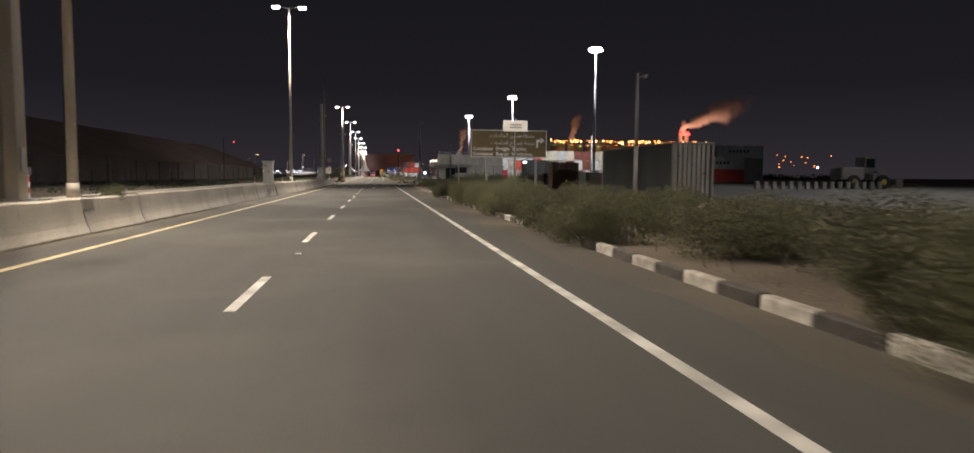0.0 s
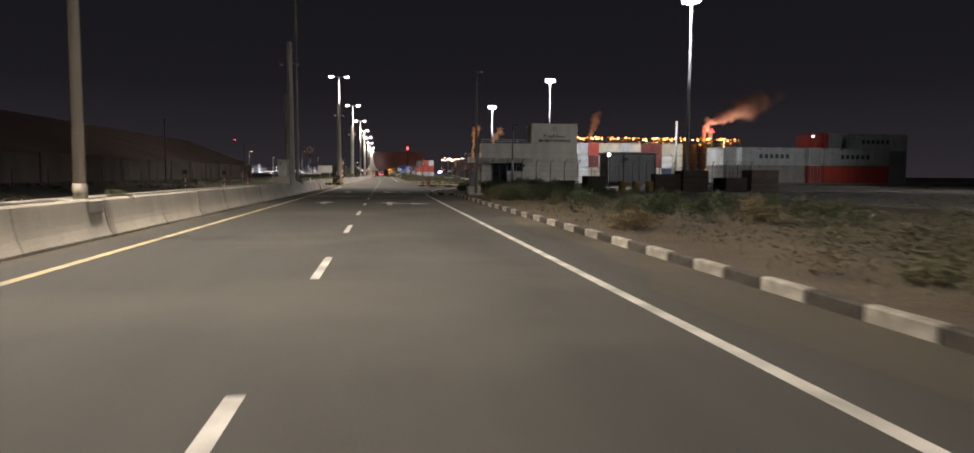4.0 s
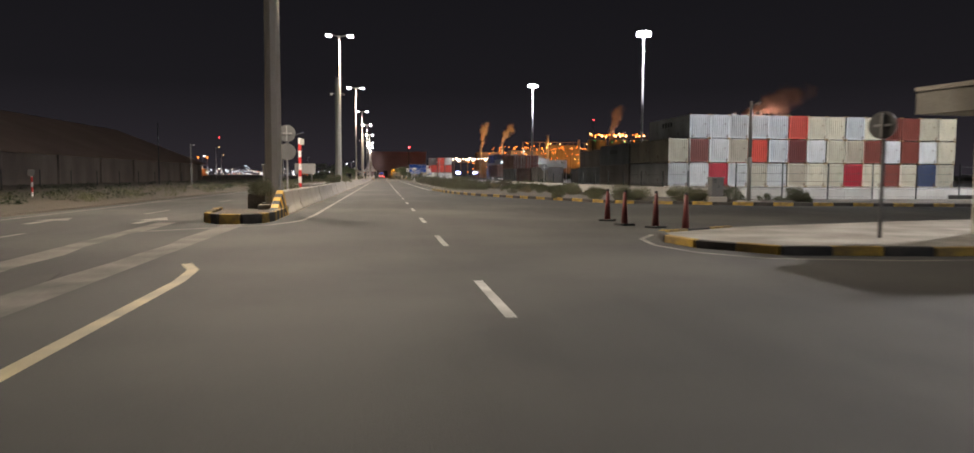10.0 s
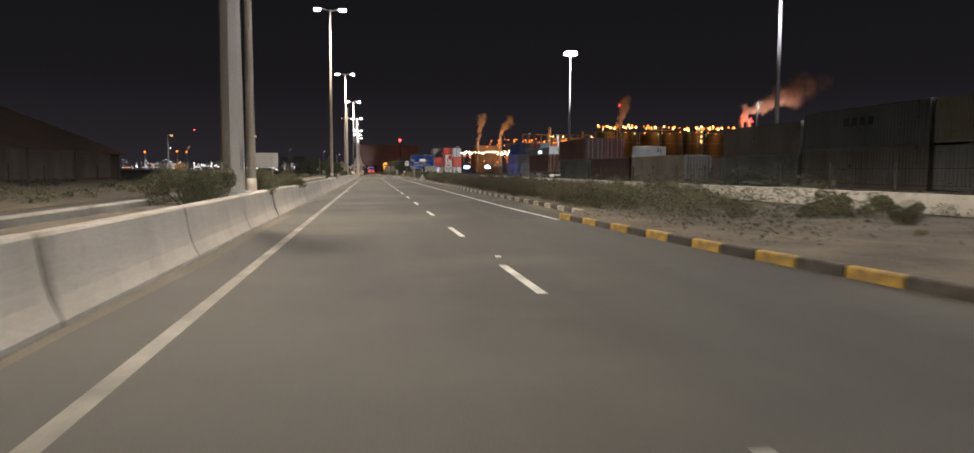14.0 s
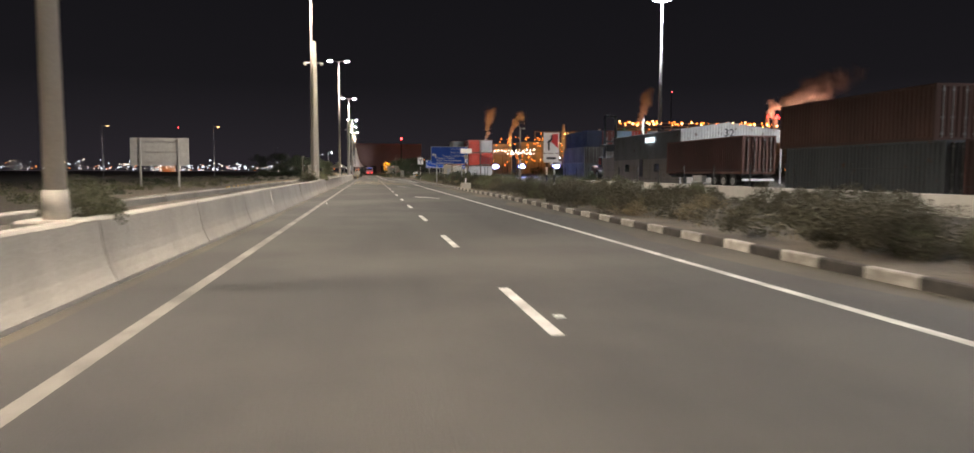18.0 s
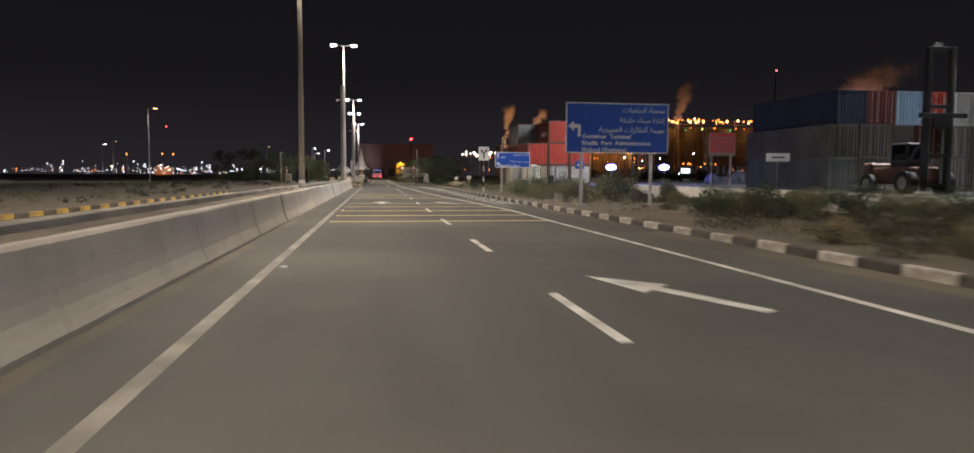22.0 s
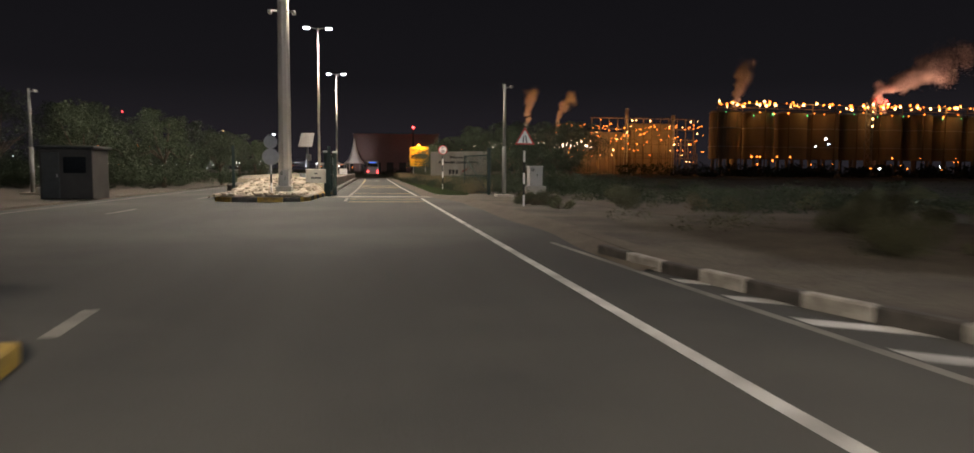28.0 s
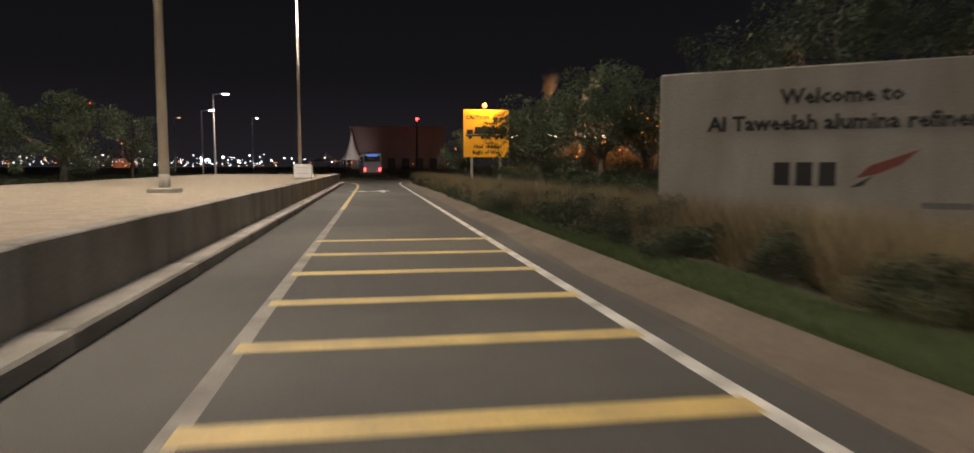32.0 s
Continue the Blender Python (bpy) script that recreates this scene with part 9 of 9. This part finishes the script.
for x, y, k, s in [(8.9, 269.6, 2, 1.1), (9.6, 271.0, 5, 1.3), (10.2, 268.2, 2, 1.0), (8.3, 272.4, 0, 1.0), (17.6, 289.0, 5, 1.3), (17.2, 296.2, 2, 0.9), (16.8, 281.0, 0, 1.1), (17.9, 204.5, 2, 0.8), (18.0, 208.0, 5, 1.1), (17.4, 214.0, 0, 1.0)]:
    m = copy_thing(SHRUBS[k], pose(x, y, 0.1, 0, 0, x * 900))
    m.scale = (s, s, s)


# ---- the empty-container handler parked before the blue stack ----
root = thing("container_handler", "dark container handler with a tall twin-rail mast, parked", "forklift", at=pose(33.2, 328.9, 0.38))
for s in (-1, 1):
    bm = B()
    box(bm, s * 0.82, 0, 4.75, 0.3, 0.36, 9.1, 0.02)
    part("mast_rail", bm, DARK_STEEL, root)
    bm = B()
    rod(bm, (s * 0.5, 0.1, 0.5), (s * 0.5, 0.1, 6.2), 0.07, 0.07, 10)
    part("lift_cylinder", bm, STEEL, root)
    bm = B()
    rod(bm, (s * 0.8, 0.25, 3.4), (s * 0.75, 2.1, 1.5), 0.08, 0.08, 8)
    part("tilt_cylinder", bm, DARK_STEEL, root)
    for y, r, w in ((0.85, 0.75, 0.62), (4.4, 0.65, 0.4)):
        bm = B()
        rod(bm, (s * (1.35 - w / 2), y, r), (s * (1.35 + w / 2), y, r), r, r, 24)
        wheel = part("wheel", bm, RUBBER, root)
        bm = B()
        rod(bm, (s * (1.34 + w / 2), y, r), (s * (1.37 + w / 2), y, r), r * 0.55, r * 0.5, 16)
        part("rim", bm, STEEL, wheel)
for z in (9.2, 5.6, 4.4, 2.5, 0.6):
    bm = B()
    box(bm, 0, 0.02, z, 1.7, 0.24, 0.22, 0.02)
    part("cross_beam", bm, DARK_STEEL, root)
bm = B()
box(bm, 0, -0.4, 5.0, 3.3, 0.3, 0.3, 0.03)
box(bm, 0, -0.3, 4.6, 1.3, 0.2, 0.9, 0.03)
part("spreader", bm, DARK_STEEL, root)
bm = B()
box(bm, 0, 2.8, 1.25, 1.9, 4.2, 1.1, 0.12)
box(bm, 0, 4.9, 1.35, 2.3, 0.9, 1.5, 0.15)
part("chassis", bm, MATS["container_umber"], root)
bm = B()
box(bm, 0, 2.4, 2.6, 1.45, 1.6, 1.6, 0.1)
cab = part("cab", bm, DARK_STEEL, root)
for sx, sy, wx, wy in ((0, 1.58, 1.2, 0.04), (-0.735, 2.4, 0.04, 1.2), (0.735, 2.4, 0.04, 1.2)):
    bm = B()
    box(bm, sx, sy, 2.75, wx, wy, 1.0, 0.005)
    part("window", bm, GLASS_DARK, cab)
bm = B()
box(bm, -0.45, -0.25, 9.42, 0.5, 0.22, 0.14, 0.02)
part("mast_lamp", bm, SIGN_WHITE, root, "pale lamp housing on the mast top")
root = thing("white_pole", "thick white pole standing before the container stack", "pole", at=pose(41.55, 337.2, 0.38))
bm = B()
rod(bm, (0, 0, 0), (0, 0, 9.7), 0.26, 0.24, 12)
part("pole", bm, POLE_GREY, root, smooth=True)
bm = B()
box(bm, 0, 0, 0.06, 1.0, 1.0, 0.16, 0.02)
part("footing", bm, CONCRETE, root)
for x, y, k, s in [(8.6, 310.2, 5, 1.0), (9.6, 310.8, 2, 0.85), (10.4, 310.0, 5, 1.15), (11.3, 309.2, 0, 1.0), (12.4, 308.0, 5, 1.2), (13.3, 307.0, 2, 0.9), (14.2, 306.4, 5, 1.1), (12.9, 310.6, 0, 1.0)]:
    m = copy_thing(SHRUBS[k], pose(x, y, 0.1, 0, 0, x * 500))
    m.scale = (s, s, s)
for x, y, k, s in [(15.9, 161.2, 2, 0.75), (15.2, 161.7, 0, 0.9), (17.6, 160.6, 0, 0.9), (12.4, 163.4, 0, 0.95), (13.2, 163.0, 2, 0.7), (11.2, 164.6, 1, 0.9), (9.6, 167.2, 3, 1.0), (4.5, 407.9, 1, 0.7), (5.1, 407.0, 0, 0.6), (5.0, 404.6, 3, 0.9), (7.6, 404.6, 1, 0.9), (8.6, 408.2, 0, 0.8)]:
    m = copy_thing(SHRUBS[k], pose(x, y, 0.1, 0, 0, x * 600))
    m.scale = (s, s, s)
scrub_field("scrub", "dark growth covering the sand beside the exit", 300, 8.5, 24, 401, 421, 0.1, 0.62, 75, 0.045, 64, LEAF_DARK, lambda x, y: x > 7.6 + max(0, (409 - y) * 0.35))
scrub_field("end_hedge", "dark low hedge across the end of the lane", 420, -45, 40, 515.5, 520, 0.1, 0.85, 70, 0.07, 65, LEAF_DARK)
scrub_field("end_bushes", "dark bushes and small trees beyond the junction", 150, -55, 60, 535, 640, 0.1, 2.4, 70, 0.14, 66, LEAF_DARK, lambda x, y: abs(x + 2) > 6 or y > 575)
scrub_field("scrub", "dusty bushes on the sand beside the hatched area", 230, 7.2, 14.5, 322, 369, 0.12, 0.6, 150, 0.036, 67, LEAF_SCRUB, lambda x, y: x < 13 or y < 362)
scrub_field("scrub", "dark tangled growth behind the open gate leaf", 150, 5.6, 13, 419.5, 428, 0.1, 1.5, 170, 0.06, 68, LEAF_DARK, lambda x, y: x > 5.9 + max(0, (423 - y) * 0.3))
bush_mass("bushes", "dark bushes on the rounded nose of the verge", 34, 6.4, 15.5, 104.5, 115.0, 0.1, 0.7, 1.3, 75, LEAF_DARK, keep=lambda x, y: x > 6.4 + max(0, (y - 108) * 0.42))
bush_mass("bushes", "dim dark bushes along the verge before the junction", 40, 7.4, 15, 66, 104, 0.1, 0.6, 1.1, 76, LEAF_DARK, keep=lambda x, y: not (95 < y < 101 and x < 8.5))
root = thing("safety_board", "red and white site board on two thin posts", "sign board", at=pose(12.8, 317.7, 0.12))
for dx in (-0.45, 0.45):
    bm = B()
    rod(bm, (dx, 0.06, 0), (dx, 0.06, 3.1), 0.035, 0.035, 8)
    part("post", bm, STEEL, root)
bm = B()
box(bm, 0, 0, 2.74, 1.25, 0.05, 1.0, 0.01)
board = part("panel", bm, WORN_LINE, root, "dull faded panel")
bm = B()
box(bm, 0.0, -0.034, 2.8, 1.12, 0.012, 0.84)
part("red_field", bm, SIGN_RED, board)
for k in range(4):
    bm = B()
    box(bm, 0.0, -0.044, 2.52 + 0.17 * k, 0.9, 0.008, 0.05)
    part("unreadable_line", bm, SIGN_BACK, board)
bush_mass("bushes", "dark rounded bushes standing apart on the sand before the exit", 0, 0, 0, 0, 0, 0.1, 1, 1, 77, LEAF_DARK, spots=((12.6, 354.0, 1.5), (11.6, 353.0, 1.1), (12.0, 347.0, 1.35), (13.2, 347.4, 1.1), (12.9, 343.6, 1.2), (11.6, 339.5, 1.5), (13.0, 339.2, 1.2), (8.4, 335.2, 1.5), (7.4, 334.6, 1.1), (6.7, 353.0, 0.9), (15.2, 366.5, 1.3), (16.6, 352.4, 1.3), (13.4, 325.4, 1.3), (14.1, 326.2, 1.0)))
bush_mass("bushes", "olive bushes leaning over the kerb of the hatched area", 0, 0, 0, 0, 0, 0.1, 1, 1, 78, LEAF_SCRUB, spots=((6.1, 331.2, 1.15), (6.7, 332.2, 1.2), (6.8, 327.6, 1.3), (7.8, 327.9, 1.1), (6.2, 325.6, 0.9), (6.3, 279.8, 1.15), (6.9, 281.4, 1.25), (8.5, 289.0, 1.4), (7.6, 288.0, 1.1), (11.0, 291.6, 1.5), (9.6, 285.5, 1.2), (10.2, 296.2, 1.3), (11.6, 300.2, 1.3), (9.0, 293.0, 1.1)))
root = thing("manhole_ring", "pale round concrete manhole ring lying in the verge", "manhole", at=pose(12.8, 286.0, 0.12))
bm = B()
rod(bm, (0, 0, -0.02), (0, 0, 0.14), 0.86, 0.84, 28)
part("ring", bm, CONCRETE, root)
bm = B()
rod(bm, (0, 0, 0.10), (0, 0, 0.155), 0.62, 0.62, 24)
part("cover", bm, DARK_STEEL, root)
TARP = material("dull_blue_tarpaulin", (0.035, 0.04, 0.06), 0.7, var=0.3, scale=0.8, fine=8, bump=0.5)
for x, y, w, d, h in ((47.7, 386.5, 3.8, 2.6, 1.7), (51.6, 387.2, 3.8, 2.8, 2.1), (55.2, 386.0, 3.0, 2.6, 1.6)):
    root = thing("covered_load", "lumpy load under a dull blue tarpaulin on the yard ground", "covered load", group="covered loads", at=pose(x, y, 0.05))
    bm = B()
    bmesh.ops.create_icosphere(bm, subdivisions=3, radius=1.0)
    for v in bm.verts:
        c = v.co
        f = 1 + 0.16 * math.sin(5 * c.x + x) + 0.12 * math.sin(7 * c.y + 3 * c.z + y)
        v.co = (c.x * w / 2 * f, c.y * d / 2 * f, max(0.0, (0.2 + 0.8 * c.z) * h * f))
    part("tarpaulin", bm, TARP, root)
    bm = B()
    rod(bm, (-w / 2, -0.2, 0.12), (w * 0.45, -d * 0.35, 0.14), 0.05, 0.05, 6)
    part("timber", bm, BARK, root)
root = thing("waste_skip", "open dull blue steel skip with sloping ends", "skip", at=pose(60.2, 386.0, 0.05))
bm = B()
plate(bm, [(-2.4, 0.25), (2.4, 0.25), (3.0, 2.2), (-3.0, 2.2)], -1.1, 1.1)
b = part("hopper", bm, TARP, root)
for sx in (-1, 1):
    bm = B()
    box(bm, sx * 1.6, 0, 0.13, 0.2, 2.0, 0.26, 0.02)
    part("skid", bm, DARK_STEEL, root)
bm = B()
box(bm, 0, -1.13, 2.12, 6.1, 0.06, 0.16, 0.01)
part("rim", bm, DARK_STEEL, b)
HUT_PAINT = material("dark_hut_paint", (0.045, 0.043, 0.04), 0.75, var=0.25, scale=1.5, fine=25, bump=0.12, spec=0.2)
root = thing("gate_hut", "dark steel watch hut standing beside the exit road", "hut", at=pose(-14.55, 413.6, 0.08))
bm = B()
box(bm, 0, 0, 1.12, 2.1, 1.9, 2.16, 0.03)
part("cabin", bm, HUT_PAINT, root)
bm = B()
box(bm, 0, 0, 2.26, 2.35, 2.15, 0.12, 0.03)
part("roof", bm, DARK_STEEL, root)
bm = B()
box(bm, 0.35, -0.965, 1.5, 0.9, 0.03, 0.7, 0.008)
part("window", bm, GLASS_DARK, root)
bm = B()
box(bm, -0.6, -0.965, 1.05, 0.7, 0.03, 1.95, 0.008)
door = part("door", bm, DARK_STEEL, root)
bm = B()
box(bm, -0.34, -0.995, 1.05, 0.04, 0.03, 0.14, 0.004)
part("handle", bm, STEEL, door)
bush_mass("bushes", "tall dark hedge growing together under the western trees", 60, -32, -12.6, 428, 443, 0.1, 1.4, 2.5, 79, LEAF_DARK, per=240, leaf=0.06, keep=lambda x, y: x < -14.6 + (y - 430) * 0.16)
bush_mass("bushes", "dark green shrubs standing among the tall dry grass", 90, 2.0, 4.3, 431, 478, 0.1, 0.6, 0.95, 80, LEAF_DARK, leaf=0.028, keep=lambda x, y: -0.15 < x - (3.75 - min(1.75, (y - 424) * 0.048)) < 0.7)
bush_mass("bushes", "dense dark bushes between the wall and the yellow board", 22, 4.2, 9.5, 450, 472, 0.1, 1.2, 2.1, 81, LEAF_DARK, leaf=0.05)
bush_mass("bushes", "dark dense shrubs behind the lawn before the wall", 40, 3.6, 6.6, 422.5, 436, 0.1, 0.7, 1.2, 82, LEAF_DARK, leaf=0.034, keep=lambda x, y: x > 3.9 - (y - 424) * 0.03 and not (abs(y - (445.9 - (x - 3.7) * 0.787)) < 1.0))
